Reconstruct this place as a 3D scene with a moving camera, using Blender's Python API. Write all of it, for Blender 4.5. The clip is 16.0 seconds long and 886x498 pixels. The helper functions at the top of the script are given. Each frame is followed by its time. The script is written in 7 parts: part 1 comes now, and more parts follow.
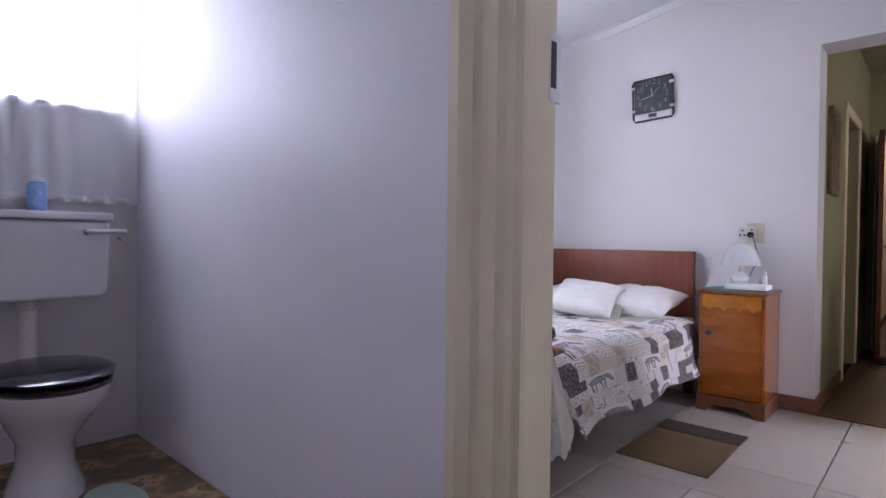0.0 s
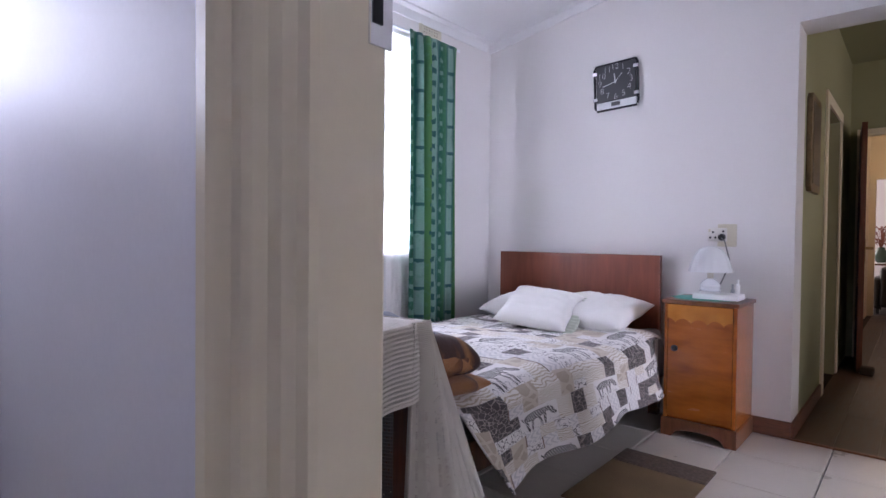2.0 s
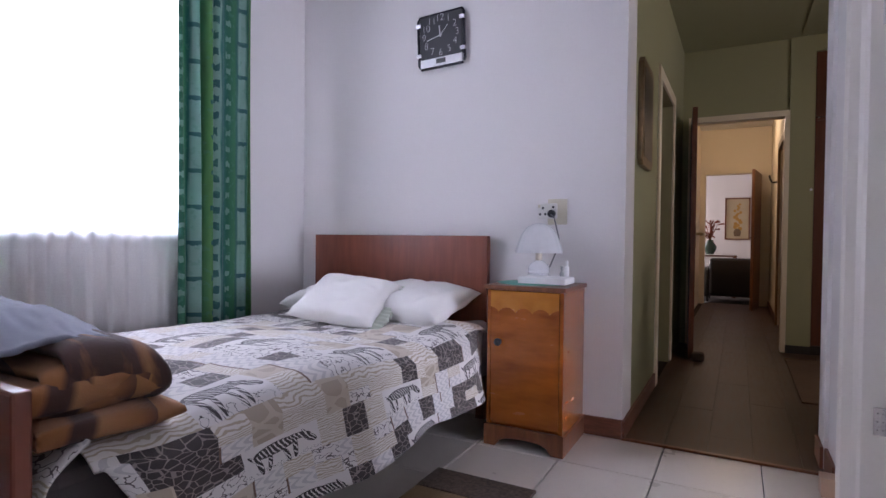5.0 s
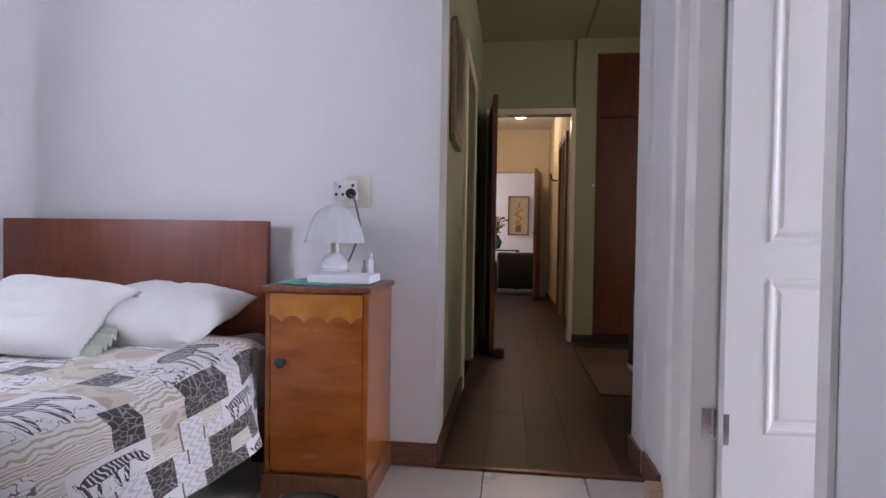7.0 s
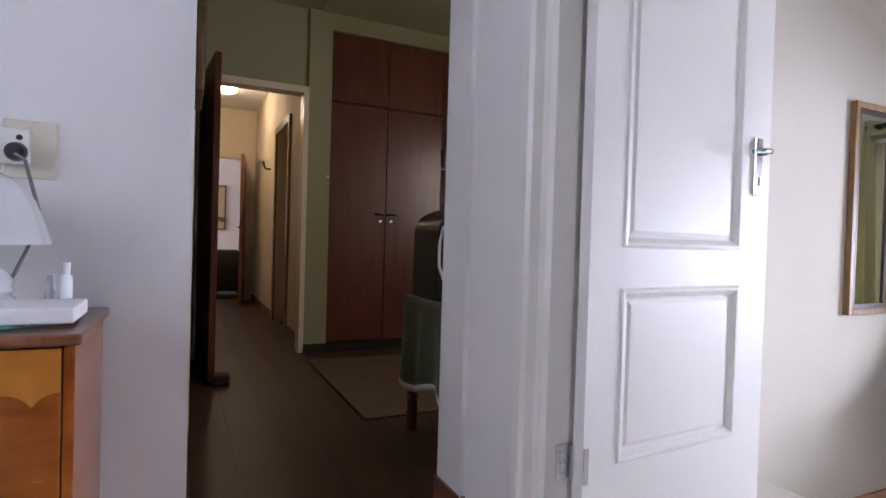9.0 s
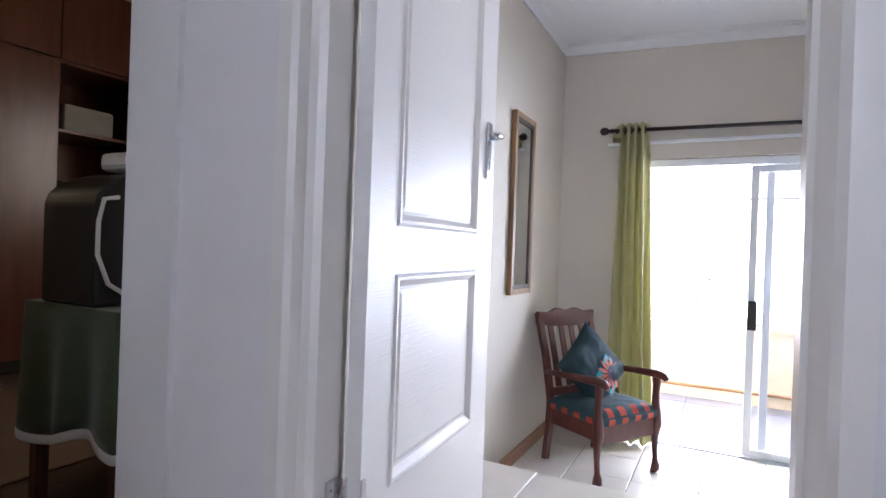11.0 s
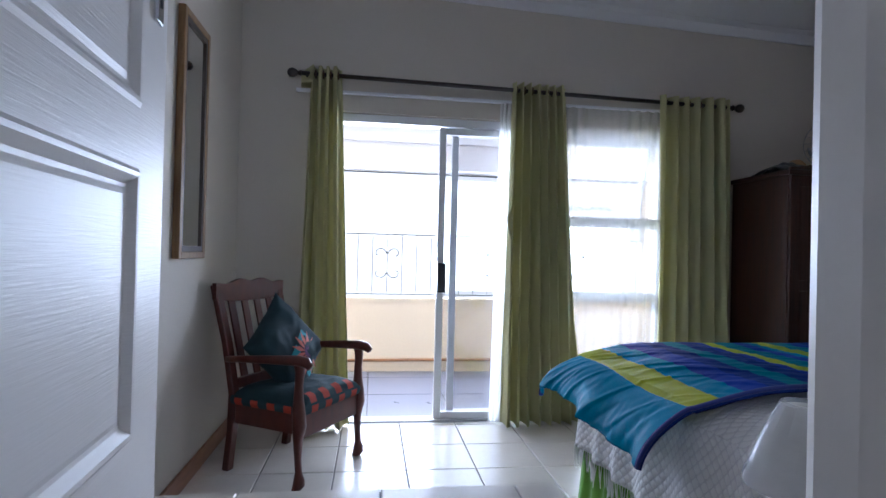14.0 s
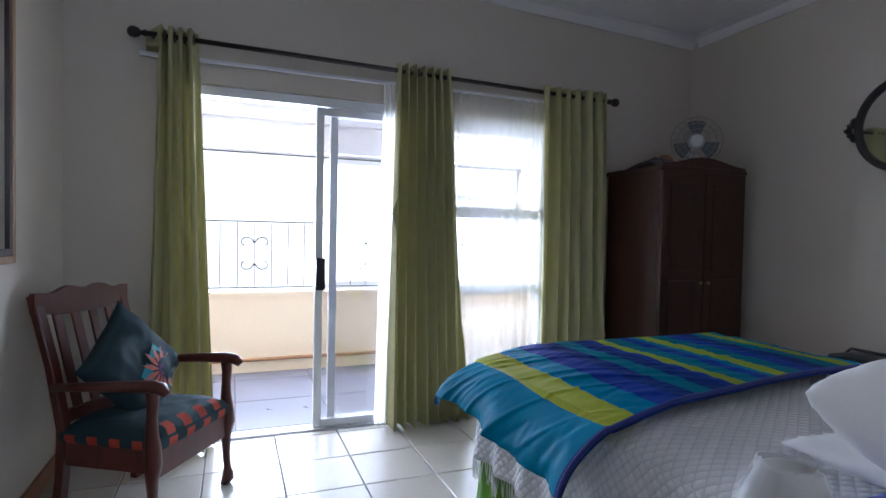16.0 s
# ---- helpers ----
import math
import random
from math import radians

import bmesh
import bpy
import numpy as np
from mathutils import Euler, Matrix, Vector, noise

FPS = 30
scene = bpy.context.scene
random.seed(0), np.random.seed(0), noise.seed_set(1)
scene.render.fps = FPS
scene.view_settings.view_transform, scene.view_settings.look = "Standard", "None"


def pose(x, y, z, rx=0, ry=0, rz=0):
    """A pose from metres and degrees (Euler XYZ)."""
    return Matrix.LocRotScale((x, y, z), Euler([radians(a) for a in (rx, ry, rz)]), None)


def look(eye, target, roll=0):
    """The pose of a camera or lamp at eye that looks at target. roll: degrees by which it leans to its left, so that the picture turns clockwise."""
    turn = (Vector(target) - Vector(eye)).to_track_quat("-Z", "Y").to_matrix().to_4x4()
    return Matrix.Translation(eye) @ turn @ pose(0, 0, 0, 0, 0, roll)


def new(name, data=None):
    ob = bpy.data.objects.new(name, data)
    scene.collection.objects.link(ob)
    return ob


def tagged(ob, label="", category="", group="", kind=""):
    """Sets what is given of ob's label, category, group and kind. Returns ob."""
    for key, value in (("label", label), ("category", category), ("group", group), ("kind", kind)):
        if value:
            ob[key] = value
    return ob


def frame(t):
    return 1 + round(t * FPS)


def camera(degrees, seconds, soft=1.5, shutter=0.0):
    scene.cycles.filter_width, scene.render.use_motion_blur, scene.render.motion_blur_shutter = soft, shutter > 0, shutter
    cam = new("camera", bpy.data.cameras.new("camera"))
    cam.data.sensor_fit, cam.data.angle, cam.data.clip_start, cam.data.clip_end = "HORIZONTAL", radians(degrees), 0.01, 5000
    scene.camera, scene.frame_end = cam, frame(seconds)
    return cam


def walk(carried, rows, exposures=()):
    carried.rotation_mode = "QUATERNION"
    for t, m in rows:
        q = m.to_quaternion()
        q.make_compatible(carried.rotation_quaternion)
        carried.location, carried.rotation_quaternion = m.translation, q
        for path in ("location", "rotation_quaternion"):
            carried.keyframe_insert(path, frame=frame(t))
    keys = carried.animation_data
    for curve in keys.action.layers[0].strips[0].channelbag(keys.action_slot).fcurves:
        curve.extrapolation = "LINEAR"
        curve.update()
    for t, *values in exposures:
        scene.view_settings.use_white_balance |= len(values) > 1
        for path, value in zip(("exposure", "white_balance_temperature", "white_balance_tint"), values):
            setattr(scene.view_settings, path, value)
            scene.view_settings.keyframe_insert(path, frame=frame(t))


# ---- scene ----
cam = camera(78.0, 16.0)
# the clip's camera closes down as it turns towards the bright balcony
EXPOSURES = [(0, 0.1, 6420, 26), (3, 0.0, 6420, 26), (4.2, -0.1, 6420, 26), (6.4, -0.05, 6420, 26), (8, 0.2, 6400, 23), (9, 0.12, 6400, 22), (10.2, 0.42, 6400, 20), (12.3, -0.76, 5850, 15), (13, -0.88, 5720, 15), (14.4, -1.28, 5680, 14), (16, -1.20, 5820, 14)]
PATH = [
    (0, (0.233, -0.109, 1.056), (-1.117, 1.365, 1.026), 0.7),
    (0.5, (0.24, 0.008, 1.064), (-1.096, 1.497, 1.027), 0.7),
    (1, (0.236, 0.132, 1.059), (-1.09, 1.629, 1.028), 0.8),
    (1.5, (0.216, 0.274, 1.072), (-1.102, 1.778, 1.038), 0.7),
    (2, (0.167, 0.421, 1.098), (-1.146, 1.929, 1.058), 0.6),
    (2.5, (0.145, 0.549, 1.076), (-1.167, 2.058, 1.034), 0.5),
    (3, (0.147, 0.678, 1.047), (-1.154, 2.196, 1.004), 0.5),
    (3.5, (0.162, 0.798, 1.017), (-1.102, 2.348, 0.971), 0.5),
    (4, (0.158, 0.915, 1.006), (-1.023, 2.528, 0.961), 0.7),
    (6.5, (0.025, 1.592, 0.947), (-0.432, 3.539, 0.911), 0.6),
    (7, (-0.062, 1.745, 0.943), (-0.304, 3.73, 0.904), 0.9),
    (7.5, (-0.168, 1.923, 0.948), (-0.151, 3.922, 0.909), 0.8),
    (8, (-0.28, 2.092, 0.949), (0.012, 4.07, 0.911), 1.2),
    (8.5, (-0.335, 2.271, 0.941), (0.252, 4.183, 0.904), 1.5),
    (9, (-0.37, 2.421, 0.952), (0.486, 4.228, 0.921), 1.7),
    (9.5, (-0.428, 2.549, 0.987), (0.752, 4.163, 0.962), 1.9),
    (10, (-0.429, 2.66, 0.979), (0.97, 4.09, 0.957), 2.1),
    (10.2, (-0.413, 2.707, 0.97), (1.069, 4.049, 0.95), 2.1),
    (12.3, (-0.1, 3.133, 0.76), (1.878, 3.427, 0.776), 1.6),
    (12.5, (-0.034, 3.136, 0.747), (1.952, 3.372, 0.763), 1.5),
    (13, (0.067, 3.159, 0.719), (2.065, 3.252, 0.742), 1.5),
    (13.5, (0.16, 3.195, 0.697), (2.158, 3.103, 0.714), 1.5),
    (14, (0.221, 3.211, 0.688), (2.204, 2.954, 0.704), 1.4),
    (14.5, (0.284, 3.253, 0.698), (2.24, 2.832, 0.708), 1.5),
    (15, (0.333, 3.264, 0.718), (2.26, 2.727, 0.718), 1.4),
    (15.5, (0.412, 3.263, 0.746), (2.307, 2.620, 0.72), 1.2),
    (16, (0.477, 3.249, 0.775), (2.345, 2.528, 0.723), 1.1),
]
walk(cam, [(t, look(eye, target, roll)) for t, eye, target, roll in PATH], EXPOSURES)

# ---- world, sun and large lights ----
world = bpy.data.worlds.new("sky")
scene.world = world
world.use_nodes = True
wn = world.node_tree
sky = wn.nodes.new("ShaderNodeTexSky")
sky.sky_type = "NISHITA"
sky.sun_disc = False
sky.sun_elevation = radians(62)
sky.sun_rotation = radians(20)
wn.links.new(sky.outputs[0], wn.nodes["Background"].inputs[0])
wn.nodes["Background"].inputs[1].default_value = 0.15


def lamp(name, kind, power, eye, target, size=(1, 1), colour=(1, 1, 1)):
    data = bpy.data.lights.new(name, kind)
    data.energy, data.color = power, colour
    if kind == "AREA":
        data.shape, data.size, data.size_y = "RECTANGLE", size[0], size[1]
    ob = new(name, data)
    ob.matrix_world = look(eye, target)
    return ob


sun = lamp("sun", "SUN", 3.0, (0, 0, 20), (-3, -9, 0), colour=(1, 0.95, 0.88))
sun.data.angle = radians(0.5)
SKYBLUE = (0.74, 0.84, 1.0)
lamp("window_light", "AREA", 104, (-2.62, 2.56, 1.68), (0, 2.56, 1.55), (1.1, 1.36), SKYBLUE)
lamp("bath_window_light", "AREA", 62, (-2.62, 0.18, 1.94), (0, -0.1, 1.4), (0.66, 0.60), SKYBLUE)
lamp("balcony_light", "AREA", 560, (5.62, 2.4, 0.86), (3, 2.4, 0.5), (3.6, 1.1), SKYBLUE)
# fill lamp added out of view to brighten the passage; no window known there
lamp("dressing_window_light", "AREA", 13, (2.68, 4.9, 1.6), (1, 5.4, 1.2), (0.8, 0.9), (1.0, 0.90, 0.78))
lamp("lounge_window_light", "AREA", 48, (-2.3, 12.6, 1.5), (0, 12.8, 1.2), (1.6, 1.3), (1.0, 0.93, 0.86))

# ---- materials ----
MATS = {}


def mat(name, colour, rough=0.6, metal=0.0, vary=0.08, scale=6.0, bump=0.0, fine=60.0, coat=0.0, piece=0.0, gloss_vary=0.06):
    """A plain material with stains at one scale, grain at another and fine relief."""
    m = bpy.data.materials.new(name)
    m.use_nodes = True
    nt = m.node_tree
    p = nt.nodes["Principled BSDF"]
    p.inputs["Roughness"].default_value, p.inputs["Metallic"].default_value = rough, metal
    p.inputs["Coat Weight"].default_value = coat
    pos = nt.nodes.new("ShaderNodeNewGeometry").outputs["Position"]
    a = noise_node(nt, pos, scale, 4)
    b = noise_node(nt, pos, fine, 3)
    mix = nt.nodes.new("ShaderNodeMath")
    mix.operation = "MULTIPLY_ADD"
    nt.links.new(b, mix.inputs[0])
    mix.inputs[1].default_value = 0.5
    nt.links.new(a, mix.inputs[2])
    ramp = nt.nodes.new("ShaderNodeMapRange")
    ramp.inputs["From Min"].default_value, ramp.inputs["From Max"].default_value = 0.3, 1.2
    ramp.inputs["To Min"].default_value, ramp.inputs["To Max"].default_value = 1 - vary, 1 + vary
    nt.links.new(mix.outputs[0], ramp.inputs[0])
    hsv = nt.nodes.new("ShaderNodeHueSaturation")
    hsv.inputs["Color"].default_value = (*colour, 1)
    value = ramp.outputs[0]
    if piece:
        rnd = nt.nodes.new("ShaderNodeObjectInfo").outputs["Random"]
        pm = nt.nodes.new("ShaderNodeMapRange")
        pm.inputs["To Min"].default_value, pm.inputs["To Max"].default_value = 1 - piece, 1 + piece
        nt.links.new(rnd, pm.inputs[0])
        mul = nt.nodes.new("ShaderNodeMath")
        mul.operation = "MULTIPLY"
        nt.links.new(pm.outputs[0], mul.inputs[0])
        nt.links.new(value, mul.inputs[1])
        value = mul.outputs[0]
    nt.links.new(value, hsv.inputs["Value"])
    nt.links.new(hsv.outputs[0], p.inputs["Base Color"])
    if gloss_vary:
        g = nt.nodes.new("ShaderNodeMapRange")
        g.inputs["To Min"].default_value, g.inputs["To Max"].default_value = max(0.02, rough - gloss_vary), min(1, rough + gloss_vary)
        nt.links.new(a, g.inputs[0])
        nt.links.new(g.outputs[0], p.inputs["Roughness"])
    if bump:
        bn = nt.nodes.new("ShaderNodeBump")
        bn.inputs["Strength"].default_value, bn.inputs["Distance"].default_value = min(1, bump), 0.004
        nt.links.new(b, bn.inputs["Height"])
        nt.links.new(bn.outputs[0], p.inputs["Normal"])
    MATS[name] = m
    return m


def noise_node(nt, vector, scale, detail=4, stretch=None):
    if stretch:
        mp = nt.nodes.new("ShaderNodeMapping")
        mp.inputs["Scale"].default_value = stretch
        nt.links.new(vector, mp.inputs[0])
        vector = mp.outputs[0]
    n = nt.nodes.new("ShaderNodeTexNoise")
    n.inputs["Scale"].default_value, n.inputs["Detail"].default_value = scale, detail
    nt.links.new(vector, n.inputs["Vector"])
    return n.outputs["Fac"]


def wood(name, dark, light, rough=0.35, stretch=(8, 8, 1.2), piece=0.0, coat=0.2):
    """Grained wood; the grain runs along the axis with the smallest stretch."""
    m = bpy.data.materials.new(name)
    m.use_nodes = True
    nt = m.node_tree
    p = nt.nodes["Principled BSDF"]
    p.inputs["Coat Weight"].default_value, p.inputs["Coat Roughness"].default_value = coat, 0.25
    pos = nt.nodes.new("ShaderNodeNewGeometry").outputs["Position"]
    a = noise_node(nt, pos, 6, 6, stretch)
    b = noise_node(nt, pos, 1.6, 2)
    add = nt.nodes.new("ShaderNodeMath")
    add.operation = "MULTIPLY_ADD"
    nt.links.new(b, add.inputs[0])
    add.inputs[1].default_value = 0.5
    nt.links.new(a, add.inputs[2])
    value = add.outputs[0]
    if piece:
        rnd = nt.nodes.new("ShaderNodeObjectInfo").outputs["Random"]
        sc = nt.nodes.new("ShaderNodeMath")
        sc.operation = "MULTIPLY_ADD"
        nt.links.new(rnd, sc.inputs[0])
        sc.inputs[1].default_value = piece
        nt.links.new(value, sc.inputs[2])
        value = sc.outputs[0]
    r = nt.nodes.new("ShaderNodeValToRGB")
    r.color_ramp.elements[0].position, r.color_ramp.elements[1].position = 0.5, 0.95 + piece
    r.color_ramp.elements[0].color, r.color_ramp.elements[1].color = (*dark, 1), (*light, 1)
    nt.links.new(value, r.inputs[0])
    nt.links.new(r.outputs[0], p.inputs["Base Color"])
    g = nt.nodes.new("ShaderNodeMapRange")
    g.inputs["To Min"].default_value, g.inputs["To Max"].default_value = rough - 0.08, rough + 0.12
    nt.links.new(a, g.inputs[0])
    nt.links.new(g.outputs[0], p.inputs["Roughness"])
    bn = nt.nodes.new("ShaderNodeBump")
    bn.inputs["Strength"].default_value, bn.inputs["Distance"].default_value = 0.15, 0.002
    nt.links.new(a, bn.inputs["Height"])
    nt.links.new(bn.outputs[0], p.inputs["Normal"])
    MATS[name] = m
    return m


def sheer(name, colour, clear):
    """Thin cloth: part of the light passes straight through, the rest is scattered through it."""
    m = bpy.data.materials.new(name)
    m.use_nodes = True
    nt = m.node_tree
    for n in list(nt.nodes):
        if n.type == "BSDF_PRINCIPLED":
            nt.nodes.remove(n)
    out = nt.nodes["Material Output"]
    tr = nt.nodes.new("ShaderNodeBsdfTranslucent")
    di = nt.nodes.new("ShaderNodeBsdfDiffuse")
    tp = nt.nodes.new("ShaderNodeBsdfTransparent")
    tr.inputs[0].default_value = di.inputs[0].default_value = (*colour, 1)
    m1 = nt.nodes.new("ShaderNodeMixShader")
    m2 = nt.nodes.new("ShaderNodeMixShader")
    m1.inputs[0].default_value = 0.5
    pos = nt.nodes.new("ShaderNodeNewGeometry").outputs["Position"]
    weave = noise_node(nt, pos, 220, 2)
    mr = nt.nodes.new("ShaderNodeMapRange")
    mr.inputs["To Min"].default_value, mr.inputs["To Max"].default_value = clear - 0.1, clear + 0.1
    nt.links.new(weave, mr.inputs[0])
    nt.links.new(mr.outputs[0], m2.inputs[0])
    nt.links.new(di.outputs[0], m1.inputs[1])
    nt.links.new(tr.outputs[0], m1.inputs[2])
    nt.links.new(m1.outputs[0], m2.inputs[1])
    nt.links.new(tp.outputs[0], m2.inputs[2])
    nt.links.new(m2.outputs[0], out.inputs[0])
    MATS[name] = m
    return m


def cloth_through(m, amount):
    """Lets part of the light through a cloth material."""
    nt = m.node_tree
    p = nt.nodes["Principled BSDF"]
    tr = nt.nodes.new("ShaderNodeBsdfTranslucent")
    mx = nt.nodes.new("ShaderNodeMixShader")
    mx.inputs[0].default_value = amount
    src = p.inputs["Base Color"].links[0].from_socket
    nt.links.new(src, tr.inputs[0])
    nt.links.new(p.outputs[0], mx.inputs[1])
    nt.links.new(tr.outputs[0], mx.inputs[2])
    nt.links.new(mx.outputs[0], nt.nodes["Material Output"].inputs[0])
    return m


WALL = mat("white_plaster", (0.74, 0.71, 0.70), 0.75, vary=0.035, scale=1.3, bump=0.12, fine=90)
BATHWALL = mat("white_gloss_paint", (0.84, 0.82, 0.86), 0.52, vary=0.05, scale=1.6, bump=0.03, fine=70, gloss_vary=0.03)
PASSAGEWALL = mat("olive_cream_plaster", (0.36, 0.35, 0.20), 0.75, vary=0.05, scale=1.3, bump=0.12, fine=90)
HALLWALL = mat("yellow_cream_plaster", (0.74, 0.65, 0.52), 0.7, vary=0.05, scale=1.3, bump=0.1, fine=90)
BEDWALL = mat("beige_plaster", (0.62, 0.565, 0.495), 0.75, vary=0.04, scale=1.2, bump=0.12, fine=90)
BALCWALL = mat("peach_plaster", (0.80, 0.66, 0.47), 0.8, vary=0.05, scale=1.5, bump=0.2, fine=60)
CEIL = mat("ceiling_paint", (0.76, 0.75, 0.76), 0.7, vary=0.03, scale=1.0, bump=0.05)
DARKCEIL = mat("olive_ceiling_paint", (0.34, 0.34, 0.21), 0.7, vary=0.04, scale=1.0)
FRAMEPAINT = mat("cream_frame_enamel", (0.84, 0.74, 0.56), 0.35, vary=0.04, scale=5, bump=0.03, gloss_vary=0.02)
WHITEFRAME = mat("white_frame_enamel", (0.77, 0.73, 0.68), 0.35, vary=0.04, scale=5, bump=0.03, gloss_vary=0.02)
WHITEPVC = mat("white_aluminium", (0.78, 0.79, 0.82), 0.35, vary=0.03, scale=5)
GROUT = mat("grey_grout", (0.17, 0.16, 0.155), 0.9, vary=0.15, scale=8)
TILE = mat("cream_ceramic_tile", (0.66, 0.60, 0.53), 0.3, vary=0.06, scale=5, bump=0.06, fine=40, piece=0.04)
TILE2 = mat("pale_ceramic_tile", (0.68, 0.63, 0.56), 0.22, vary=0.06, scale=5, bump=0.1, fine=30, piece=0.04)
SLATE = mat("grey_balcony_tile", (0.17, 0.175, 0.215), 0.3, vary=0.15, scale=6, bump=0.1, piece=0.08)
SKIRT = wood("brown_skirting_wood", (0.10, 0.035, 0.02), (0.24, 0.09, 0.05), 0.4, (2, 2, 14))
LAMINATE = wood("brown_laminate", (0.034, 0.014, 0.007), (0.085, 0.040, 0.020), 0.42, (8, 0.7, 8), piece=0.16, coat=0.0)
OLDWOOD = wood("old_wardrobe_wood", (0.026, 0.008, 0.005), (0.062, 0.018, 0.010), 0.5, (10, 10, 0.9), coat=0.0)
PASSWOOD = wood("red_veneer", (0.085, 0.022, 0.010), (0.15, 0.043, 0.018), 0.32, (3, 3, 0.4), coat=0.35)
DARKWOOD = wood("dark_red_wood", (0.060, 0.016, 0.008), (0.17, 0.052, 0.024), 0.38, (10, 10, 0.9))
HEADWOOD = wood("mahogany_veneer", (0.15, 0.036, 0.018), (0.23, 0.062, 0.030), 0.33, (5, 5, 0.5))
STANDWOOD = wood("orange_varnished_wood", (0.20, 0.046, 0.006), (0.37, 0.105, 0.014), 0.22, (0.8, 0.8, 3), coat=0.5)
STANDWOOD2 = wood("yellow_varnished_wood", (0.36, 0.12, 0.012), (0.48, 0.18, 0.022), 0.22, (2, 2, 2), coat=0.5)
DARKTRIM = wood("brown_varnished_wood", (0.10, 0.030, 0.012), (0.22, 0.075, 0.03), 0.3, (8, 8, 1), coat=0.4)
CHAIRWOOD = wood("red_brown_chair_wood", (0.050, 0.009, 0.006), (0.105, 0.019, 0.011), 0.36, (4, 4, 1), coat=0.12)
CHROME = mat("chrome", (0.72, 0.72, 0.74), 0.18, 1.0, vary=0.05)
BLACK = mat("black_plastic", (0.018, 0.018, 0.02), 0.35, vary=0.15)
BLACKGLOSS = mat("black_gloss_plastic", (0.02, 0.02, 0.026), 0.15, vary=0.1)
PORCELAIN = mat("white_porcelain", (0.74, 0.72, 0.74), 0.18, vary=0.03, coat=0.4)
GLASS = bpy.data.materials.new("window_glass")
GLASS.use_nodes = True
_g = GLASS.node_tree.nodes["Principled BSDF"]
_g.inputs["Transmission Weight"].default_value, _g.inputs["Roughness"].default_value, _g.inputs["IOR"].default_value = 1.0, 0.0, 1.45
MIRROR = mat("mirror_glass", (0.82, 0.84, 0.84), 0.03, 1.0, vary=0.02, gloss_vary=0)


# ---- mesh helpers ----
def box(bm, x0, x1, y0, y1, z0, z1, bevel=0.0, seg=2):
    m = Matrix.Translation(((x0 + x1) / 2, (y0 + y1) / 2, (z0 + z1) / 2)) @ Matrix.Diagonal((abs(x1 - x0), abs(y1 - y0), abs(z1 - z0), 1))
    r = bmesh.ops.create_cube(bm, size=1, matrix=m)
    if bevel:
        edges = list({e for v in r["verts"] for e in v.link_edges})
        bmesh.ops.bevel(bm, geom=edges, offset=bevel, segments=seg, affect="EDGES", profile=0.5)
    return bm


def boxes(*specs, bevel=0.0):
    bm = bmesh.new()
    for s in specs:
        box(bm, *s, bevel=bevel)
    return bm


def extrude(points, z0, z1, axis="z", bevel=0.0):
    """A prism from a plan outline; axis is the way in which it is drawn out."""
    bm = bmesh.new()
    put = {"z": lambda a, b, c: (a, b, c), "y": lambda a, b, c: (a, c, b), "x": lambda a, b, c: (c, a, b)}[axis]
    lo = [bm.verts.new(put(a, b, z0)) for a, b in points]
    hi = [bm.verts.new(put(a, b, z1)) for a, b in points]
    n = len(points)
    bm.faces.new(lo[::-1])
    bm.faces.new(hi)
    for i in range(n):
        bm.faces.new((lo[i], lo[(i + 1) % n], hi[(i + 1) % n], hi[i]))
    bmesh.ops.recalc_face_normals(bm, faces=bm.faces)
    if bevel:
        bmesh.ops.bevel(bm, geom=list(bm.edges), offset=bevel, segments=2, affect="EDGES", profile=0.5)
    return bm


def lathe(profile, n=24, centre=(0, 0, 0), squash=(1, 1)):
    """A turned shape from (radius, height) pairs."""
    bm = bmesh.new()
    rings = []
    for r, z in profile:
        rings.append([bm.verts.new((centre[0] + r * squash[0] * math.cos(2 * math.pi * i / n), centre[1] + r * squash[1] * math.sin(2 * math.pi * i / n), centre[2] + z)) for i in range(n)])
    for a, b in zip(rings, rings[1:]):
        for i in range(n):
            bm.faces.new((a[i], a[(i + 1) % n], b[(i + 1) % n], b[i]))
    if profile[0][0] > 1e-4:
        bm.faces.new(rings[0][::-1])
    if profile[-1][0] > 1e-4:
        bm.faces.new(rings[-1])
    bmesh.ops.remove_doubles(bm, verts=bm.verts, dist=1e-5)
    bmesh.ops.recalc_face_normals(bm, faces=bm.faces)
    return bm


def tube(points, radius, n=8, closed=False, taper=None):
    """A round bar along a line of points."""
    bm = bmesh.new()
    pts = [Vector(p) for p in points]
    rings = []
    up = Vector((0.13, 0.21, 0.97)).normalized()
    for i, p in enumerate(pts):
        a, b = pts[i - 1 if (i or closed) else 0], pts[(i + 1) % len(pts) if (i + 1 < len(pts) or closed) else i]
        d = (b - a).normalized()
        s = d.cross(up)
        s = s.normalized() if s.length > 1e-3 else d.cross(Vector((1, 0, 0))).normalized()
        u = s.cross(d)
        r = radius if taper is None else radius * taper[i]
        rings.append([bm.verts.new(p + r * (math.cos(2 * math.pi * k / n) * s + math.sin(2 * math.pi * k / n) * u)) for k in range(n)])
    pairs = list(zip(rings, rings[1:])) + ([(rings[-1], rings[0])] if closed else [])
    for a, b in pairs:
        for i in range(n):
            bm.faces.new((a[i], a[(i + 1) % n], b[(i + 1) % n], b[i]))
    if not closed:
        bm.faces.new(rings[0][::-1])
        bm.faces.new(rings[-1])
    bmesh.ops.recalc_face_normals(bm, faces=bm.faces)
    return bm


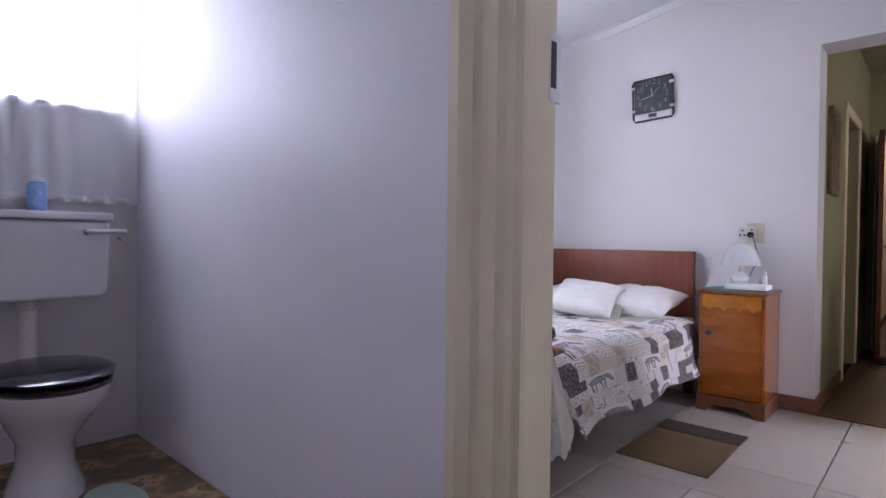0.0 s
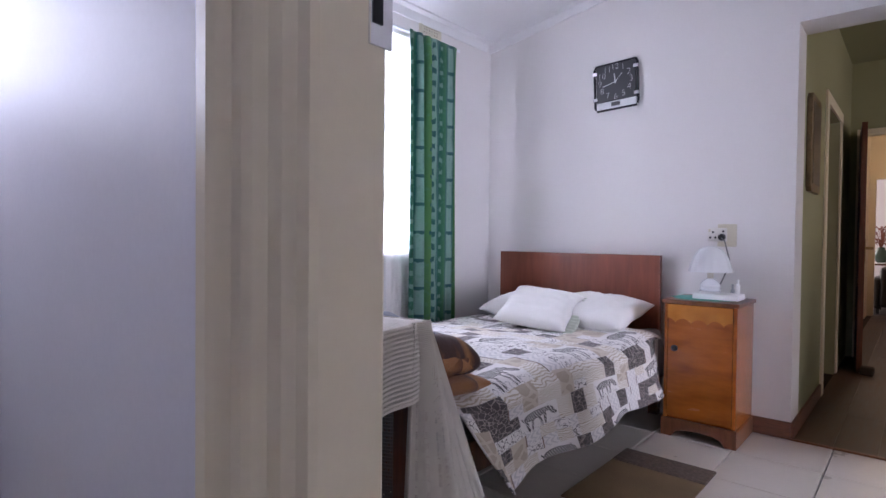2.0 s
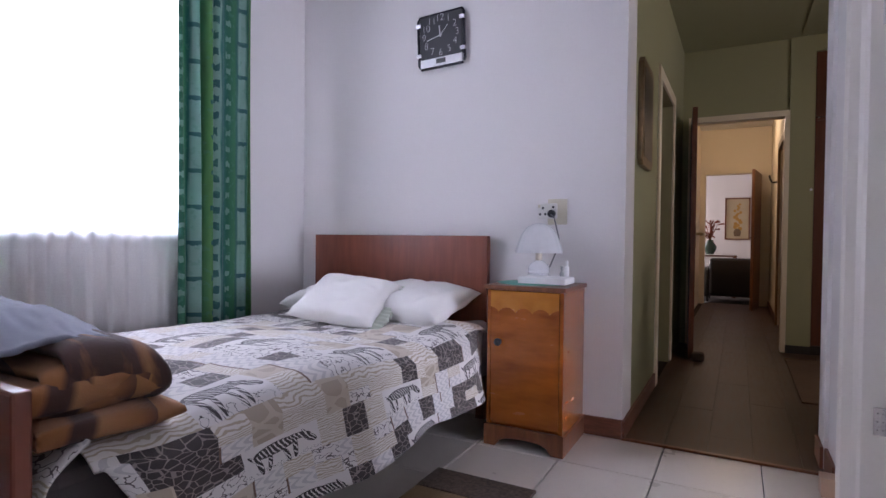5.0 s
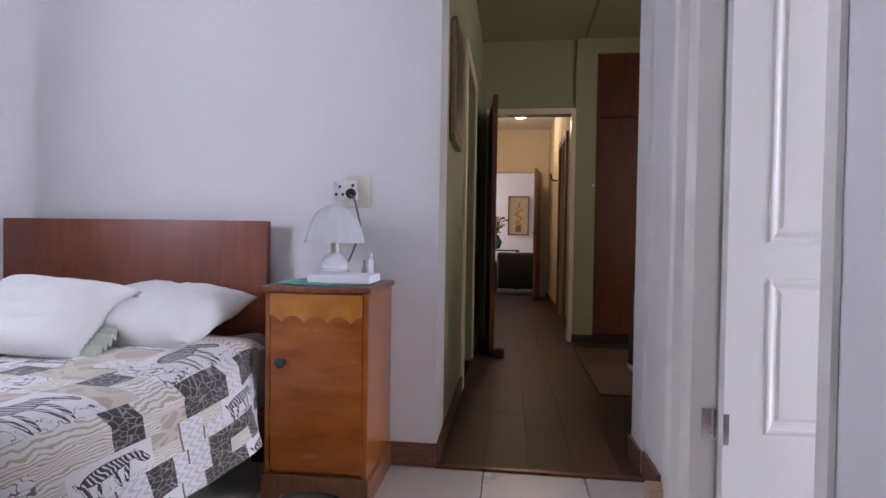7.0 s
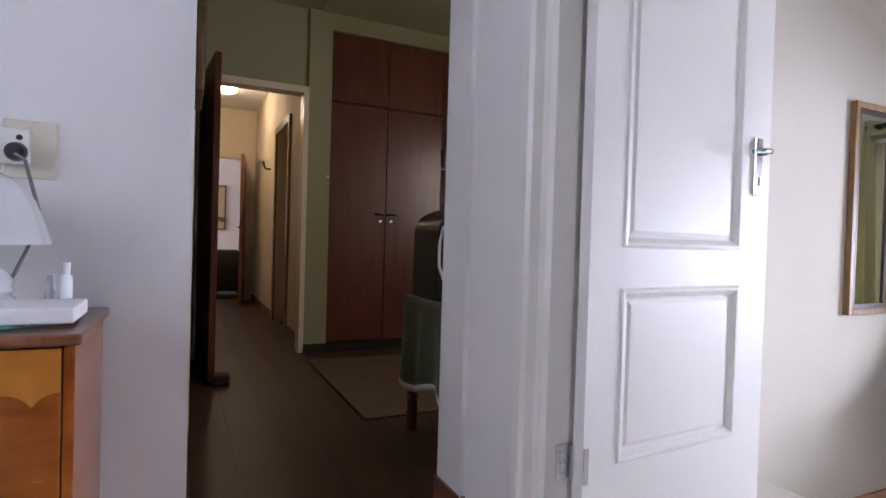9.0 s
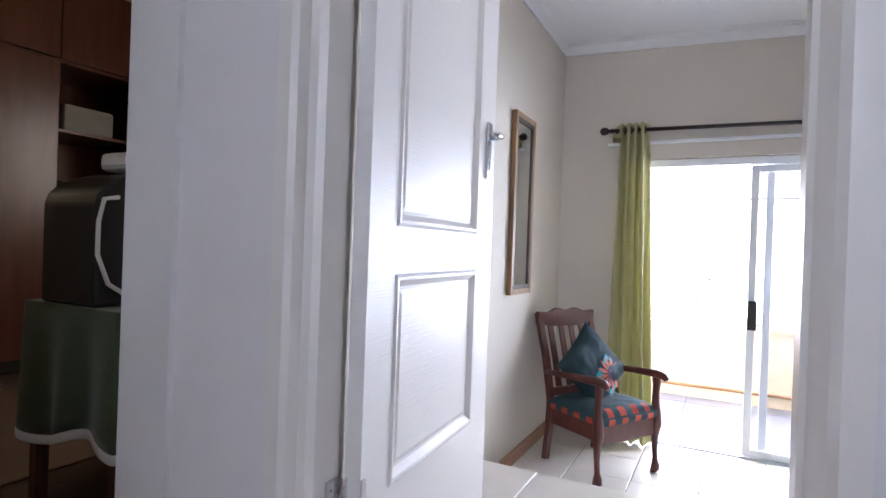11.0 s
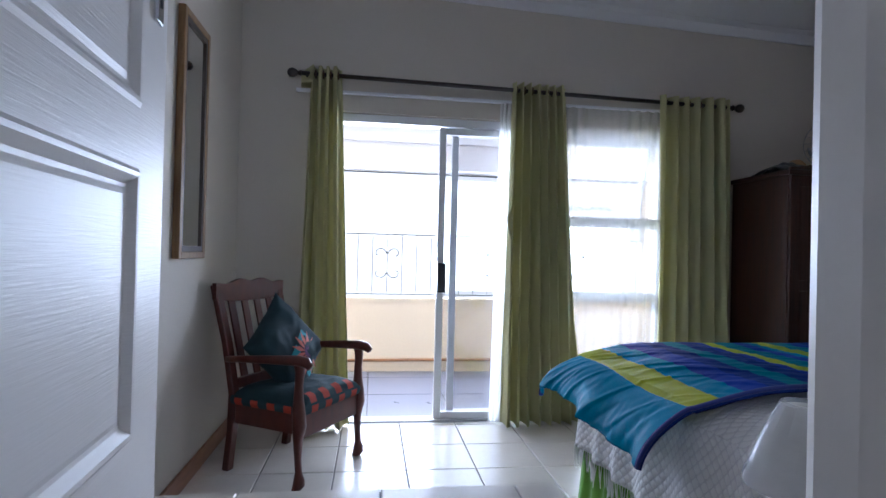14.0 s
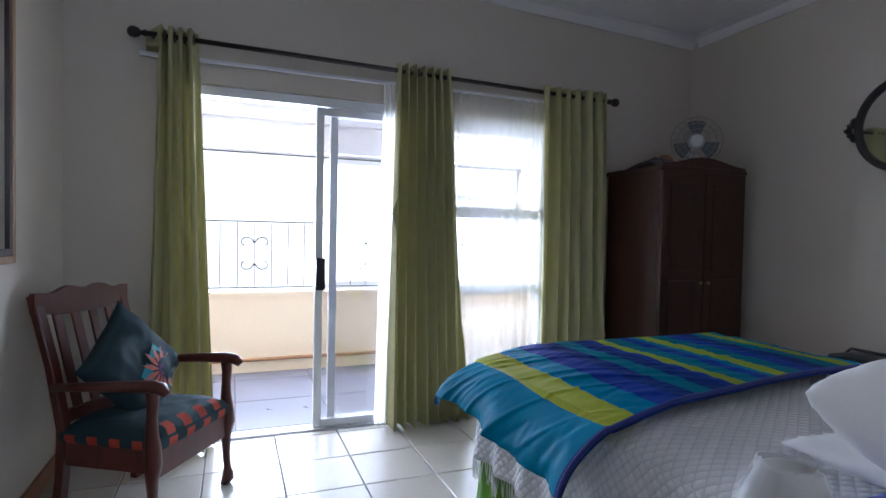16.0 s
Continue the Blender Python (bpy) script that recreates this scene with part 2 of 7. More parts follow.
def sheet(fn, nu, nv, thick=0.0):
    """A surface from fn(u, v) with u and v from 0 to 1, given a thickness."""
    bm = bmesh.new()
    g = [[bm.verts.new(fn(i / nu, j / nv)) for j in range(nv + 1)] for i in range(nu + 1)]
    for i in range(nu):
        for j in range(nv):
            bm.faces.new((g[i][j], g[i + 1][j], g[i + 1][j + 1], g[i][j + 1]))
    bmesh.ops.recalc_face_normals(bm, faces=bm.faces)
    if thick:
        bmesh.ops.solidify(bm, geom=list(bm.faces), thickness=thick)
    return bm


def mesh_object(name, bm, material, smooth=None):
    me = bpy.data.meshes.new(name)
    bm.normal_update()
    bm.to_mesh(me)
    bm.free()
    for m in (material if isinstance(material, (list, tuple)) else [material]):
        me.materials.append(m)
    ob = new(name, me)
    if smooth:
        me.shade_smooth()
        if smooth < 180:
            me.set_sharp_from_angle(angle=radians(smooth))
    return ob


def part(name, bm, material, parent, label="", smooth=None):
    """One mesh as a part of a thing, or of a part."""
    ob = mesh_object(name, bm, material, smooth)
    ob.parent = parent
    ob.matrix_parent_inverse = parent.matrix_world.inverted()
    return tagged(ob, label)


def thing(name, label, category, at=(0, 0, 0), group="", turn=0):
    ob = new(name)
    ob.empty_display_size = 0.1
    ob.matrix_world = pose(*at, 0, 0, turn)
    return tagged(ob, label, category, group)


def solid(name, bm, material, label, category, smooth=None, group=""):
    return tagged(mesh_object(name, bm, material, smooth), label, category, group)


def structure(name, bm, material, label, category, smooth=None):
    return tagged(mesh_object(name, bm, material, smooth), label, category, kind="structure")


# ---- the large structure ----
TOP = 3.45
ground = structure("ground", boxes((-60, 60, -60, 60, -3.2, -3.0)), mat("dry_ground", (0.35, 0.31, 0.24), 0.9, vary=0.2, scale=0.5), "pale dry ground outside the house", "ground")

# bedroom one: x -2.44..0.50, y 0.95..3.97
wall_west = structure("wall_west", boxes(
    (-2.66, -2.44, -1.8, -0.26, -0.3, TOP), (-2.66, -2.44, -0.26, 0.70, -0.3, 1.57), (-2.66, -2.44, -0.26, 0.70, 2.34, TOP),
    (-2.66, -2.44, 0.70, 1.98, -0.3, TOP), (-2.66, -2.44, 1.98, 3.14, -0.3, 0.98), (-2.66, -2.44, 1.98, 3.14, 2.38, TOP),
    (-2.66, -2.44, 3.14, 4.22, -0.3, TOP)), WALL, "white plastered outer wall with two window openings", "wall")
wall_north = structure("wall_north", boxes((-2.44, -0.352, 3.97, 4.22, -0.3, TOP), (-0.352, 0.50, 3.97, 4.22, 2.30, TOP)), WALL, "white plastered wall with an opening to the passage", "wall")
wall_bath = structure("wall_bath", boxes((-2.44, -0.54, 0.775, 0.935, -0.3, TOP), (-0.54, 0.50, 0.775, 0.935, 2.27, TOP)), BATHWALL, "white gloss-painted wall between bathroom and bedroom", "wall")
wall_south = structure("wall_south", boxes((-2.44, 0.50, -1.8, -1.6, -0.3, TOP)), BATHWALL, "white painted bathroom wall", "wall")
wall_east = structure("wall_east", boxes((0.50, 0.665, -1.8, 2.79, -0.6, TOP), (0.50, 0.665, 2.79, 3.70, 2.19, TOP), (0.50, 0.665, 3.70, 4.04, -0.6, TOP), (0.484, 0.70, 4.04, 4.22, -0.6, TOP)), WALL, "white plastered wall with a doorway to the second bedroom", "wall")


def slope(x):
    return 2.62 + 0.166 * (x + 2.434)


bm = bmesh.new()
for x0, x1, y0, y1 in ((-2.5, 0.6, 0.85, 4.1), ):
    v = [bm.verts.new((x, y, slope(x) + dz)) for dz in (0, 0.12) for x, y in ((x0, y0), (x1, y0), (x1, y1), (x0, y1))]
    for f in ((0, 3, 2, 1), (4, 5, 6, 7), (0, 1, 5, 4), (1, 2, 6, 5), (2, 3, 7, 6), (3, 0, 4, 7)):
        bm.faces.new([v[i] for i in f])
ceiling_1 = structure("ceiling_1", bm, CEIL, "white sloping ceiling board", "ceiling")
ceiling_2 = structure("ceiling_2", boxes((-2.5, 0.6, -1.7, 0.85, 2.72, 2.84)), CEIL, "white bathroom ceiling", "ceiling")


def cornice(points, size=0.075):
    """A coved strip along the foot of a ceiling, from a pair of ends and the way into the room."""
    bm = bmesh.new()
    prof = [(0, 0), (0, -size), (0.012, -size), (0.02, -size * 0.72), (size * 0.45, -size * 0.3), (size * 0.75, -0.018), (size, -0.012), (size, 0)]
    a, b, side = (Vector(p) for p in points)
    rings = [[bm.verts.new(e + side * px + Vector((0, 0, pz))) for px, pz in prof] for e in (a, b)]
    n = len(prof)
    for i in range(n):
        bm.faces.new((rings[0][i], rings[0][(i + 1) % n], rings[1][(i + 1) % n], rings[1][i]))
    bm.faces.new(rings[0])
    bm.faces.new(rings[1][::-1])
    bmesh.ops.recalc_face_normals(bm, faces=bm.faces)
    return bm


trim_1 = structure("trim_1", cornice(((-2.44, 3.967, slope(-2.44) + 0.012), (0.5, 3.967, slope(0.5) + 0.012), (0, -1, 0)), 0.07), CEIL, "white coved cornice along the sloping ceiling", "cornice")
trim_2 = structure("trim_2", cornice(((-2.437, 0.95, slope(-2.44) + 0.012), (-2.437, 3.9, slope(-2.44) + 0.012), (1, 0, 0)), 0.07), CEIL, "white coved cornice over the window", "cornice")

# floors
floor_1 = structure("floor_1", boxes((-2.44, 0.70, 0.93, 3.965, -0.25, -0.012)), GROUT, "cream ceramic tile floor with dark grout", "floor")
floor_2 = structure("floor_2", boxes((-2.44, 0.50, -1.6, 0.93, -0.2, 0.17)), mat("brown_mottled_vinyl", (0.15, 0.085, 0.045), 0.45, vary=0.1), "brown mottled vinyl bathroom floor", "floor")
floor_3 = structure("floor_3", boxes((-0.55, 0.484, 3.965, 13.5, -0.25, -0.012), (0.484, 2.9, 4.22, 13.5, -0.25, -0.012)), mat("dark_joint", (0.02, 0.012, 0.008), 0.8), "brown laminate plank floor of the passage", "floor")
floor_4 = structure("floor_4", boxes((0.665, 3.90, -0.2, 4.04, -0.6, -0.41)), GROUT, "pale ceramic tile floor of the second bedroom", "floor")
floor_5 = structure("floor_5", boxes((3.90, 5.75, 0.2, 4.6, -0.7, -0.462)), GROUT, "grey tiled balcony floor", "floor")
landing = structure("landing", boxes((0.665, 1.83, 2.64, 4.04, -0.41, -0.012)), GROUT, "raised tiled landing inside the bedroom doorway", "landing")

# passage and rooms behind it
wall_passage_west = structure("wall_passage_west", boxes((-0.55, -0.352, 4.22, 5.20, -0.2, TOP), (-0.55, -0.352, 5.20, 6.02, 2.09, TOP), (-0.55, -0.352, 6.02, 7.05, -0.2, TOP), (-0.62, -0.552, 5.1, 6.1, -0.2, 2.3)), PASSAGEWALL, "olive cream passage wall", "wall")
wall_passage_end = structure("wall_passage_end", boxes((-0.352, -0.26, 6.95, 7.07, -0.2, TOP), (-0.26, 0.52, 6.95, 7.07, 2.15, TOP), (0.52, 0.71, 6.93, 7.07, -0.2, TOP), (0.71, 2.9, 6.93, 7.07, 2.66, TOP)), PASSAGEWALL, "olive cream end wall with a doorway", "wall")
# the east wall's opening is added, unseen, to hold the passage fill lamp
wall_dressing_east = structure("wall_dressing_east", boxes((2.70, 2.90, 4.22, 4.5, -0.2, TOP), (2.70, 2.90, 4.5, 5.3, -0.2, 1.15), (2.70, 2.90, 4.5, 5.3, 2.05, TOP), (2.70, 2.90, 5.3, 7.6, -0.2, TOP), (0.71, 2.7, 7.56, 7.66, -0.2, TOP)), PASSAGEWALL, "olive cream wall of the dressing area with an added unseen opening", "wall")
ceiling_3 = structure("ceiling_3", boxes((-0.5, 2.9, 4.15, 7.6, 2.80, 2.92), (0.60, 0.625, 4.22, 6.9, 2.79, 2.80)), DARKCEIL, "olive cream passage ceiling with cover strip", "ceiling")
wall_hall_west = structure("wall_hall_west", boxes((-0.62, -0.42, 7.07, 10.9, -0.2, TOP)), HALLWALL, "yellow cream hall wall", "wall")
wall_hall_east = structure("wall_hall_east", boxes((0.56, 0.76, 7.07, 8.00, -0.2, TOP), (0.56, 0.76, 8.00, 8.78, 2.08, TOP), (0.56, 0.76, 8.78, 10.9, -0.2, TOP), (0.80, 0.86, 7.9, 8.9, -0.2, 2.3)), HALLWALL, "yellow cream hall wall with a doorway", "wall")
wall_hall_end = structure("wall_hall_end", boxes((-0.42, -0.34, 10.9, 11.02, -0.2, TOP), (-0.34, 0.42, 10.9, 11.02, 2.05, TOP), (0.42, 0.56, 10.9, 11.02, -0.2, TOP)), HALLWALL, "yellow cream hall end wall with a doorway", "wall")
ceiling_4 = structure("ceiling_4", boxes((-0.6, 0.8, 7.0, 11.0, 2.76, 2.88)), CEIL, "pale hall ceiling", "ceiling")
wall_lounge = structure("wall_lounge", boxes((-2.6, 2.4, 13.5, 13.7, -0.2, TOP), (-2.6, -2.4, 11.02, 13.5, -0.2, 0.8), (-2.6, -2.4, 11.02, 13.5, 2.2, TOP), (-2.6, -2.4, 11.02, 11.7, 0.8, 2.2), (2.2, 2.4, 11.02, 13.5, -0.2, TOP), (-2.6, -0.42, 10.9, 11.02, -0.2, TOP), (0.56, 2.4, 10.9, 11.02, -0.2, TOP)), WALL, "white lounge walls seen through the hall", "wall")
ceiling_5 = structure("ceiling_5", boxes((-2.6, 2.4, 10.95, 13.7, 2.76, 2.9)), CEIL, "pale lounge ceiling", "ceiling")
floor_6 = structure("floor_6", boxes((-2.6, -0.55, 10.95, 13.7, -0.25, -0.013), (-0.62, -0.55, 7.0, 10.95, -0.25, -0.013)), LAMINATE, "brown lounge floor", "floor")

# bedroom two: x 0.70..3.72, y 0..4.04, floor at -0.40
FLOOR2 = -0.40
wall_bed_north = structure("wall_bed_north", boxes((0.70, 3.92, 4.04, 4.22, -0.6, TOP)), BEDWALL, "beige plastered bedroom wall", "wall")
wall_bed_south = structure("wall_bed_south", boxes((0.665, 3.92, -0.2, 0.0, -0.6, TOP)), BEDWALL, "beige plastered bedroom wall", "wall")
wall_bed_west = structure("wall_bed_west", boxes((0.665, 0.673, 0.0, 2.745, -0.6, TOP), (0.665, 0.673, 3.74, 4.04, -0.6, TOP), (0.665, 0.673, 2.745, 3.74, 2.20, TOP)), BEDWALL, "beige plaster skin on the inner bedroom wall", "wall")
wall_bed_east = structure("wall_bed_east", boxes(
    (3.72, 3.92, 3.56, 4.04, -0.6, TOP), (3.72, 3.92, 2.14, 3.56, 1.57, TOP), (3.72, 3.92, 1.98, 2.14, -0.6, TOP),
    (3.72, 3.92, 1.22, 1.98, 1.54, TOP), (3.72, 3.92, 1.22, 1.98, -0.6, -0.20), (3.72, 3.92, 0.0, 1.22, -0.6, TOP)), BEDWALL, "beige outer wall with sliding door and window openings", "wall")


def slope2(y):
    return 2.44 + 0.04 * (y - 4.07)


bm = bmesh.new()
v = [bm.verts.new((x, y, slope2(y) + dz)) for dz in (0, 0.12) for x, y in ((0.6, -0.1), (3.8, -0.1), (3.8, 4.1), (0.6, 4.1))]
for f in ((0, 3, 2, 1), (4, 5, 6, 7), (0, 1, 5, 4), (1, 2, 6, 5), (2, 3, 7, 6), (3, 0, 4, 7)):
    bm.faces.new([v[i] for i in f])
ceiling_6 = structure("ceiling_6", bm, CEIL, "white bedroom ceiling", "ceiling")
trim_3 = structure("trim_3", cornice(((3.717, 0.0, slope2(0) + 0.01), (3.717, 4.04, slope2(4.04) + 0.01), (-1, 0, 0)), 0.08), CEIL, "white coved cornice", "cornice")
trim_4 = structure("trim_4", cornice(((0.72, 4.037, slope2(4.04) + 0.01), (3.64, 4.037, slope2(4.04) + 0.01), (0, -1, 0)), 0.08), CEIL, "white coved cornice", "cornice")
trim_5 = structure("trim_5", cornice(((0.72, 0.003, slope2(0) + 0.01), (3.64, 0.003, slope2(0) + 0.01), (0, 1, 0)), 0.08), CEIL, "white coved cornice", "cornice")

# balcony
wall_balcony = structure("wall_balcony", boxes((5.48, 5.66, 0.4, 4.4, -0.7, 0.22), (5.46, 5.68, 0.4, 4.4, 0.22, 0.25)), BALCWALL, "peach plastered balcony parapet", "wall")
wall_balcony_ends = structure("wall_balcony_ends", boxes((3.92, 5.68, 4.4, 4.6, -0.7, TOP), (3.92, 5.68, 0.2, 0.4, -0.7, TOP)), BALCWALL, "peach plastered balcony end walls", "wall")
ceiling_balcony = structure("ceiling_balcony", boxes((3.92, 5.48, 0.4, 4.4, 1.98, 2.1), (5.40, 5.68, 0.4, 4.4, 1.48, 2.1), (5.32, 5.40, 0.4, 4.4, 1.72, 1.80)), CEIL, "white balcony ceiling with edge beam", "ceiling")
# glowing panel added outside so the view past the balcony burns out white
BRIGHT = bpy.data.materials.new("overexposed_outdoor_glow")
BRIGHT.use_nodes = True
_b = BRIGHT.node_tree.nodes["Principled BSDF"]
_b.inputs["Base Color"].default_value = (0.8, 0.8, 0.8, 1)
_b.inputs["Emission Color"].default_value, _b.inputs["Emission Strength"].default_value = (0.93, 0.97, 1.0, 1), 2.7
structure("backdrop", boxes((9.0, 9.1, -11, 16, -3, 11)), BRIGHT, "glowing white panel standing in for the overexposed sky and distance beyond the balcony", "backdrop")
roof = structure("roof", boxes((-3.2, 6.0, -2.3, 14.2, TOP, TOP + 0.2)), mat("grey_roof_sheet", (0.3, 0.3, 0.3), 0.6), "grey roof over the house", "roof")

# ---- pieces of the floors ----


def tiles(parent, x0, x1, y0, y1, ox, oy, size, z, material, skip=(), lift=0.012, name="tile"):
    """Square tiles on a grid through (ox, oy), cut at the edges, sharing meshes where alike."""
    cache = {}
    gap = 0.005
    i0, i1 = math.floor((x0 - ox) / size), math.ceil((x1 - ox) / size)
    j0, j1 = math.floor((y0 - oy) / size), math.ceil((y1 - oy) / size)
    for i in range(i0, i1):
        for j in range(j0, j1):
            a, b = max(x0, ox + i * size + gap / 2), min(x1, ox + (i + 1) * size - gap / 2)
            c, d = max(y0, oy + j * size + gap / 2), min(y1, oy + (j + 1) * size - gap / 2)
            if b - a < 0.02 or d - c < 0.02:
                continue
            key = (round(b - a, 3), round(d - c, 3))
            if key not in cache:
                bm = bmesh.new()
                w, h, e = (b - a) / 2, (d - c) / 2, 0.003
                lo = [bm.verts.new(p) for p in ((-w, -h, -lift), (w, -h, -lift), (w, h, -lift), (-w, h, -lift))]
                mid = [bm.verts.new(p) for p in ((-w, -h, -e), (w, -h, -e), (w, h, -e), (-w, h, -e))]
                hi = [bm.verts.new(p) for p in ((-w + e, -h + e, 0), (w - e, -h + e, 0), (w - e, h - e, 0), (-w + e, h - e, 0))]
                for r, s in ((lo, mid), (mid, hi)):
                    for k in range(4):
                        bm.faces.new((r[k], r[(k + 1) % 4], s[(k + 1) % 4], s[k]))
                bm.faces.new(hi)
                me = bpy.data.meshes.new(name)
                bm.to_mesh(me)
                bm.free()
                me.materials.append(material)
                cache[key] = me
            ob = new(name, cache[key])
            ob.location = ((a + b) / 2, (c + d) / 2, z + random.uniform(-0.0004, 0.0004))
            ob.parent = parent
            ob.matrix_parent_inverse = parent.matrix_world.inverted()

# ---- patterns ----


class Net:
    """Short arithmetic on node sockets."""

    def __init__(self, material):
        self.nt = material.node_tree

    def f(self, op, *args):
        n = self.nt.nodes.new("ShaderNodeMath")
        n.operation = op
        for i, a in enumerate(args):
            if isinstance(a, (int, float)):
                n.inputs[i].default_value = a
            else:
                self.nt.links.new(a, n.inputs[i])
        return n.outputs[0]

    def add(self, a, b): return self.f("ADD", a, b)
    def mul(self, a, b): return self.f("MULTIPLY", a, b)
    def gt(self, a, b): return self.f("GREATER_THAN", a, b)
    def lt(self, a, b): return self.f("LESS_THAN", a, b)
    def fract(self, a): return self.f("FRACT", a)
    def floor(self, a): return self.f("FLOOR", a)
    def band(self, a, lo, hi): return self.mul(self.gt(a, lo), self.lt(a, hi))

    def uv(self):
        t = self.nt.nodes.new("ShaderNodeTexCoord").outputs["UV"]
        s = self.nt.nodes.new("ShaderNodeSeparateXYZ")
        self.nt.links.new(t, s.inputs[0])
        return t, s.outputs[0], s.outputs[1]

    def vec(self, x, y):
        c = self.nt.nodes.new("ShaderNodeCombineXYZ")
        for i, a in enumerate((x, y)):
            if isinstance(a, (int, float)):
                c.inputs[i].default_value = a
            else:
                self.nt.links.new(a, c.inputs[i])
        return c.outputs[0]

    def noise(self, v, scale, detail=3):
        return noise_node(self.nt, v, scale, detail)

    def white(self, v):
        n = self.nt.nodes.new("ShaderNodeTexWhiteNoise")
        n.noise_dimensions = "2D"
        self.nt.links.new(v, n.inputs["Vector"])
        return n.outputs["Value"]

    def edges(self, v, scale):
        n = self.nt.nodes.new("ShaderNodeTexVoronoi")
        n.feature = "DISTANCE_TO_EDGE"
        n.inputs["Scale"].default_value = scale
        self.nt.links.new(v, n.inputs["Vector"])
        return n.outputs["Distance"]

    def mix(self, fac, a, b):
        n = self.nt.nodes.new("ShaderNodeMix")
        n.data_type = "RGBA"
        if isinstance(fac, (int, float)):
            n.inputs[0].default_value = fac
        else:
            self.nt.links.new(fac, n.inputs[0])
        for i, c in ((6, a), (7, b)):
            if isinstance(c, tuple):
                n.inputs[i].default_value = (*c, 1)
            else:
                self.nt.links.new(c, n.inputs[i])
        return n.outputs[2]

    def ramp(self, fac, stops, hard=False):
        r = self.nt.nodes.new("ShaderNodeValToRGB")
        r.color_ramp.interpolation = "CONSTANT" if hard else "LINEAR"
        el = r.color_ramp.elements
        while len(el) < len(stops):
            el.new(0.5)
        for e, (p, c) in zip(el, stops):
            e.position, e.color = p, (*c, 1)
        self.nt.links.new(fac, r.inputs[0])
        return r.outputs[0]


def cloth(name, rough=0.85, sheen=0.2, weave=0.25, weave_scale=500):
    m = bpy.data.materials.new(name)
    m.use_nodes = True
    p = m.node_tree.nodes["Principled BSDF"]
    p.inputs["Roughness"].default_value, p.inputs["Sheen Weight"].default_value = rough, sheen
    net = Net(m)
    pos = m.node_tree.nodes.new("ShaderNodeNewGeometry").outputs["Position"]
    h = net.add(net.noise(pos, weave_scale, 2), net.mul(net.noise(pos, 25, 3), 1.5))
    bn = m.node_tree.nodes.new("ShaderNodeBump")
    bn.inputs["Strength"].default_value, bn.inputs["Distance"].default_value = weave, 0.003
    m.node_tree.links.new(h, bn.inputs["Height"])
    m.node_tree.links.new(bn.outputs[0], p.inputs["Normal"])
    return m, net, p


def set_colour(m, p, socket):
    m.node_tree.links.new(socket, p.inputs["Base Color"])
    return m


def plain_cloth(name, colour, vary=0.08, **kw):
    m, n, p = cloth(name, **kw)
    pos = m.node_tree.nodes.new("ShaderNodeNewGeometry").outputs["Position"]
    dark, light = (tuple(min(1, c * k) for c in colour) for k in (1 - vary, 1 + vary))
    return set_colour(m, p, n.mix(n.noise(pos, 9, 4), dark, light))


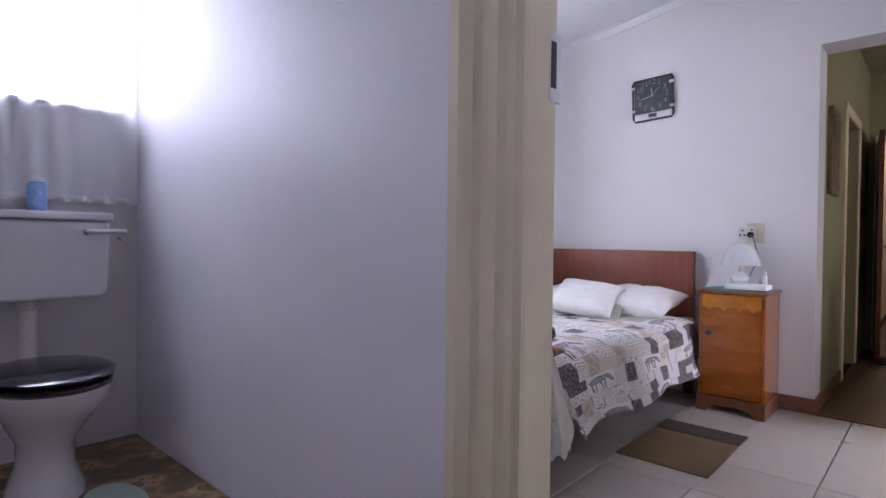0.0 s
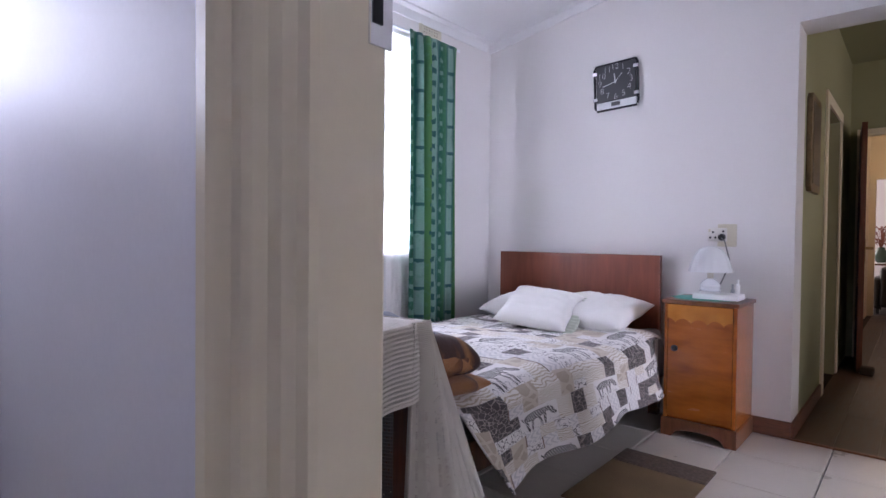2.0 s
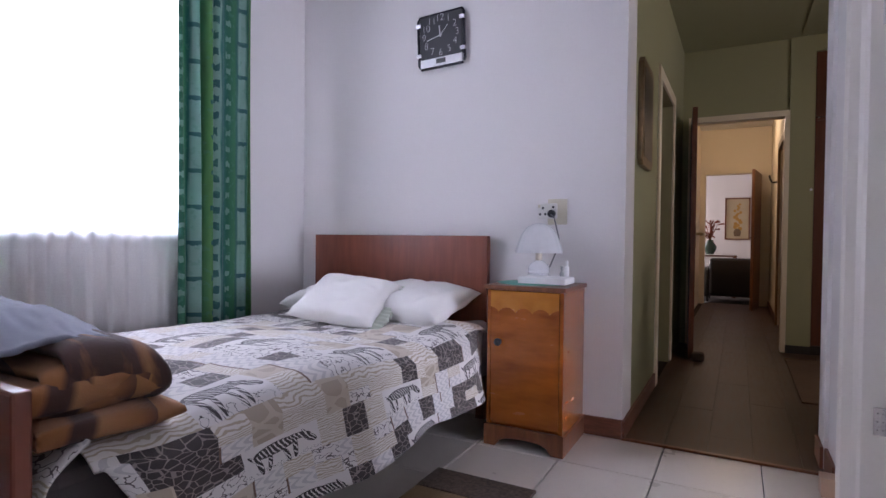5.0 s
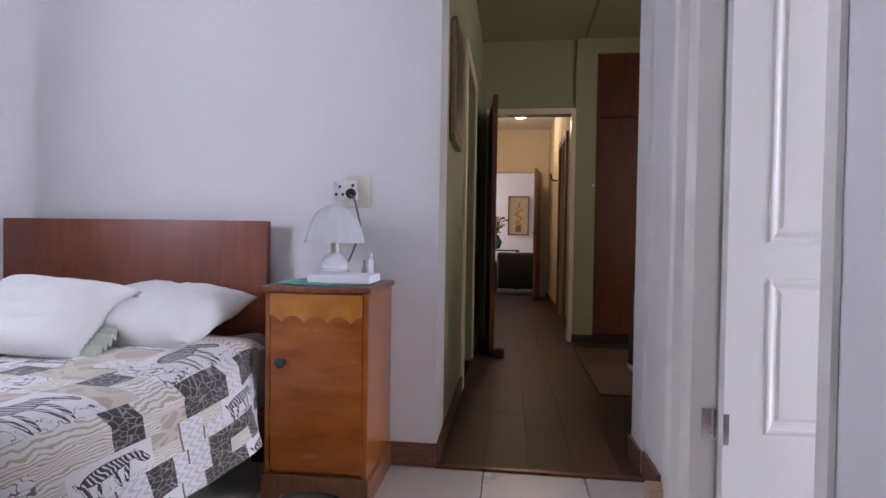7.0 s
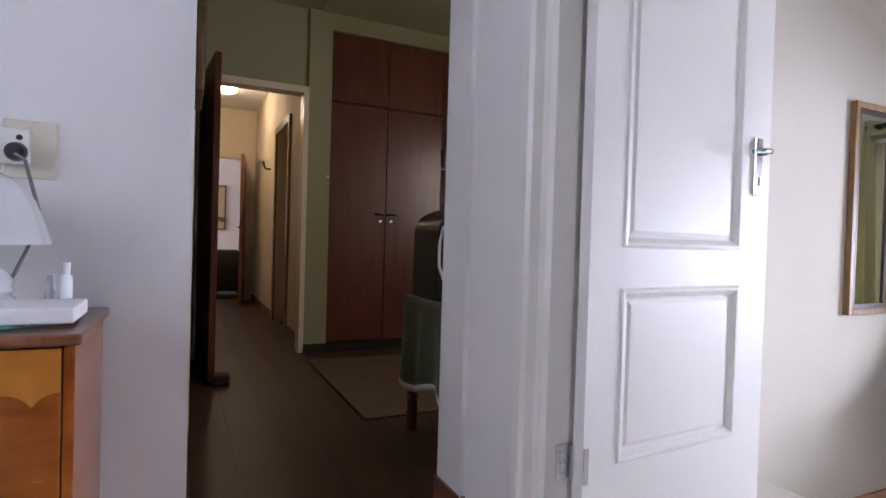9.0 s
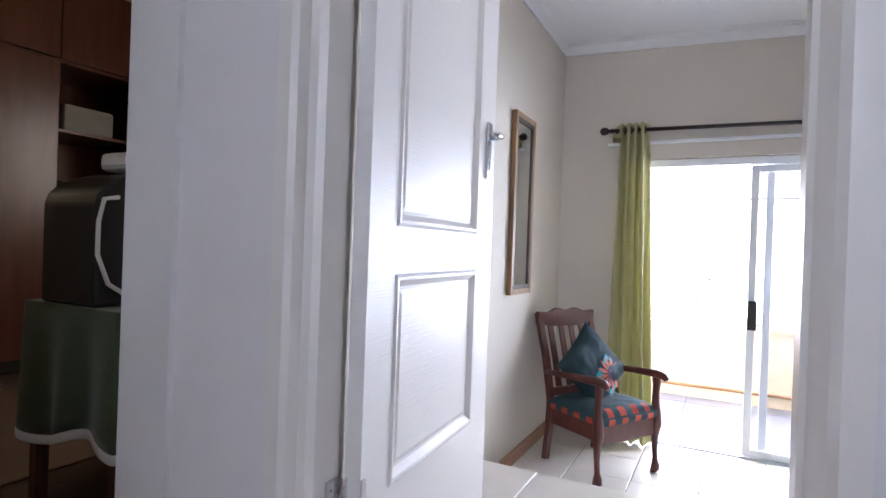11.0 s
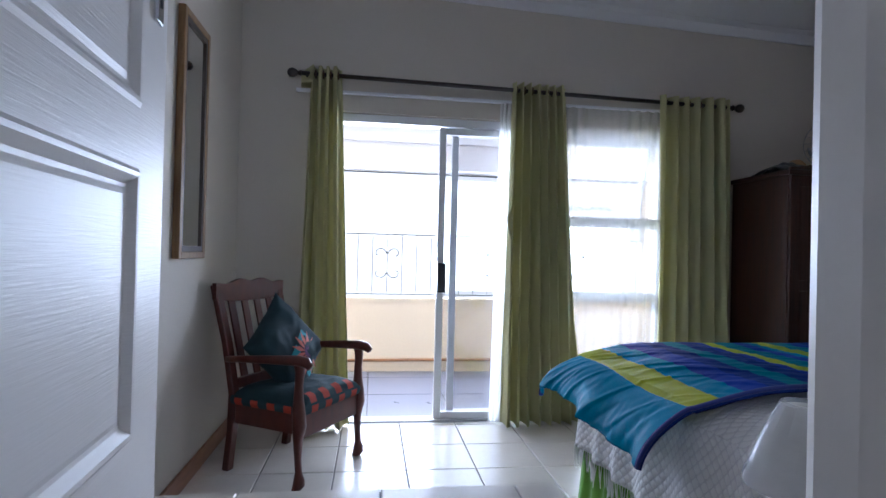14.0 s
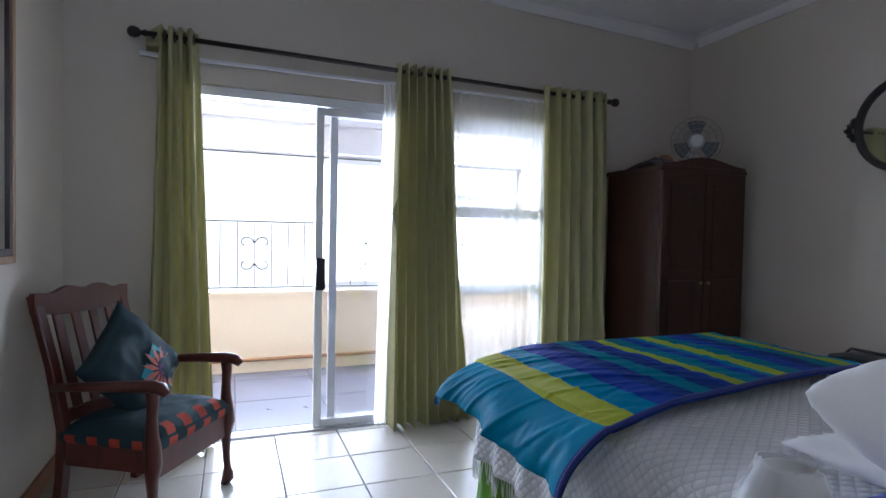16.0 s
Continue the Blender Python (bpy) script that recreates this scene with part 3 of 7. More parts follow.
def safari_cloth():
    """Patchwork print: zebra blocks, leaf blocks, wavy beige blocks and dark crazed blocks."""
    m, n, p = cloth("safari_patchwork", weave=0.35)
    uv, u, v = n.uv()
    wob = n.add(n.mul(n.noise(uv, 3.0, 2), 0.03), -0.015)
    u2, v2 = n.add(u, wob), n.add(v, wob)
    cv = n.mul(n.add(v2, 0.02), 1 / 0.185)
    iv, fv = n.floor(cv), n.fract(cv)
    cu = n.add(n.mul(u2, 1 / 0.60), n.mul(iv, 0.43))
    iu, fu = n.floor(cu), n.fract(cu)
    # beasts stand in every second strip only
    inside = n.mul(n.lt(fu, 0.46), n.lt(n.fract(n.mul(iv, 0.5)), 0.25))
    # the rest of each strip is cut into patches
    qu = n.mul(n.add(fu, -0.46), 1 / 0.18)
    qv = n.mul(fv, 2.0)
    jq, fq = n.floor(qu), n.fract(qu)
    pick = n.white(n.vec(n.add(n.mul(iu, 3.0), jq), n.add(n.mul(iv, 2.0), n.mul(n.floor(qv), n.gt(n.white(n.vec(n.add(iu, jq), iv)), 0.45)))))
    craze = n.lt(n.edges(uv, 30), 0.05)
    crazed = n.mix(craze, (0.030, 0.019, 0.018), (0.30, 0.25, 0.23))
    waves = n.gt(n.f("SINE", n.add(n.mul(v, 420), n.mul(n.noise(uv, 16, 2), 22))), 0.35)
    wavy = n.mix(waves, (0.78, 0.74, 0.69), (0.50, 0.42, 0.31))
    leaf = n.lt(n.f("ABSOLUTE", n.add(n.noise(uv, 30, 1), -0.5)), 0.024)
    leafy = n.mix(leaf, (0.78, 0.75, 0.73), (0.13, 0.11, 0.11))
    discs = n.lt(n.edges(uv, 13), 0.12)
    tan = n.mix(discs, (0.46, 0.38, 0.29), (0.60, 0.52, 0.42))
    zig = n.gt(n.f("SINE", n.add(n.mul(u, 150), n.mul(n.f("ABSOLUTE", n.f("SINE", n.mul(v, 55))), 5))), 0.25)
    pale = n.mix(zig, (0.79, 0.76, 0.74), (0.60, 0.58, 0.58))
    c = n.mix(n.gt(pick, 0.28), crazed, leafy)
    c = n.mix(n.gt(pick, 0.44), c, wavy)
    c = n.mix(n.gt(pick, 0.64), c, tan)
    c = n.mix(n.gt(pick, 0.78), c, pale)
    band = n.band(fq, 0.0, 0.07)
    c = n.mix(n.mul(band, n.gt(pick, 0.84)), c, (0.16, 0.09, 0.06))

    # a striped beast inside its block: body, neck, lowered head and four legs
    def blob(x, y, rx, ry, tilt=0.0):
        dx, dy = n.add(n.mul(fu, 1 / 0.46), -x), n.add(n.mul(fv, -1), 1 - y)
        a = n.mul(n.add(dx, n.mul(dy, tilt)), 1 / rx)
        b = n.mul(n.add(dy, n.mul(dx, -tilt)), 1 / ry)
        return n.add(n.mul(a, a), n.mul(b, b))
    beast = blob(0.42, 0.64, 0.30, 0.20)
    for x, y, rx, ry, tl in ((0.72, 0.68, 0.20, 0.12, -0.5), (0.87, 0.48, 0.07, 0.18, 0.35), (0.80, 0.78, 0.02, 0.07, 0.3), (0.18, 0.36, 0.036, 0.36, 0.10), (0.32, 0.33, 0.030, 0.32, -0.10), (0.53, 0.33, 0.030, 0.33, 0.10), (0.66, 0.36, 0.034, 0.34, -0.08), (0.12, 0.58, 0.025, 0.20, 0.35)):
        beast = n.f("MINIMUM", beast, blob(x, y, rx, ry, tl))
    body, rim = n.lt(beast, 1.0), n.band(beast, 0.72, 1.0)
    stripe = n.gt(n.f("SINE", n.add(n.add(n.mul(u, 400), n.mul(v, -150)), n.mul(n.noise(uv, 14, 2), 14))), -0.45)
    ink = n.mul(body, n.f("MAXIMUM", rim, stripe))
    grass = n.mul(n.lt(n.f("ABSOLUTE", n.add(n.noise(uv, 40, 1), -0.5)), 0.012), n.gt(fv, 0.82))
    animal = n.mix(n.f("MAXIMUM", ink, grass), (0.79, 0.76, 0.74), (0.028, 0.020, 0.022))
    c = n.mix(inside, c, animal)
    c = n.mix(n.mul(n.noise(uv, 2.2, 3), 0.08), c, (0.72, 0.69, 0.68))
    return set_colour(m, p, c)


def green_cloth():
    """Painted green curtain cloth: wandering stripes with bars and leaf blots."""
    m, n, p = cloth("green_painted_cotton", weave=0.2)
    uv, u, v = n.uv()
    wob = n.mul(n.add(n.noise(n.vec(n.mul(u, 3), n.mul(v, 0.6)), 6, 3), -0.5), 0.05)
    s = n.fract(n.mul(n.add(n.add(u, 0.04), wob), 1 / 0.60))
    G1, G2, G3, G4, G5 = (0.012, 0.115, 0.075), (0.035, 0.19, 0.085), (0.12, 0.29, 0.085), (0.004, 0.115, 0.125), (0.27, 0.44, 0.40)
    base = n.ramp(s, [(0.0, G4), (0.10, G1), (0.22, G2), (0.30, G4), (0.34, G5), (0.45, G5), (0.48, G1), (0.58, G2), (0.66, G3), (0.76, G2), (0.80, G5), (0.90, G5), (0.92, G4), (1.0, G4)])
    blur = n.mul(n.add(n.noise(uv, 30, 3), -0.5), 0.16)
    bars = n.mul(n.f("MAXIMUM", n.band(s, 0.30, 0.48), n.band(s, 0.665, 0.70)), n.lt(n.add(n.fract(n.mul(v, 1 / 0.185)), blur), 0.12))
    spot = n.add(n.f("ABSOLUTE", n.add(n.fract(n.mul(v, 1 / 0.085)), -0.5)), n.mul(n.noise(uv, 40, 2), 0.55))
    blots = n.mul(n.band(s, 0.815, 0.885), n.lt(spot, 0.50))
    sprig = n.mul(n.band(s, 0.055, 0.14), n.lt(spot, 0.44))
    c = n.mix(n.mul(sprig, 0.75), base, (0.24, 0.42, 0.36))
    c = n.mix(n.mul(n.f("MAXIMUM", bars, blots), 0.9), c, (0.006, 0.075, 0.115))
    c = n.mix(n.mul(n.noise(uv, 5, 4), 0.55), c, n.mix(n.noise(uv, 2, 2), (0.006, 0.13, 0.105), (0.08, 0.25, 0.09)))
    c = n.mix(n.mul(n.gt(n.noise(uv, 26, 4), 0.60), 0.3), c, (0.09, 0.27, 0.20))
    return cloth_through(set_colour(m, p, c), 0.3)


def runner_cloth():
    """Silky bed runner with blue, teal and lime bands across its width."""
    m, n, p = cloth("striped_blue_satin", rough=0.5, sheen=0.0, weave=0.06)
    p.inputs["Specular IOR Level"].default_value = 0.03
    uv, u, v = n.uv()
    B, D, T, L = (0.022, 0.050, 0.34), (0.014, 0.030, 0.19), (0.001, 0.23, 0.38), (0.43, 0.47, 0.012)
    G = (0.003, 0.20, 0.25)
    c = n.ramp(n.fract(n.mul(v, 1 / 1.62)), [(0.0, T), (0.13, L), (0.19, T), (0.245, B), (0.30, D), (0.35, G), (0.40, D), (0.45, B), (0.475, L), (0.51, G), (0.565, B), (0.60, T), (0.625, L), (0.665, G), (0.72, B), (0.77, D), (0.82, G), (0.86, L), (0.90, T)], hard=True)
    hem = n.f("MAXIMUM", n.lt(u, 0.02), n.gt(u, 0.985))
    c = n.mix(hem, c, (0.02, 0.04, 0.22))
    c = n.mix(n.mul(n.noise(n.vec(n.mul(u, 3), n.mul(v, 40)), 6, 2), 0.25), c, (0.012, 0.08, 0.24))
    return set_colour(m, p, c)


def draped(fn, nu, nv, su, sv, thick=0.0):
    """A cloth surface with cloth coordinates: su by sv metres."""
    bm = bmesh.new()
    layer = bm.loops.layers.uv.new("cloth")
    g = [[bm.verts.new(fn(i / nu, j / nv)) for j in range(nv + 1)] for i in range(nu + 1)]
    for i in range(nu):
        for j in range(nv):
            f = bm.faces.new((g[i][j], g[i + 1][j], g[i + 1][j + 1], g[i][j + 1]))
            for lp, (a, b) in zip(f.loops, ((i, j), (i + 1, j), (i + 1, j + 1), (i, j + 1))):
                lp[layer].uv = (a / nu * su, b / nv * sv)
    bmesh.ops.recalc_face_normals(bm, faces=bm.faces)
    if thick:
        bmesh.ops.solidify(bm, geom=list(bm.faces), thickness=thick)
    return bm


def smoothstep(t):
    t = max(0.0, min(1.0, t))
    return t * t * (3 - 2 * t)


SAFARI, GREEN, RUNNER = safari_cloth(), green_cloth(), runner_cloth()
SHEER = sheer("white_voile", (0.96, 0.95, 0.94), 0.20)
LACENET = sheer("white_net", (0.95, 0.95, 0.97), 0.18)
WHITECLOTH = plain_cloth("white_cotton", (0.82, 0.80, 0.77), 0.04, weave=0.35)
CREAMCLOTH = plain_cloth("cream_cotton", (0.66, 0.60, 0.50), 0.08)
LACE = plain_cloth("cream_crochet", (0.76, 0.71, 0.64), 0.06, weave=0.5)
GREYBLANKET = plain_cloth("grey_blue_blanket", (0.27, 0.29, 0.36), 0.15, weave=0.6)
BROWNBLANKET, _n, _p = cloth("brown_orange_blanket", weave=0.7)
_uv, _u, _v = _n.uv()
set_colour(BROWNBLANKET, _p, _n.mix(_n.mul(_n.noise(_uv, 14, 3), 0.35), _n.ramp(_n.fract(_n.add(_n.mul(_u, 1.1), _n.mul(_v, 4.1))), [(0, (0.44, 0.20, 0.065)), (0.3, (0.38, 0.15, 0.045)), (0.36, (0.055, 0.025, 0.025)), (0.5, (0.06, 0.03, 0.03)), (0.56, (0.48, 0.23, 0.09)), (0.85, (0.36, 0.15, 0.05)), (1, (0.12, 0.05, 0.03))]), (0.22, 0.085, 0.035)))
DARKBLANKET, _n, _p = cloth("dark_brown_blanket", weave=0.7)
_uv, _u, _v = _n.uv()
set_colour(DARKBLANKET, _p, _n.ramp(_n.noise(_n.vec(_n.mul(_u, 2.2), _n.mul(_v, 9)), 2.0, 4), [(0.0, (0.060, 0.032, 0.030)), (0.50, (0.085, 0.042, 0.034)), (0.58, (0.24, 0.105, 0.045)), (0.66, (0.36, 0.17, 0.065)), (1.0, (0.40, 0.19, 0.07))]))
LIME = cloth_through(plain_cloth("lime_green_linen", (0.57, 0.545, 0.30), 0.06, sheen=0.0, weave=0.05), 0.26)

# ---- bedroom one ----
def single_bed():
    bed = thing("bed", "mahogany wooden bed with tall plain headboard against the wall", "bed", (-1.65, 2.8, 0))
    part("headboard", boxes((-2.262, -1.052, 3.885, 3.925, 0.42, 1.003), bevel=0.004), HEADWOOD, bed)
    for x in (-2.235, -1.085):
        part("post", boxes((x - 0.03, x + 0.03, 3.89, 3.94, 0.0, 0.56), bevel=0.004), DARKTRIM, bed)
    part("footboard", boxes((-2.23, -0.985, 1.655, 1.69, 0.28, 0.70), bevel=0.006), HEADWOOD, bed)
    for x in (-2.23, -0.985):
        part("foot_post", boxes((x - 0.025, x + 0.025, 1.645, 1.70, 0, 0.47), bevel=0.01), HEADWOOD, bed)
    for x in (-2.22, -1.02):
        part("side_rail", boxes((x - 0.012, x + 0.012, 1.69, 3.885, 0.26, 0.38), bevel=0.003), DARKTRIM, bed)
    part("base", boxes((-2.20, -1.04, 1.70, 3.88, 0.27, 0.33)), BLACK, bed)
    part("mattress", boxes((-2.20, -1.03, 1.72, 3.87, 0.33, 0.515), bevel=0.035), plain_cloth("dark_ticking", (0.13, 0.11, 0.11)), bed)
    return bed


single_bed()


def spread(u, v):
    y = 1.79 + u * 1.93
    top = 0.565 + 0.012 * math.sin(y * 5.1 + 1) + 0.012 * noise.noise((y * 3, v * 4, 0.3))
    W = 1.30
    s = v * 1.92
    bot = 0.235 + 0.012 * math.sin(y * 9) + 0.015 * (1 - u)
    if s < W:
        x = -2.26 + s
        edge = max(0.0, (s - W + 0.10) / 0.10)
        z = top - 0.05 * edge ** 2 - 0.02 * max(0, (0.1 - s) / 0.1) + 0.008 * noise.noise((y * 7, s * 7, 1.7))
        z -= 0.03 * smoothstep((u - 0.9) / 0.1)
        return (x, y, z)
    k = (s - W) / (1.92 - W)
    fold = 0.022 * math.sin(y * 7.5 + 0.8 * math.sin(y * 3)) * k + 0.02 * noise.noise((y * 4, k * 2, 5.2)) * k
    flare = 0.03 + 0.055 * k
    x = -0.96 + flare * (0.4 + 0.6 * k) + fold - 0.05 * smoothstep((u - 0.82) / 0.18)
    z = top - 0.05 - k * (top - 0.05 - bot)
    if u < 0.10:
        pull = (1 - u / 0.10)
        x += 0.03 * pull * k
        y += 0.16 * pull * k
        z += 0.03 * pull * (1 - k)
    if u > 0.86:
        y -= 0.10 * smoothstep((u - 0.86) / 0.14) * k * 1.9
    return (x, y, z)


bsp = thing("bedspread", "cream and brown patchwork bedspread printed with zebras, on the bed", "bedspread", (-1.6, 2.7, 0.57))
part("cover", draped(spread, 90, 70, 1.93, 1.92, 0.006), SAFARI, bsp, smooth=180)
part("foot_end", draped(lambda u, v: (-2.2 + u * 1.20, 1.80 - 0.085 * smoothstep(v * 1.4), 0.567 - 0.16 * v ** 1.5 + 0.01 * math.sin(u * 14) * v), 40, 10, 1.2, 0.3, 0.006), SAFARI, bsp, "end tucked at the footboard", 180)
solid("sheet", draped(lambda u, v: (-2.2 + 1.23 * u + (0.02 * v if u > 0.9 else 0), 3.60 + 0.22 * v, 0.548 + 0.012 * math.sin(u * 20 + v) - (0.26 * smoothstep((u - 0.93) / 0.07))), 50, 10, 1.2, 0.3, 0.005), plain_cloth("brown_grey_cotton", (0.30, 0.27, 0.27)), "brown grey undersheet on the mattress", "sheet", 180)


def pillow_mesh(w, d, h, seed, corner=0.22):
    """A stuffed pillow with drawn-in sides and pointed corners."""
    bm = bmesh.new()
    n = 34
    for side in (1, -1):
        g = []
        for i in range(n + 1):
            row = []
            for j in range(n + 1):
                a, b = i / n * 2 - 1, j / n * 2 - 1
                pin = 1 - corner * 0.35 * (1 - abs(b) ** 3), 1 - corner * 0.35 * (1 - abs(a) ** 3)
                x, y = a * w / 2 * (1 - 0.10 * (1 - b * b) * abs(a) ** 4), b * d / 2 * (1 - 0.10 * (1 - a * a) * abs(b) ** 4)
                puff = max(0, (1 - a ** 4) * (1 - b ** 4)) ** 0.55
                z = side * h / 2 * puff + 0.016 * puff * noise.noise((x * 7 + seed, y * 7, side * 3.1)) + 0.007 * puff ** 0.5 * (1 - 2 * abs(noise.noise((x * 12 + seed, y * 15 + 3, side * 1.7))))
                row.append(bm.verts.new((x, y, z)))
            g.append(row)
        for i in range(n):
            for j in range(n):
                bm.faces.new((g[i][j], g[i + 1][j], g[i + 1][j + 1], g[i][j + 1]))
    bmesh.ops.remove_doubles(bm, verts=bm.verts, dist=1e-4)
    bmesh.ops.recalc_face_normals(bm, faces=bm.faces)
    return bm


def pillow(name, label, m, size, material, seed=1, group="", category="pillow"):
    bm = pillow_mesh(*size, seed)
    bm.transform(m)
    return solid(name, bm, material, label, category, 180, group)


pillow("pillow", "plain white pillow lying flat before the headboard", pose(-1.83, 3.66, 0.64, 8, 0, 3), (0.62, 0.42, 0.15), WHITECLOTH, 1)
pillow("pillow", "plain white pillow leaning on the headboard", pose(-1.38, 3.63, 0.645, 14, 0, -6), (0.62, 0.44, 0.16), WHITECLOTH, 5)
cushion = thing("cushion", "white square cushion with a ruffled green-edged frill, on the pillows", "cushion", (-1.62, 3.42, 0.66))
bm = pillow_mesh(0.46, 0.42, 0.14, 9)
cm = pose(-1.62, 3.40, 0.665, 24, 6, 12)
bm.transform(cm)
part("cover", bm, WHITECLOTH, cushion, smooth=180)


def frill(u, v):
    y = -0.21 + 0.42 * u
    w = 0.014 * math.sin(u * 85) * (0.3 + v)
    return cm @ Vector((0.215 + 0.055 * v, y, w - 0.01 * v))


part("frill", draped(frill, 90, 4, 0.42, 0.05, 0.002), plain_cloth("green_white_frill", (0.55, 0.60, 0.50), 0.3), cushion, "pale green patterned frill", 180)

# folded blankets over the foot of the bed


def nested_fold(radius, x_end, y0, y1, zc, seed):
    """One layer of a folded blanket: along the top, round the bend and back underneath."""
    run = 1.0
    arc = math.pi * radius
    total = 2 * run + arc

    def fn(u, v):
        s = u * total
        if s < run:
            x, z, nx, nz = x_end - radius - run + s, zc + radius, 0.0, 1.0
        elif s < run + arc:
            a = (s - run) / radius
            nx, nz = math.sin(a), math.cos(a)
            x, z = x_end - radius + radius * nx, zc + radius * nz
        else:
            x, z, nx, nz = x_end - radius - (s - run - arc), zc - radius, 0.0, -1.0
        y = y0 + (y1 - y0) * v
        lean = 0.05 * (v - 0.5) * (nx + 0.4)
        q = Vector((x * 4 + seed, y * 7, z * 6))
        w = 0.016 * noise.noise(q) + 0.007 * noise.noise(q * 2.7) * (0.5 + nx)
        soft = 1 - 0.25 * abs(2 * v - 1) ** 4
        return (x + lean + w * nx, y + 0.012 * noise.noise((x * 5, seed, z * 8)), zc + (z - zc) * soft + max(w * nz, -0.004) if nz > -0.9 else z)
    return draped(fn, 150, 26, total, y1 - y0, 0.020)


bl = thing("blanket", "folded brown and orange fleece blanket over the foot of the bed", "blanket", (-1.3, 1.85, 0.58))
for radius, x_end, y0, y1, zc, seed, cloth_kind in ((0.088, -1.045, 1.80, 1.985, 0.662, 1.3, DARKBLANKET), (0.062, -1.050, 1.755, 1.985, 0.652, 4.1, BROWNBLANKET), (0.034, -1.055, 1.715, 1.99, 0.645, 7.7, BROWNBLANKET)):
    part("fold", nested_fold(radius, x_end, y0, y1, zc, seed), cloth_kind, bl, smooth=180)
part("under_fold", nested_fold(0.018, -1.000, 1.72, 2.00, 0.582, 9.2), BROWNBLANKET, bl, smooth=180)


def grey_throw(u, v):
    x, y = -2.25 + 1.09 * u, 1.62 + 0.40 * v
    arch = math.sin(math.pi * min(1, v * 1.02)) ** 0.5
    z = 0.70 + 0.112 * arch + 0.03 * math.exp(-((u - 0.35) / 0.28) ** 2) - 0.055 * smoothstep((u - 0.75) / 0.25) * arch
    return (x, y, z + 0.012 * noise.noise((u * 6, v * 5, 2)) + 0.006 * noise.noise((u * 18 + v * 9, v * 14, 5)))


solid("throw", draped(grey_throw, 80, 50, 1.1, 0.6, 0.012), GREYBLANKET, "grey blue fleece throw spread over the folded blanket", "blanket", 180)


def bedside_cabinet():
    c = thing("bedside_cabinet", "orange varnished wooden bedside cabinet with scalloped apron", "cabinet", (-0.73, 3.76, 0))
    x0, x1, y0, y1 = -0.915, -0.542, 3.585, 3.955
    for name, b in (("side_panel", (x0, x0 + 0.018, y0, y1, 0.09, 0.745)), ("side_panel", (x1 - 0.018, x1, y0, y1, 0.09, 0.745)), ("back_panel", (x0 + 0.0185, x1 - 0.0185, y1 - 0.012, y1, 0.09, 0.745)), ("bottom_panel", (x0 + 0.0185, x1 - 0.0185, y0 + 0.02, y1 - 0.0125, 0.09, 0.11)), ("inner_top", (x0 + 0.0185, x1 - 0.0185, y0 + 0.02, y1 - 0.0125, 0.72, 0.745))):
        part(name, boxes(b, bevel=0.001), STANDWOOD, c)
    part("top", boxes((x0 - 0.012, x1 + 0.012, y0 - 0.018, y1 + 0.005, 0.746, 0.768), bevel=0.005), DARKTRIM, c)
    door = part("door", boxes((x0 + 0.02, x1 - 0.02, y0 - 0.002, y0 + 0.018, 0.113, 0.742), bevel=0.002), STANDWOOD, c)
    pts = [(x0 + 0.02, 0.742), (x0 + 0.02, 0.655)]
    n = 40
    for i in range(n + 1):
        t = i / n
        pts.append((x0 + 0.02 + t * (x1 - x0 - 0.04), 0.640 + 0.024 * abs(math.sin(t * math.pi * 4 + math.pi / 2)) ** 0.7))
    pts += [(x1 - 0.02, 0.742)]
    part("apron", extrude(pts, y0 - 0.008, y0 - 0.0025, "y"), STANDWOOD2, door, "yellow veneer apron with scalloped lower edge")
    part("handle", lathe([(0.010, 0), (0.008, 0.012), (0.017, 0.02), (0.018, 0.028), (0.010, 0.034), (0.0, 0.036)], 16), BLACK, door, "dark round knob").matrix_world = pose(x0 + 0.065, y0 - 0.002, 0.50, 90, 0, 0)
    base = [(x0 - 0.008, 0.0), (x0 - 0.008, 0.1), (x1 + 0.008, 0.1), (x1 + 0.008, 0.0), (x1 - 0.05, 0.0), (x1 - 0.07, 0.03), (x1 - 0.11, 0.045), ((x0 + x1) / 2, 0.05), (x0 + 0.11, 0.045), (x0 + 0.07, 0.03), (x0 + 0.05, 0.0)]
    part("plinth", extrude(base, y0 - 0.012, y0 + 0.008, "y", 0.002), DARKTRIM, c)
    for x in (x0 - 0.008, x1 - 0.012):
        part("plinth_side", boxes((x, x + 0.02, y0 + 0.0085, y1, 0, 0.089), bevel=0.002), DARKTRIM, c)
    return c


bedside_cabinet()
dm = lathe([(0.0, 0.0), (0.15, 0.0), (0.165, 0.003), (0.15, 0.006), (0.0, 0.006)], 40, (-0.75, 3.74, 0.769), (1.05, 0.85))
for v in dm.verts:
    d = Vector((v.co.x + 0.75, v.co.y - 3.74))
    if d.length > 0.12:
        k = 1 + 0.05 * math.sin(math.atan2(d.y, d.x) * 12)
        v.co.x, v.co.y = -0.75 + d.x * k, 3.74 + d.y * k
solid("doily", dm, plain_cloth("green_crochet", (0.03, 0.30, 0.24), 0.3), "green crocheted doily on the bedside cabinet", "doily", 60)
solid("book", boxes((-0.785, -0.553, 3.64, 3.80, 0.776, 0.806), bevel=0.004), mat("white_card", (0.78, 0.77, 0.77), 0.5), "white closed book on the bedside cabinet", "book")
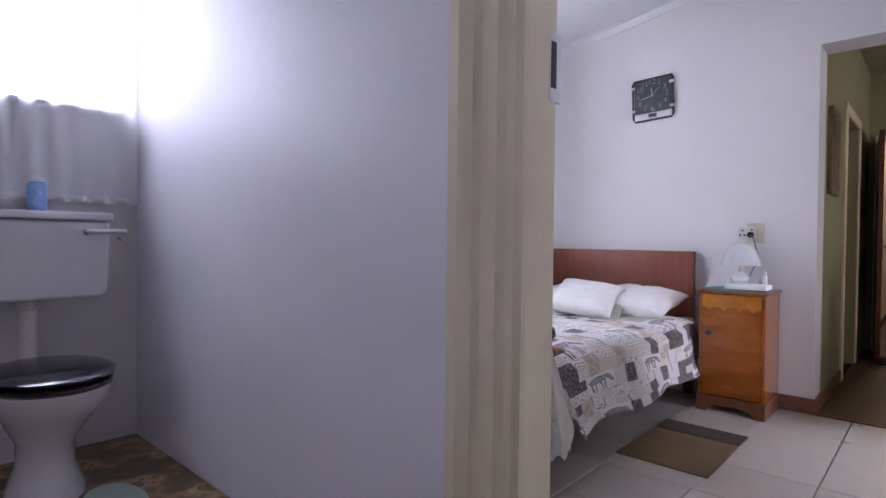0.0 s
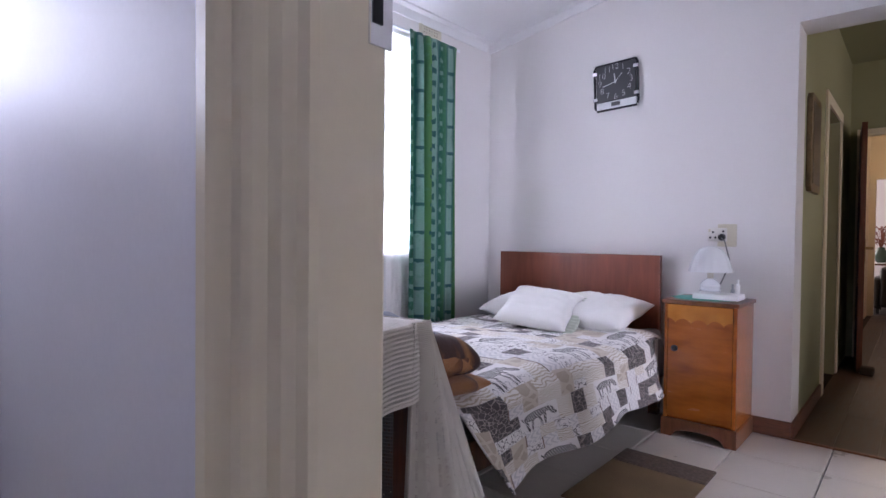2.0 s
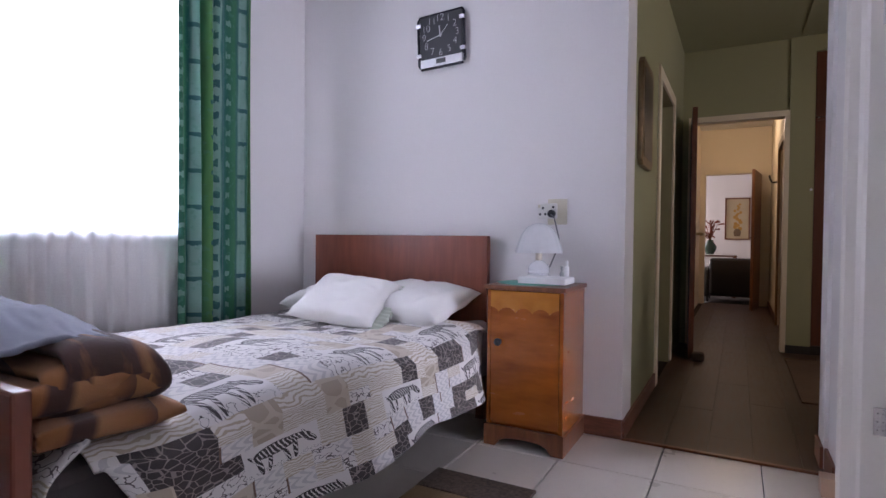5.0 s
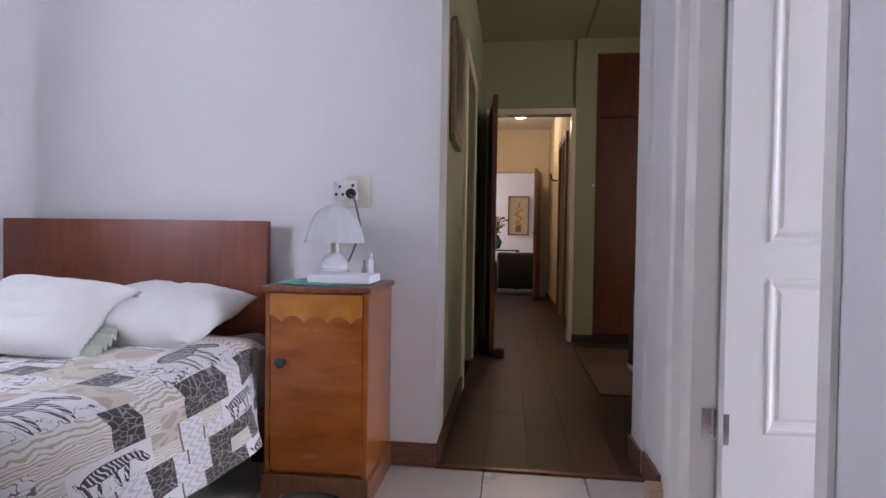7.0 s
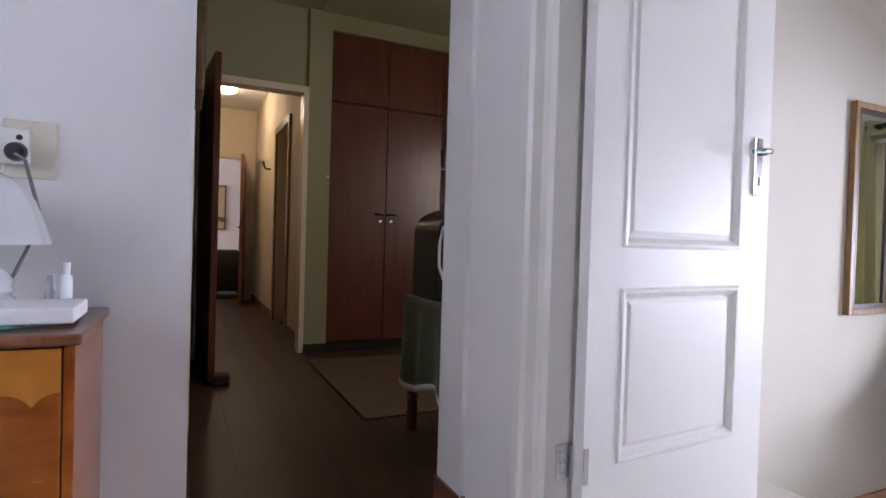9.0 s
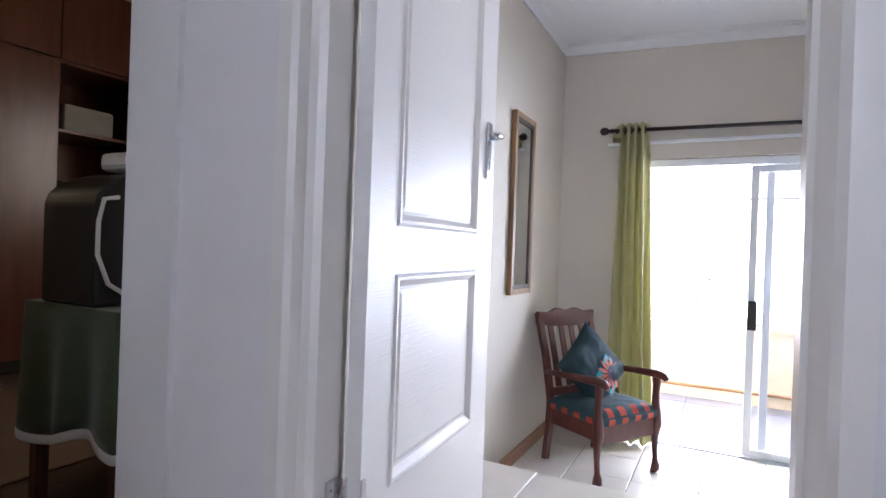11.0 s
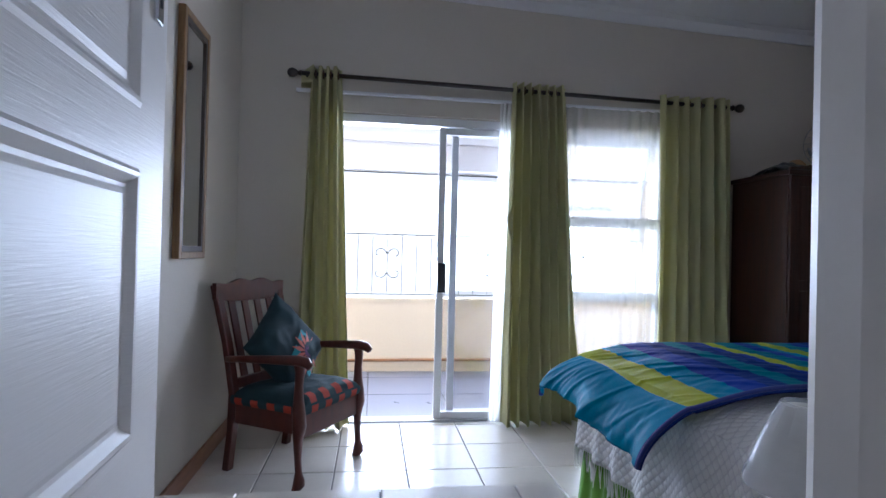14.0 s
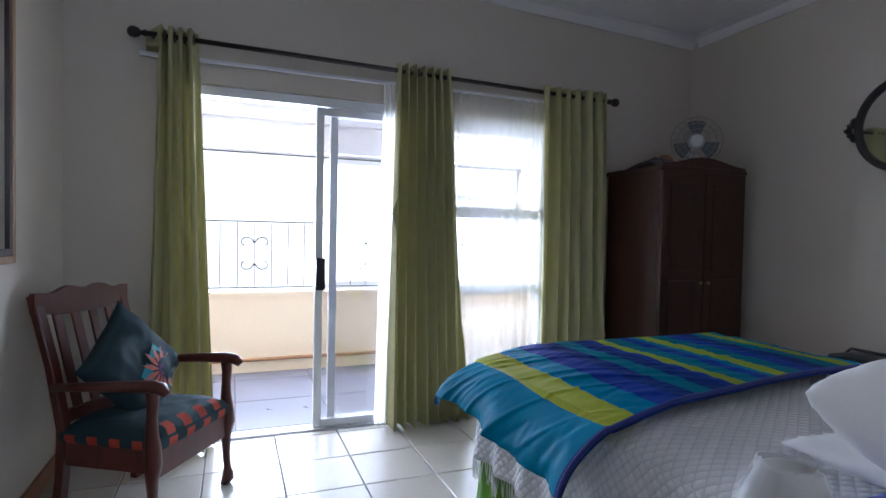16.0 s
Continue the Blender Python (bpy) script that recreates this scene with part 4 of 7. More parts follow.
for x, h in ((-0.592, 0.075), (-0.625, 0.085)):
    solid("bottle", lathe([(0.0, 0), (0.011, 0), (0.011, 0.6 * h), (0.006, 0.68 * h), (0.007, h), (0.0, h)], 14, (x, 3.83 if x < -0.6 else 3.80, 0.769 if x < -0.6 else 0.807)), mat("pale_grey_plastic" if x < -0.6 else "white_cap_plastic", (0.35, 0.36, 0.37) if x < -0.6 else (0.8, 0.8, 0.8), 0.3), "small slim bottle standing behind the book", "bottle", 40)
MILK = mat("milk_glass", (0.80, 0.80, 0.82), 0.12, vary=0.03, coat=0.5)
tl = thing("table_lamp", "white milk glass mushroom table lamp on the bedside cabinet", "lamp", (-0.77, 3.83, 0.776))
part("base", lathe([(0.0, 0), (0.055, 0), (0.06, 0.01), (0.058, 0.03), (0.05, 0.035), (0.057, 0.045), (0.052, 0.055), (0.056, 0.065), (0.045, 0.085), (0.025, 0.10), (0.018, 0.105)], 28, (-0.77, 3.83, 0.776)), MILK, tl, smooth=50)
part("neck", lathe([(0.017, 0.10), (0.017, 0.16), (0.012, 0.165)], 16, (-0.77, 3.83, 0.776)), mat("brass_holder", (0.5, 0.45, 0.38), 0.35, 0.8), tl, smooth=40)
bm = lathe([(0.116, 0.143), (0.118, 0.148), (0.108, 0.183), (0.090, 0.233), (0.064, 0.270), (0.03, 0.289), (0.0, 0.293)], 96, (-0.77, 3.83, 0.776))
bm.faces.ensure_lookup_table()
bmesh.ops.delete(bm, geom=[f for f in bm.faces if len(f.verts) > 4], context="FACES")
bmesh.ops.solidify(bm, geom=list(bm.faces), thickness=0.004)
for v in bm.verts:
    a = math.atan2(v.co.y - 3.83, v.co.x + 0.77)
    v.co.xy = Vector((-0.77, 3.83)) + (v.co.xy - Vector((-0.77, 3.83))) * (1 + 0.012 * math.cos(a * 16))
part("shade", bm, cloth_through(mat("ribbed_milk_glass", (0.84, 0.84, 0.85), 0.1, vary=0.03, coat=0.6), 0.45), tl, "thin ribbed glass shade", smooth=60)

sock = thing("wall_socket", "cream double wall socket above the bedside cabinet", "socket", (-0.73, 3.96, 1.13))
CREAMPLASTIC = mat("cream_plastic", (0.62, 0.57, 0.45), 0.4)
part("backplate", boxes((-0.755, -0.652, 3.958, 3.9685, 1.065, 1.198), bevel=0.004), CREAMPLASTIC, sock)
part("faceplate", boxes((-0.805, -0.70, 3.942, 3.9575, 1.095, 1.175), bevel=0.006), mat("ivory_plastic", (0.72, 0.70, 0.66), 0.35), sock)
for x, z in ((-0.775, 1.15), (-0.79, 1.118), (-0.762, 1.118), (-0.72, 1.155)):
    part("pin_hole", lathe([(0.0, 0), (0.0065, 0), (0.0065, 0.002), (0, 0.002)], 12), BLACK, sock).matrix_world = pose(x, 3.9425, z, 90, 0, 0)
part("switch", boxes((-0.80, -0.788, 3.936, 3.942, 1.152, 1.168), bevel=0.002), CREAMPLASTIC, sock)
cordset = thing("lamp_cord", "black plug with grey cord hanging to the lamp", "cord", (-0.73, 3.92, 1.12))
part("plug", lathe([(0.0, 0), (0.016, 0), (0.018, 0.01), (0.022, 0.022), (0.018, 0.038), (0.0, 0.042)], 16), BLACK, cordset, smooth=50).matrix_world = pose(-0.725, 3.941, 1.12, 90, 0, 0)
cp = [(-0.725, 3.905, 1.115), (-0.70, 3.88, 1.10), (-0.69, 3.89, 1.05), (-0.675, 3.89, 0.99), (-0.68, 3.88, 0.94), (-0.71, 3.87, 0.86), (-0.74, 3.86, 0.79), (-0.76, 3.85, 0.786)]
part("cord", tube(cp, 0.0038, 6), mat("grey_rubber", (0.16, 0.16, 0.17), 0.6), cordset, smooth=180)
for piece, dx in ((tl, 0.026), (sock, 0.012), (cordset, 0.016)):
    piece.matrix_world = pose(dx, 0, 0) @ piece.matrix_world


def wall_clock():
    c = thing("wall_clock", "square black and silver wall clock with sloping numerals", "clock", (-1.383, 3.95, 2.145))
    m = pose(-1.386, 3.955, 2.139, 0, -2.5, 0)
    w = 0.137

    def put(name, bm, material, label="", smooth=None):
        bm.transform(m)
        return part(name, bm, material, c, label, smooth)
    put("face", boxes((-w, w, -0.015, 0.012, -w + 0.03, w), bevel=0.004), mat("black_clock_face", (0.03, 0.03, 0.034), 0.4))
    put("lower_band", boxes((-w, w, -0.018, 0.012, -w - 0.02, -w + 0.028), bevel=0.004), mat("silver_plastic", (0.60, 0.60, 0.61), 0.3, 0.4))
    for s in (-1, 1):
        pts = [(s * (w + 0.004), -0.005, -w - 0.015), (s * (w + 0.012), -0.008, -w), (s * (w + 0.012), -0.008, w * 0.9), (s * (w + 0.002), -0.005, w + 0.006)]
        put("side_rail", tube(pts, 0.0085, 10), BLACKGLOSS, smooth=180)
        for z in (-0.085, 0.09):
            put("clip", boxes((s * (w - 0.012), s * (w + 0.02), -0.024, 0.0, z - 0.012, z + 0.012), bevel=0.003), CHROME)
    for z in (w + 0.006, -w - 0.024):
        put("end_rail", tube([(-w, -0.005, z), (w, -0.005, z)], 0.0085, 10), BLACKGLOSS, smooth=180)
    put("badge", boxes((-0.03, 0.03, -0.021, -0.0185, -w - 0.008, -w + 0.018)), BLACK)
    for i in range(1, 13):
        a = radians(i * 30)
        x, z = math.sin(a) * 0.108, 0.015 + math.cos(a) * 0.1
        cu = bpy.data.curves.new("numeral", "FONT")
        cu.body, cu.size, cu.align_x, cu.align_y, cu.extrude, cu.offset = str(i), 0.058, "CENTER", "CENTER", 0.0006, -0.0016
        tmp = bpy.data.objects.new("tmp", cu)
        me = bpy.data.meshes.new_from_object(tmp)
        bm = bmesh.new()
        bm.from_mesh(me)
        bm.transform(pose(x, -0.0166, z, 90, 0, 0))
        put("numeral", bm, mat("white_print", (0.55, 0.55, 0.55), 0.5) if i == 1 else MATS["white_print"])
    for name, ang, ln, wd in (("hour_pointer", -5, 0.055, 0.0035), ("minute_pointer", 257, 0.09, 0.0026), ("second_pointer", 45, 0.07, 0.0014)):
        bm = boxes((-wd, wd, -0.0195, -0.0185, -0.012, ln))
        bm.transform(pose(0, 0, 0.015, 0, ang, 0))
        put(name, bm, MATS["white_print"])
    return c


wall_clock()


def gathered(y0, y1, yb0, yb1, x, z0, z1, folds, depth, seed, su, nu=160, nv=24, head=0.0, uneven=0.45, thick=0.004):
    """A hanging curtain: deep folds, spreading or closing from top to bottom."""
    rnd = random.Random(seed)
    ph = [rnd.uniform(0, 6.28) for _ in range(4)]

    def fn(u, v):
        t = 1 - v
        a, b = y0 + (yb0 - y0) * (1 - t), y1 + (yb1 - y1) * (1 - t)
        w = u + 0.012 * math.sin(u * 11 + ph[0]) + 0.006 * v * math.sin(v * 5 + u * 9)
        y = a + (b - a) * u
        d = depth * (1 - uneven + uneven * math.sin(ph[1] + u * 7)) * (0.8 + 0.2 * v)
        pin = 1 - head * max(0, 1 - v / 0.06) if head else 1
        wave = math.sin(w * folds * 2 * math.pi + 0.5 * math.sin(v * 3 + ph[2] + u * 4))
        off = d * pin * math.copysign(abs(wave) ** (0.55 if uneven < 0.3 else 1.0), wave)
        z = z1 + (z0 - z1) * v + (0.006 * math.sin(u * folds * 6.28 + 1) if v > 0.98 else 0)
        return (x + off, y + 0.12 * d * math.sin(w * folds * 4 * math.pi + ph[3]), z)
    return draped(fn, nu, nv, su, z1 - z0, thick)


solid("curtain", gathered(1.70, 2.19, 1.72, 2.15, -2.33, 0.42, 2.43, 7, 0.034, 3, 1.15, head=0.7), GREEN, "green painted cotton curtain drawn to the side of the window", "curtain", 180, "green curtains")
solid("curtain", gathered(2.94, 3.42, 2.95, 3.41, -2.33, 0.42, 2.44, 6, 0.034, 8, 0.95, head=0.7), GREEN, "green painted cotton curtain with dark bars beside the window", "curtain", 180, "green curtains")
solid("net_curtain", gathered(1.95, 3.18, 1.95, 3.18, -2.395, 0.44, 2.41, 17, 0.016, 5, 2.6, nu=220, thick=0), SHEER, "sheer white voile curtain across the window", "curtain", 180)
solid("curtain_rail", tube([(-2.375, 1.62, 2.43), (-2.375, 3.5, 2.45)], 0.009, 8), WHITEPVC, "thin white curtain rail over the window", "curtain rail", 180)


def steel_window(name, y0, y1, z0, z1, bars_y, bars_z, x=-2.57, label="white steel window frame"):
    w = tagged(new(name), label, "window", kind="structure")
    w.matrix_world = pose(x, (y0 + y1) / 2, z0)
    t = 0.03
    part("frame", boxes((x - 0.02, x + 0.02, y0, y0 + t, z0, z1), (x - 0.02, x + 0.02, y1 - t, y1, z0, z1), (x - 0.02, x + 0.02, y0 + t, y1 - t, z0, z0 + t), (x - 0.02, x + 0.02, y0 + t, y1 - t, z1 - t, z1)), WHITEPVC, w)
    for y in bars_y:
        part("mullion", boxes((x - 0.015, x + 0.015, y - 0.012, y + 0.012, z0 + t, z1 - t)), WHITEPVC, w)
    for z in bars_z:
        part("transom", boxes((x - 0.013, x + 0.013, y0 + t, y1 - t, z - 0.012, z + 0.012)), WHITEPVC, w)
    part("sill", boxes((-2.62, -2.41, y0, y1, z0 - 0.03, z0 - 0.002)), WHITEPVC, w)
    return w


steel_window("window_1", 1.98, 3.14, 1.01, 2.38, (2.37, 2.75), (2.0,))
steel_window("window_2", -0.26, 0.70, 1.60, 2.34, (0.22,), ())

vent = thing("air_vent", "cream perforated air vent brick above the curtain", "vent", (-2.43, 3.25, 2.55))
part("frame", boxes((-2.44, -2.428, 3.14, 3.16, 2.50, 2.59), (-2.44, -2.428, 3.34, 3.36, 2.50, 2.59), (-2.44, -2.428, 3.16, 3.34, 2.50, 2.51), (-2.44, -2.428, 3.16, 3.34, 2.58, 2.59)), CREAMPLASTIC, vent)
part("backing", boxes((-2.4395, -2.4375, 3.16, 3.34, 2.51, 2.58)), mat("brown_shadow_gap", (0.10, 0.06, 0.04), 0.9), vent)
for i in range(7):
    y = 3.17 + i * 0.0263
    part("slat", boxes((-2.437, -2.429, y, y + 0.010, 2.51, 2.58)), CREAMPLASTIC, vent)
for i in range(3):
    z = 2.523 + i * 0.02
    part("slat", boxes((-2.4365, -2.4295, 3.16, 3.34, z, z + 0.008)), CREAMPLASTIC, vent)

# table with crocheted cloth
TX0, TX1, TY0, TY1, TZ = -1.28, -0.83, 1.02, 1.43, 0.878
tb = thing("side_table", "dark wooden table under a crocheted cloth", "table", (-1.4, 1.2, 0))
part("tabletop", boxes((TX0, TX1, TY0, TY1, TZ - 0.03, TZ), bevel=0.004), DARKWOOD, tb)
for x in (TX0 + 0.03, TX1 - 0.03):
    for y in (TY0 + 0.03, TY1 - 0.03):
        part("leg", boxes((x - 0.025, x + 0.025, y - 0.025, y + 0.025, 0, TZ - 0.031), bevel=0.004), DARKWOOD, tb)
part("shelf", boxes((TX0 + 0.04, TX1 - 0.04, TY0 + 0.04, TY1 - 0.04, 0.22, 0.24)), DARKWOOD, tb)


def crochet(fn, nu, nv, hole_u, hole_v, r, dense=None):
    """Open crochet: threads both ways over a surface, with closed blocks where dense(i, j) says so."""
    verts, faces = [], []

    def strip(p, q, w):
        d = (q - p)
        if d.length < 1e-6:
            return
        s = d.cross(Vector((0.3, 0.5, 0.8))).normalized() * w
        t = d.cross(s).normalized() * w
        k = len(verts)
        for e in (p, q):
            verts.extend([e + s, e + t, e - s, e - t])
        for i in range(4):
            faces.append((k + i, k + (i + 1) % 4, k + 4 + (i + 1) % 4, k + 4 + i))
    P = [[Vector(fn(i / nu, j / nv)) for j in range(nv + 1)] for i in range(nu + 1)]
    for i in range(nu + 1):
        for j in range(nv + 1):
            if i < nu:
                strip(P[i][j], P[i + 1][j], r * 1.35)
            if j < nv:
                strip(P[i][j], P[i][j + 1], r * 0.8)
            if i < nu and j < nv and dense and dense(i, j):
                k = len(verts)
                verts.extend([P[i][j], P[i + 1][j], P[i + 1][j + 1], P[i][j + 1]])
                faces.append((k, k + 1, k + 2, k + 3))
    me = bpy.data.meshes.new("crochet")
    me.from_pydata([tuple(v) for v in verts], [], faces)
    bm = bmesh.new()
    bm.from_mesh(me)
    return bm


lc = thing("lace_tablecloth", "cream crocheted tablecloth hanging over the table edges", "tablecloth", (-1.4, 1.2, TZ))
part("top_sheet", draped(lambda u, v: (TX0 - 0.01 + u * (TX1 - TX0 + 0.03), TY0 + v * (TY1 - TY0 + 0.01), TZ + 0.006 + 0.008 * noise.noise((u * 9, v * 5, 0))), 40, 16, 1, 0.4, 0.003), LACE, lc, smooth=180)


def side_drop(u, v):
    y = TY0 - 0.02 + u * (TY1 - TY0 + 0.03)
    wave = 0.010 * math.sin(u * 17 + v * 2) * (0.3 + v)
    drop = 0.186 + 0.004 * math.sin(u * 7)
    return (TX1 + 0.016 + 0.014 * v ** 0.7 + 0.5 * wave, y, TZ + 0.004 + 0.004 * u - drop * v)


part("side_drop", crochet(side_drop, 76, 17, 0, 0, 0.0021, lambda i, j: j > 15 or j < 1 or (j == 3 and 26 <= i <= 44)), LACE, lc)


part("lining", draped(lambda u, v: (TX1 + 0.006, TY0 + u * (TY1 - TY0), TZ - 0.004 - 0.17 * v + 0.004 * math.sin(u * 14)), 30, 6, 0.4, 0.2, 0.002), plain_cloth("grey_lilac_lining", (0.30, 0.28, 0.29)), lc, "grey lining behind the net", 180)


def back_drop(u, v):
    x = TX0 + u * (TX1 - TX0)
    return (x, TY1 + 0.02 + 0.015 * math.sin(u * 21) * v, TZ + 0.004 - 0.24 * v)


part("back_drop", crochet(back_drop, 60, 20, 0, 0, 0.0016, lambda i, j: j > 17 or (i // 4 + j // 3) % 2 == 0), LACE, lc)


def corner_drop(u, v):
    # the spare corner of the cloth hangs in a long folded point
    k = u - 0.5
    x = TX1 + 0.03 + 0.06 * v + 0.05 * math.sin(k * 5) * v + 0.02 * math.cos(k * 9)
    y = TY1 - 0.045 + (0.05 + 0.17 * v) * k * 1.3 + 0.035 * v
    z = TZ + 0.01 - v * (0.54 - 0.10 * abs(k) - 0.015 * math.cos(k * 40))
    return (x, y, z)


def corner_closed(i, j):
    """Mostly closed stitches with rows of small gaps and a chain of leaf-shaped openings."""
    for k in range(5):
        for ci, tl in ((9, 0.45), (15, -0.45)):
            dj, di = j - (26 + 15 * k), i - ci
            a, b = (dj + tl * di) / 6.5, (di - tl * dj) / 3.2
            if a * a + b * b < 1.3 and (i + j) % 5:
                return False
    return i < 2 or i > 33 or not ((i + (j // 3) % 2 * 2) % 4 < 2 and j % 3 == 0)


part("corner_point", crochet(corner_drop, 36, 104, 0, 0, 0.0014, corner_closed), LACE, lc)


def under_cloth(u, v):
    x = TX0 + 0.02 + u * (TX1 - TX0 - 0.05)
    return (x, TY1 + 0.045 + 0.01 * math.sin(u * 16), TZ - 0.20 - 0.36 * v)


part("under_cloth", crochet(under_cloth, 60, 36, 0, 0, 0.002, lambda i, j: (i * 5 + j * 3) % 11 > 1), plain_cloth("grey_crochet", (0.22, 0.20, 0.20)), lc)

# the table stands a little askew to the walls
ASKEW = pose(-0.772, 1.452, 0, 0, 0, 11) @ pose(0.81, -1.43, 0)
tb.matrix_world = ASKEW @ tb.matrix_world
lc.matrix_world = ASKEW @ lc.matrix_world
COVERS = [mat("magazine_cover_%s" % "abcdef"[i], c, 0.35, vary=0.15, scale=20) for i, c in enumerate(((0.06, 0.055, 0.06), (0.55, 0.52, 0.48), (0.16, 0.10, 0.09), (0.42, 0.42, 0.10), (0.10, 0.12, 0.17), (0.60, 0.58, 0.55)))]
PAPER = mat("page_edges", (0.66, 0.63, 0.58), 0.8, vary=0.12, scale=30, bump=0.4, fine=300)
z = TZ + 0.011
for i in range(15):
    h = random.choice((0.0035, 0.0045, 0.006))
    dx, dy = random.uniform(-0.016, 0.012), random.uniform(-0.014, 0.014)
    x0, x1, y0, y1 = -1.27 + dx, -1.075 + dx, 1.06 + dy, 1.345 + dy
    mg = thing("magazine", "glossy magazine in a flat stack on the table", "magazine", (-1.14, 1.24, z), "stack of magazines")
    part("pages", boxes((x0 + 0.001, x1 - 0.0015, y0 + 0.001, y1 - 0.002, z + 0.0006, z + h - 0.0006)), PAPER, mg)
    for zc in (z, z + h - 0.0006):
        part("cover", boxes((x0, x1, y0, y1, zc, zc + 0.0006)), COVERS[(i * 5 + 1) % 6], mg)
    mg.matrix_world = ASKEW @ mg.matrix_world
    z += h + 0.0004
PLASTIC = mat("clear_plastic_film", (0.75, 0.77, 0.80), 0.12, vary=0.05, bump=0.5, fine=25)
PLASTIC.node_tree.nodes["Principled BSDF"].inputs["Alpha"].default_value = 0.28
bm = bmesh.new()
bmesh.ops.create_icosphere(bm, subdivisions=4, radius=1)
for v in bm.verts:
    k = 1 + 0.22 * noise.noise(v.co * 2.2) + 0.10 * noise.noise(v.co * 6)
    v.co = Vector((-1.05 + v.co.x * 0.20 * k, 1.20 + v.co.y * 0.13 * k, 0.34 + max(-0.095, v.co.z * 0.12 * k)))
solid("plastic_bag", bm, PLASTIC, "crumpled clear plastic bag on the lower table shelf", "bag", 40)

bm = bmesh.new()
bmesh.ops.create_icosphere(bm, subdivisions=3, radius=1)
for v in bm.verts:
    k = 1 + 0.15 * noise.noise(v.co * 2.0 + Vector((4, 0, 0)))
    v.co = Vector((-1.10 + v.co.x * 0.15 * k, 1.13 + v.co.y * 0.07 * k, 0.47 + max(-0.228, v.co.z * 0.27 * k)))
solid("dark_holdall", bm, plain_cloth("black_canvas", (0.014, 0.013, 0.014)), "black canvas holdall on the lower table shelf", "bag", 180)

# doormat
dmat = thing("doormat", "flat brown doormat with a darker ribbed end beside the bed", "mat", (-0.74, 2.86, 0))
FIBRE = mat("brown_coir", (0.21, 0.135, 0.065), 0.95, vary=0.25, scale=5, bump=0.9, fine=160)
part("mat_body", boxes((-0.965, -0.53, 2.50, 3.02, 0.001, 0.009), bevel=0.003), FIBRE, dmat)
part("ribbed_end", boxes((-0.965, -0.53, 3.022, 3.20, 0.001, 0.013), bevel=0.004), mat("dark_brown_coir", (0.11, 0.078, 0.058), 0.95, vary=0.75, scale=60, bump=1.0, fine=90), dmat, "darker brown ribbed end")

# skirtings
structure("baseboard_1", boxes((-0.545, -0.352, 3.955, 3.9685, 0.0, 0.095), (-0.366, -0.35, 3.9685, 3.97, 0.0, 0.095), bevel=0.002), SKIRT, "brown varnished wooden skirting", "skirting")
structure("baseboard_2", boxes((-0.3515, -0.338, 3.9685, 5.10, 0.0, 0.09), bevel=0.002), SKIRT, "brown varnished wooden skirting in the passage", "skirting")
structure("baseboard_3", boxes((0.485, 0.4985, 3.80, 4.035, 0.0, 0.095), (0.470, 0.4835, 4.04, 4.22, 0.0, 0.095), bevel=0.002), SKIRT, "brown varnished wooden skirting beside the passage", "skirting")
structure("trim_6", boxes((0.44, 0.4985, 3.715, 3.795, 0.0, 0.075), bevel=0.003), mat("peach_tile", (0.55, 0.36, 0.25), 0.35), "peach tile block at the foot of the door frame", "skirting")
structure("trim_7", boxes((-0.352, 0.484, 3.957, 3.983, -0.01, 0.008), bevel=0.002), DARKTRIM, "dark threshold strip between tiles and laminate", "threshold")
structure("baseboard_4", boxes((1.81, 3.71, 4.024, 4.0385, FLOOR2, FLOOR2 + 0.085), bevel=0.002), wood("tan_skirting", (0.25, 0.10, 0.05), (0.40, 0.19, 0.10), 0.4, (1, 8, 8)), "tan wooden skirting along the bedroom wall", "skirting")

# ---- doors and frames ----
PROF = [(-0.545, 0.775), (-0.545, 0.752), (-0.538, 0.744), (-0.512, 0.744), (-0.504, 0.752), (-0.492, 0.768), (-0.468, 0.768), (-0.456, 0.776), (-0.448, 0.793), (-0.428, 0.80), (-0.418, 0.815), (-0.402, 0.822), (-0.398, 0.834), (-0.402, 0.945), (-0.41, 0.955), (-0.545, 0.955), (-0.545, 0.935)]
door_1 = tagged(new("door_1"), "cream enamelled steel door frame of the bathroom", "door frame", kind="structure")
part("jamb", extrude(PROF, 0.0, 2.20), FRAMEPAINT, door_1)
part("jamb", boxes((0.445, 0.498, 0.745, 0.955, 0, 2.20), bevel=0.006), FRAMEPAINT, door_1)
part("head", boxes((-0.545, 0.498, 0.745, 0.955, 2.201, 2.27), bevel=0.006), FRAMEPAINT, door_1)
strike = part("strike_plate", boxes((-0.4045, -0.398, 0.915, 0.958, 1.36, 1.51), bevel=0.002), CHROME, door_1, "worn metal strike plate")
part("strike_slot", boxes((-0.401, -0.3965, 0.920, 0.938, 1.39, 1.49)), BLACK, strike)

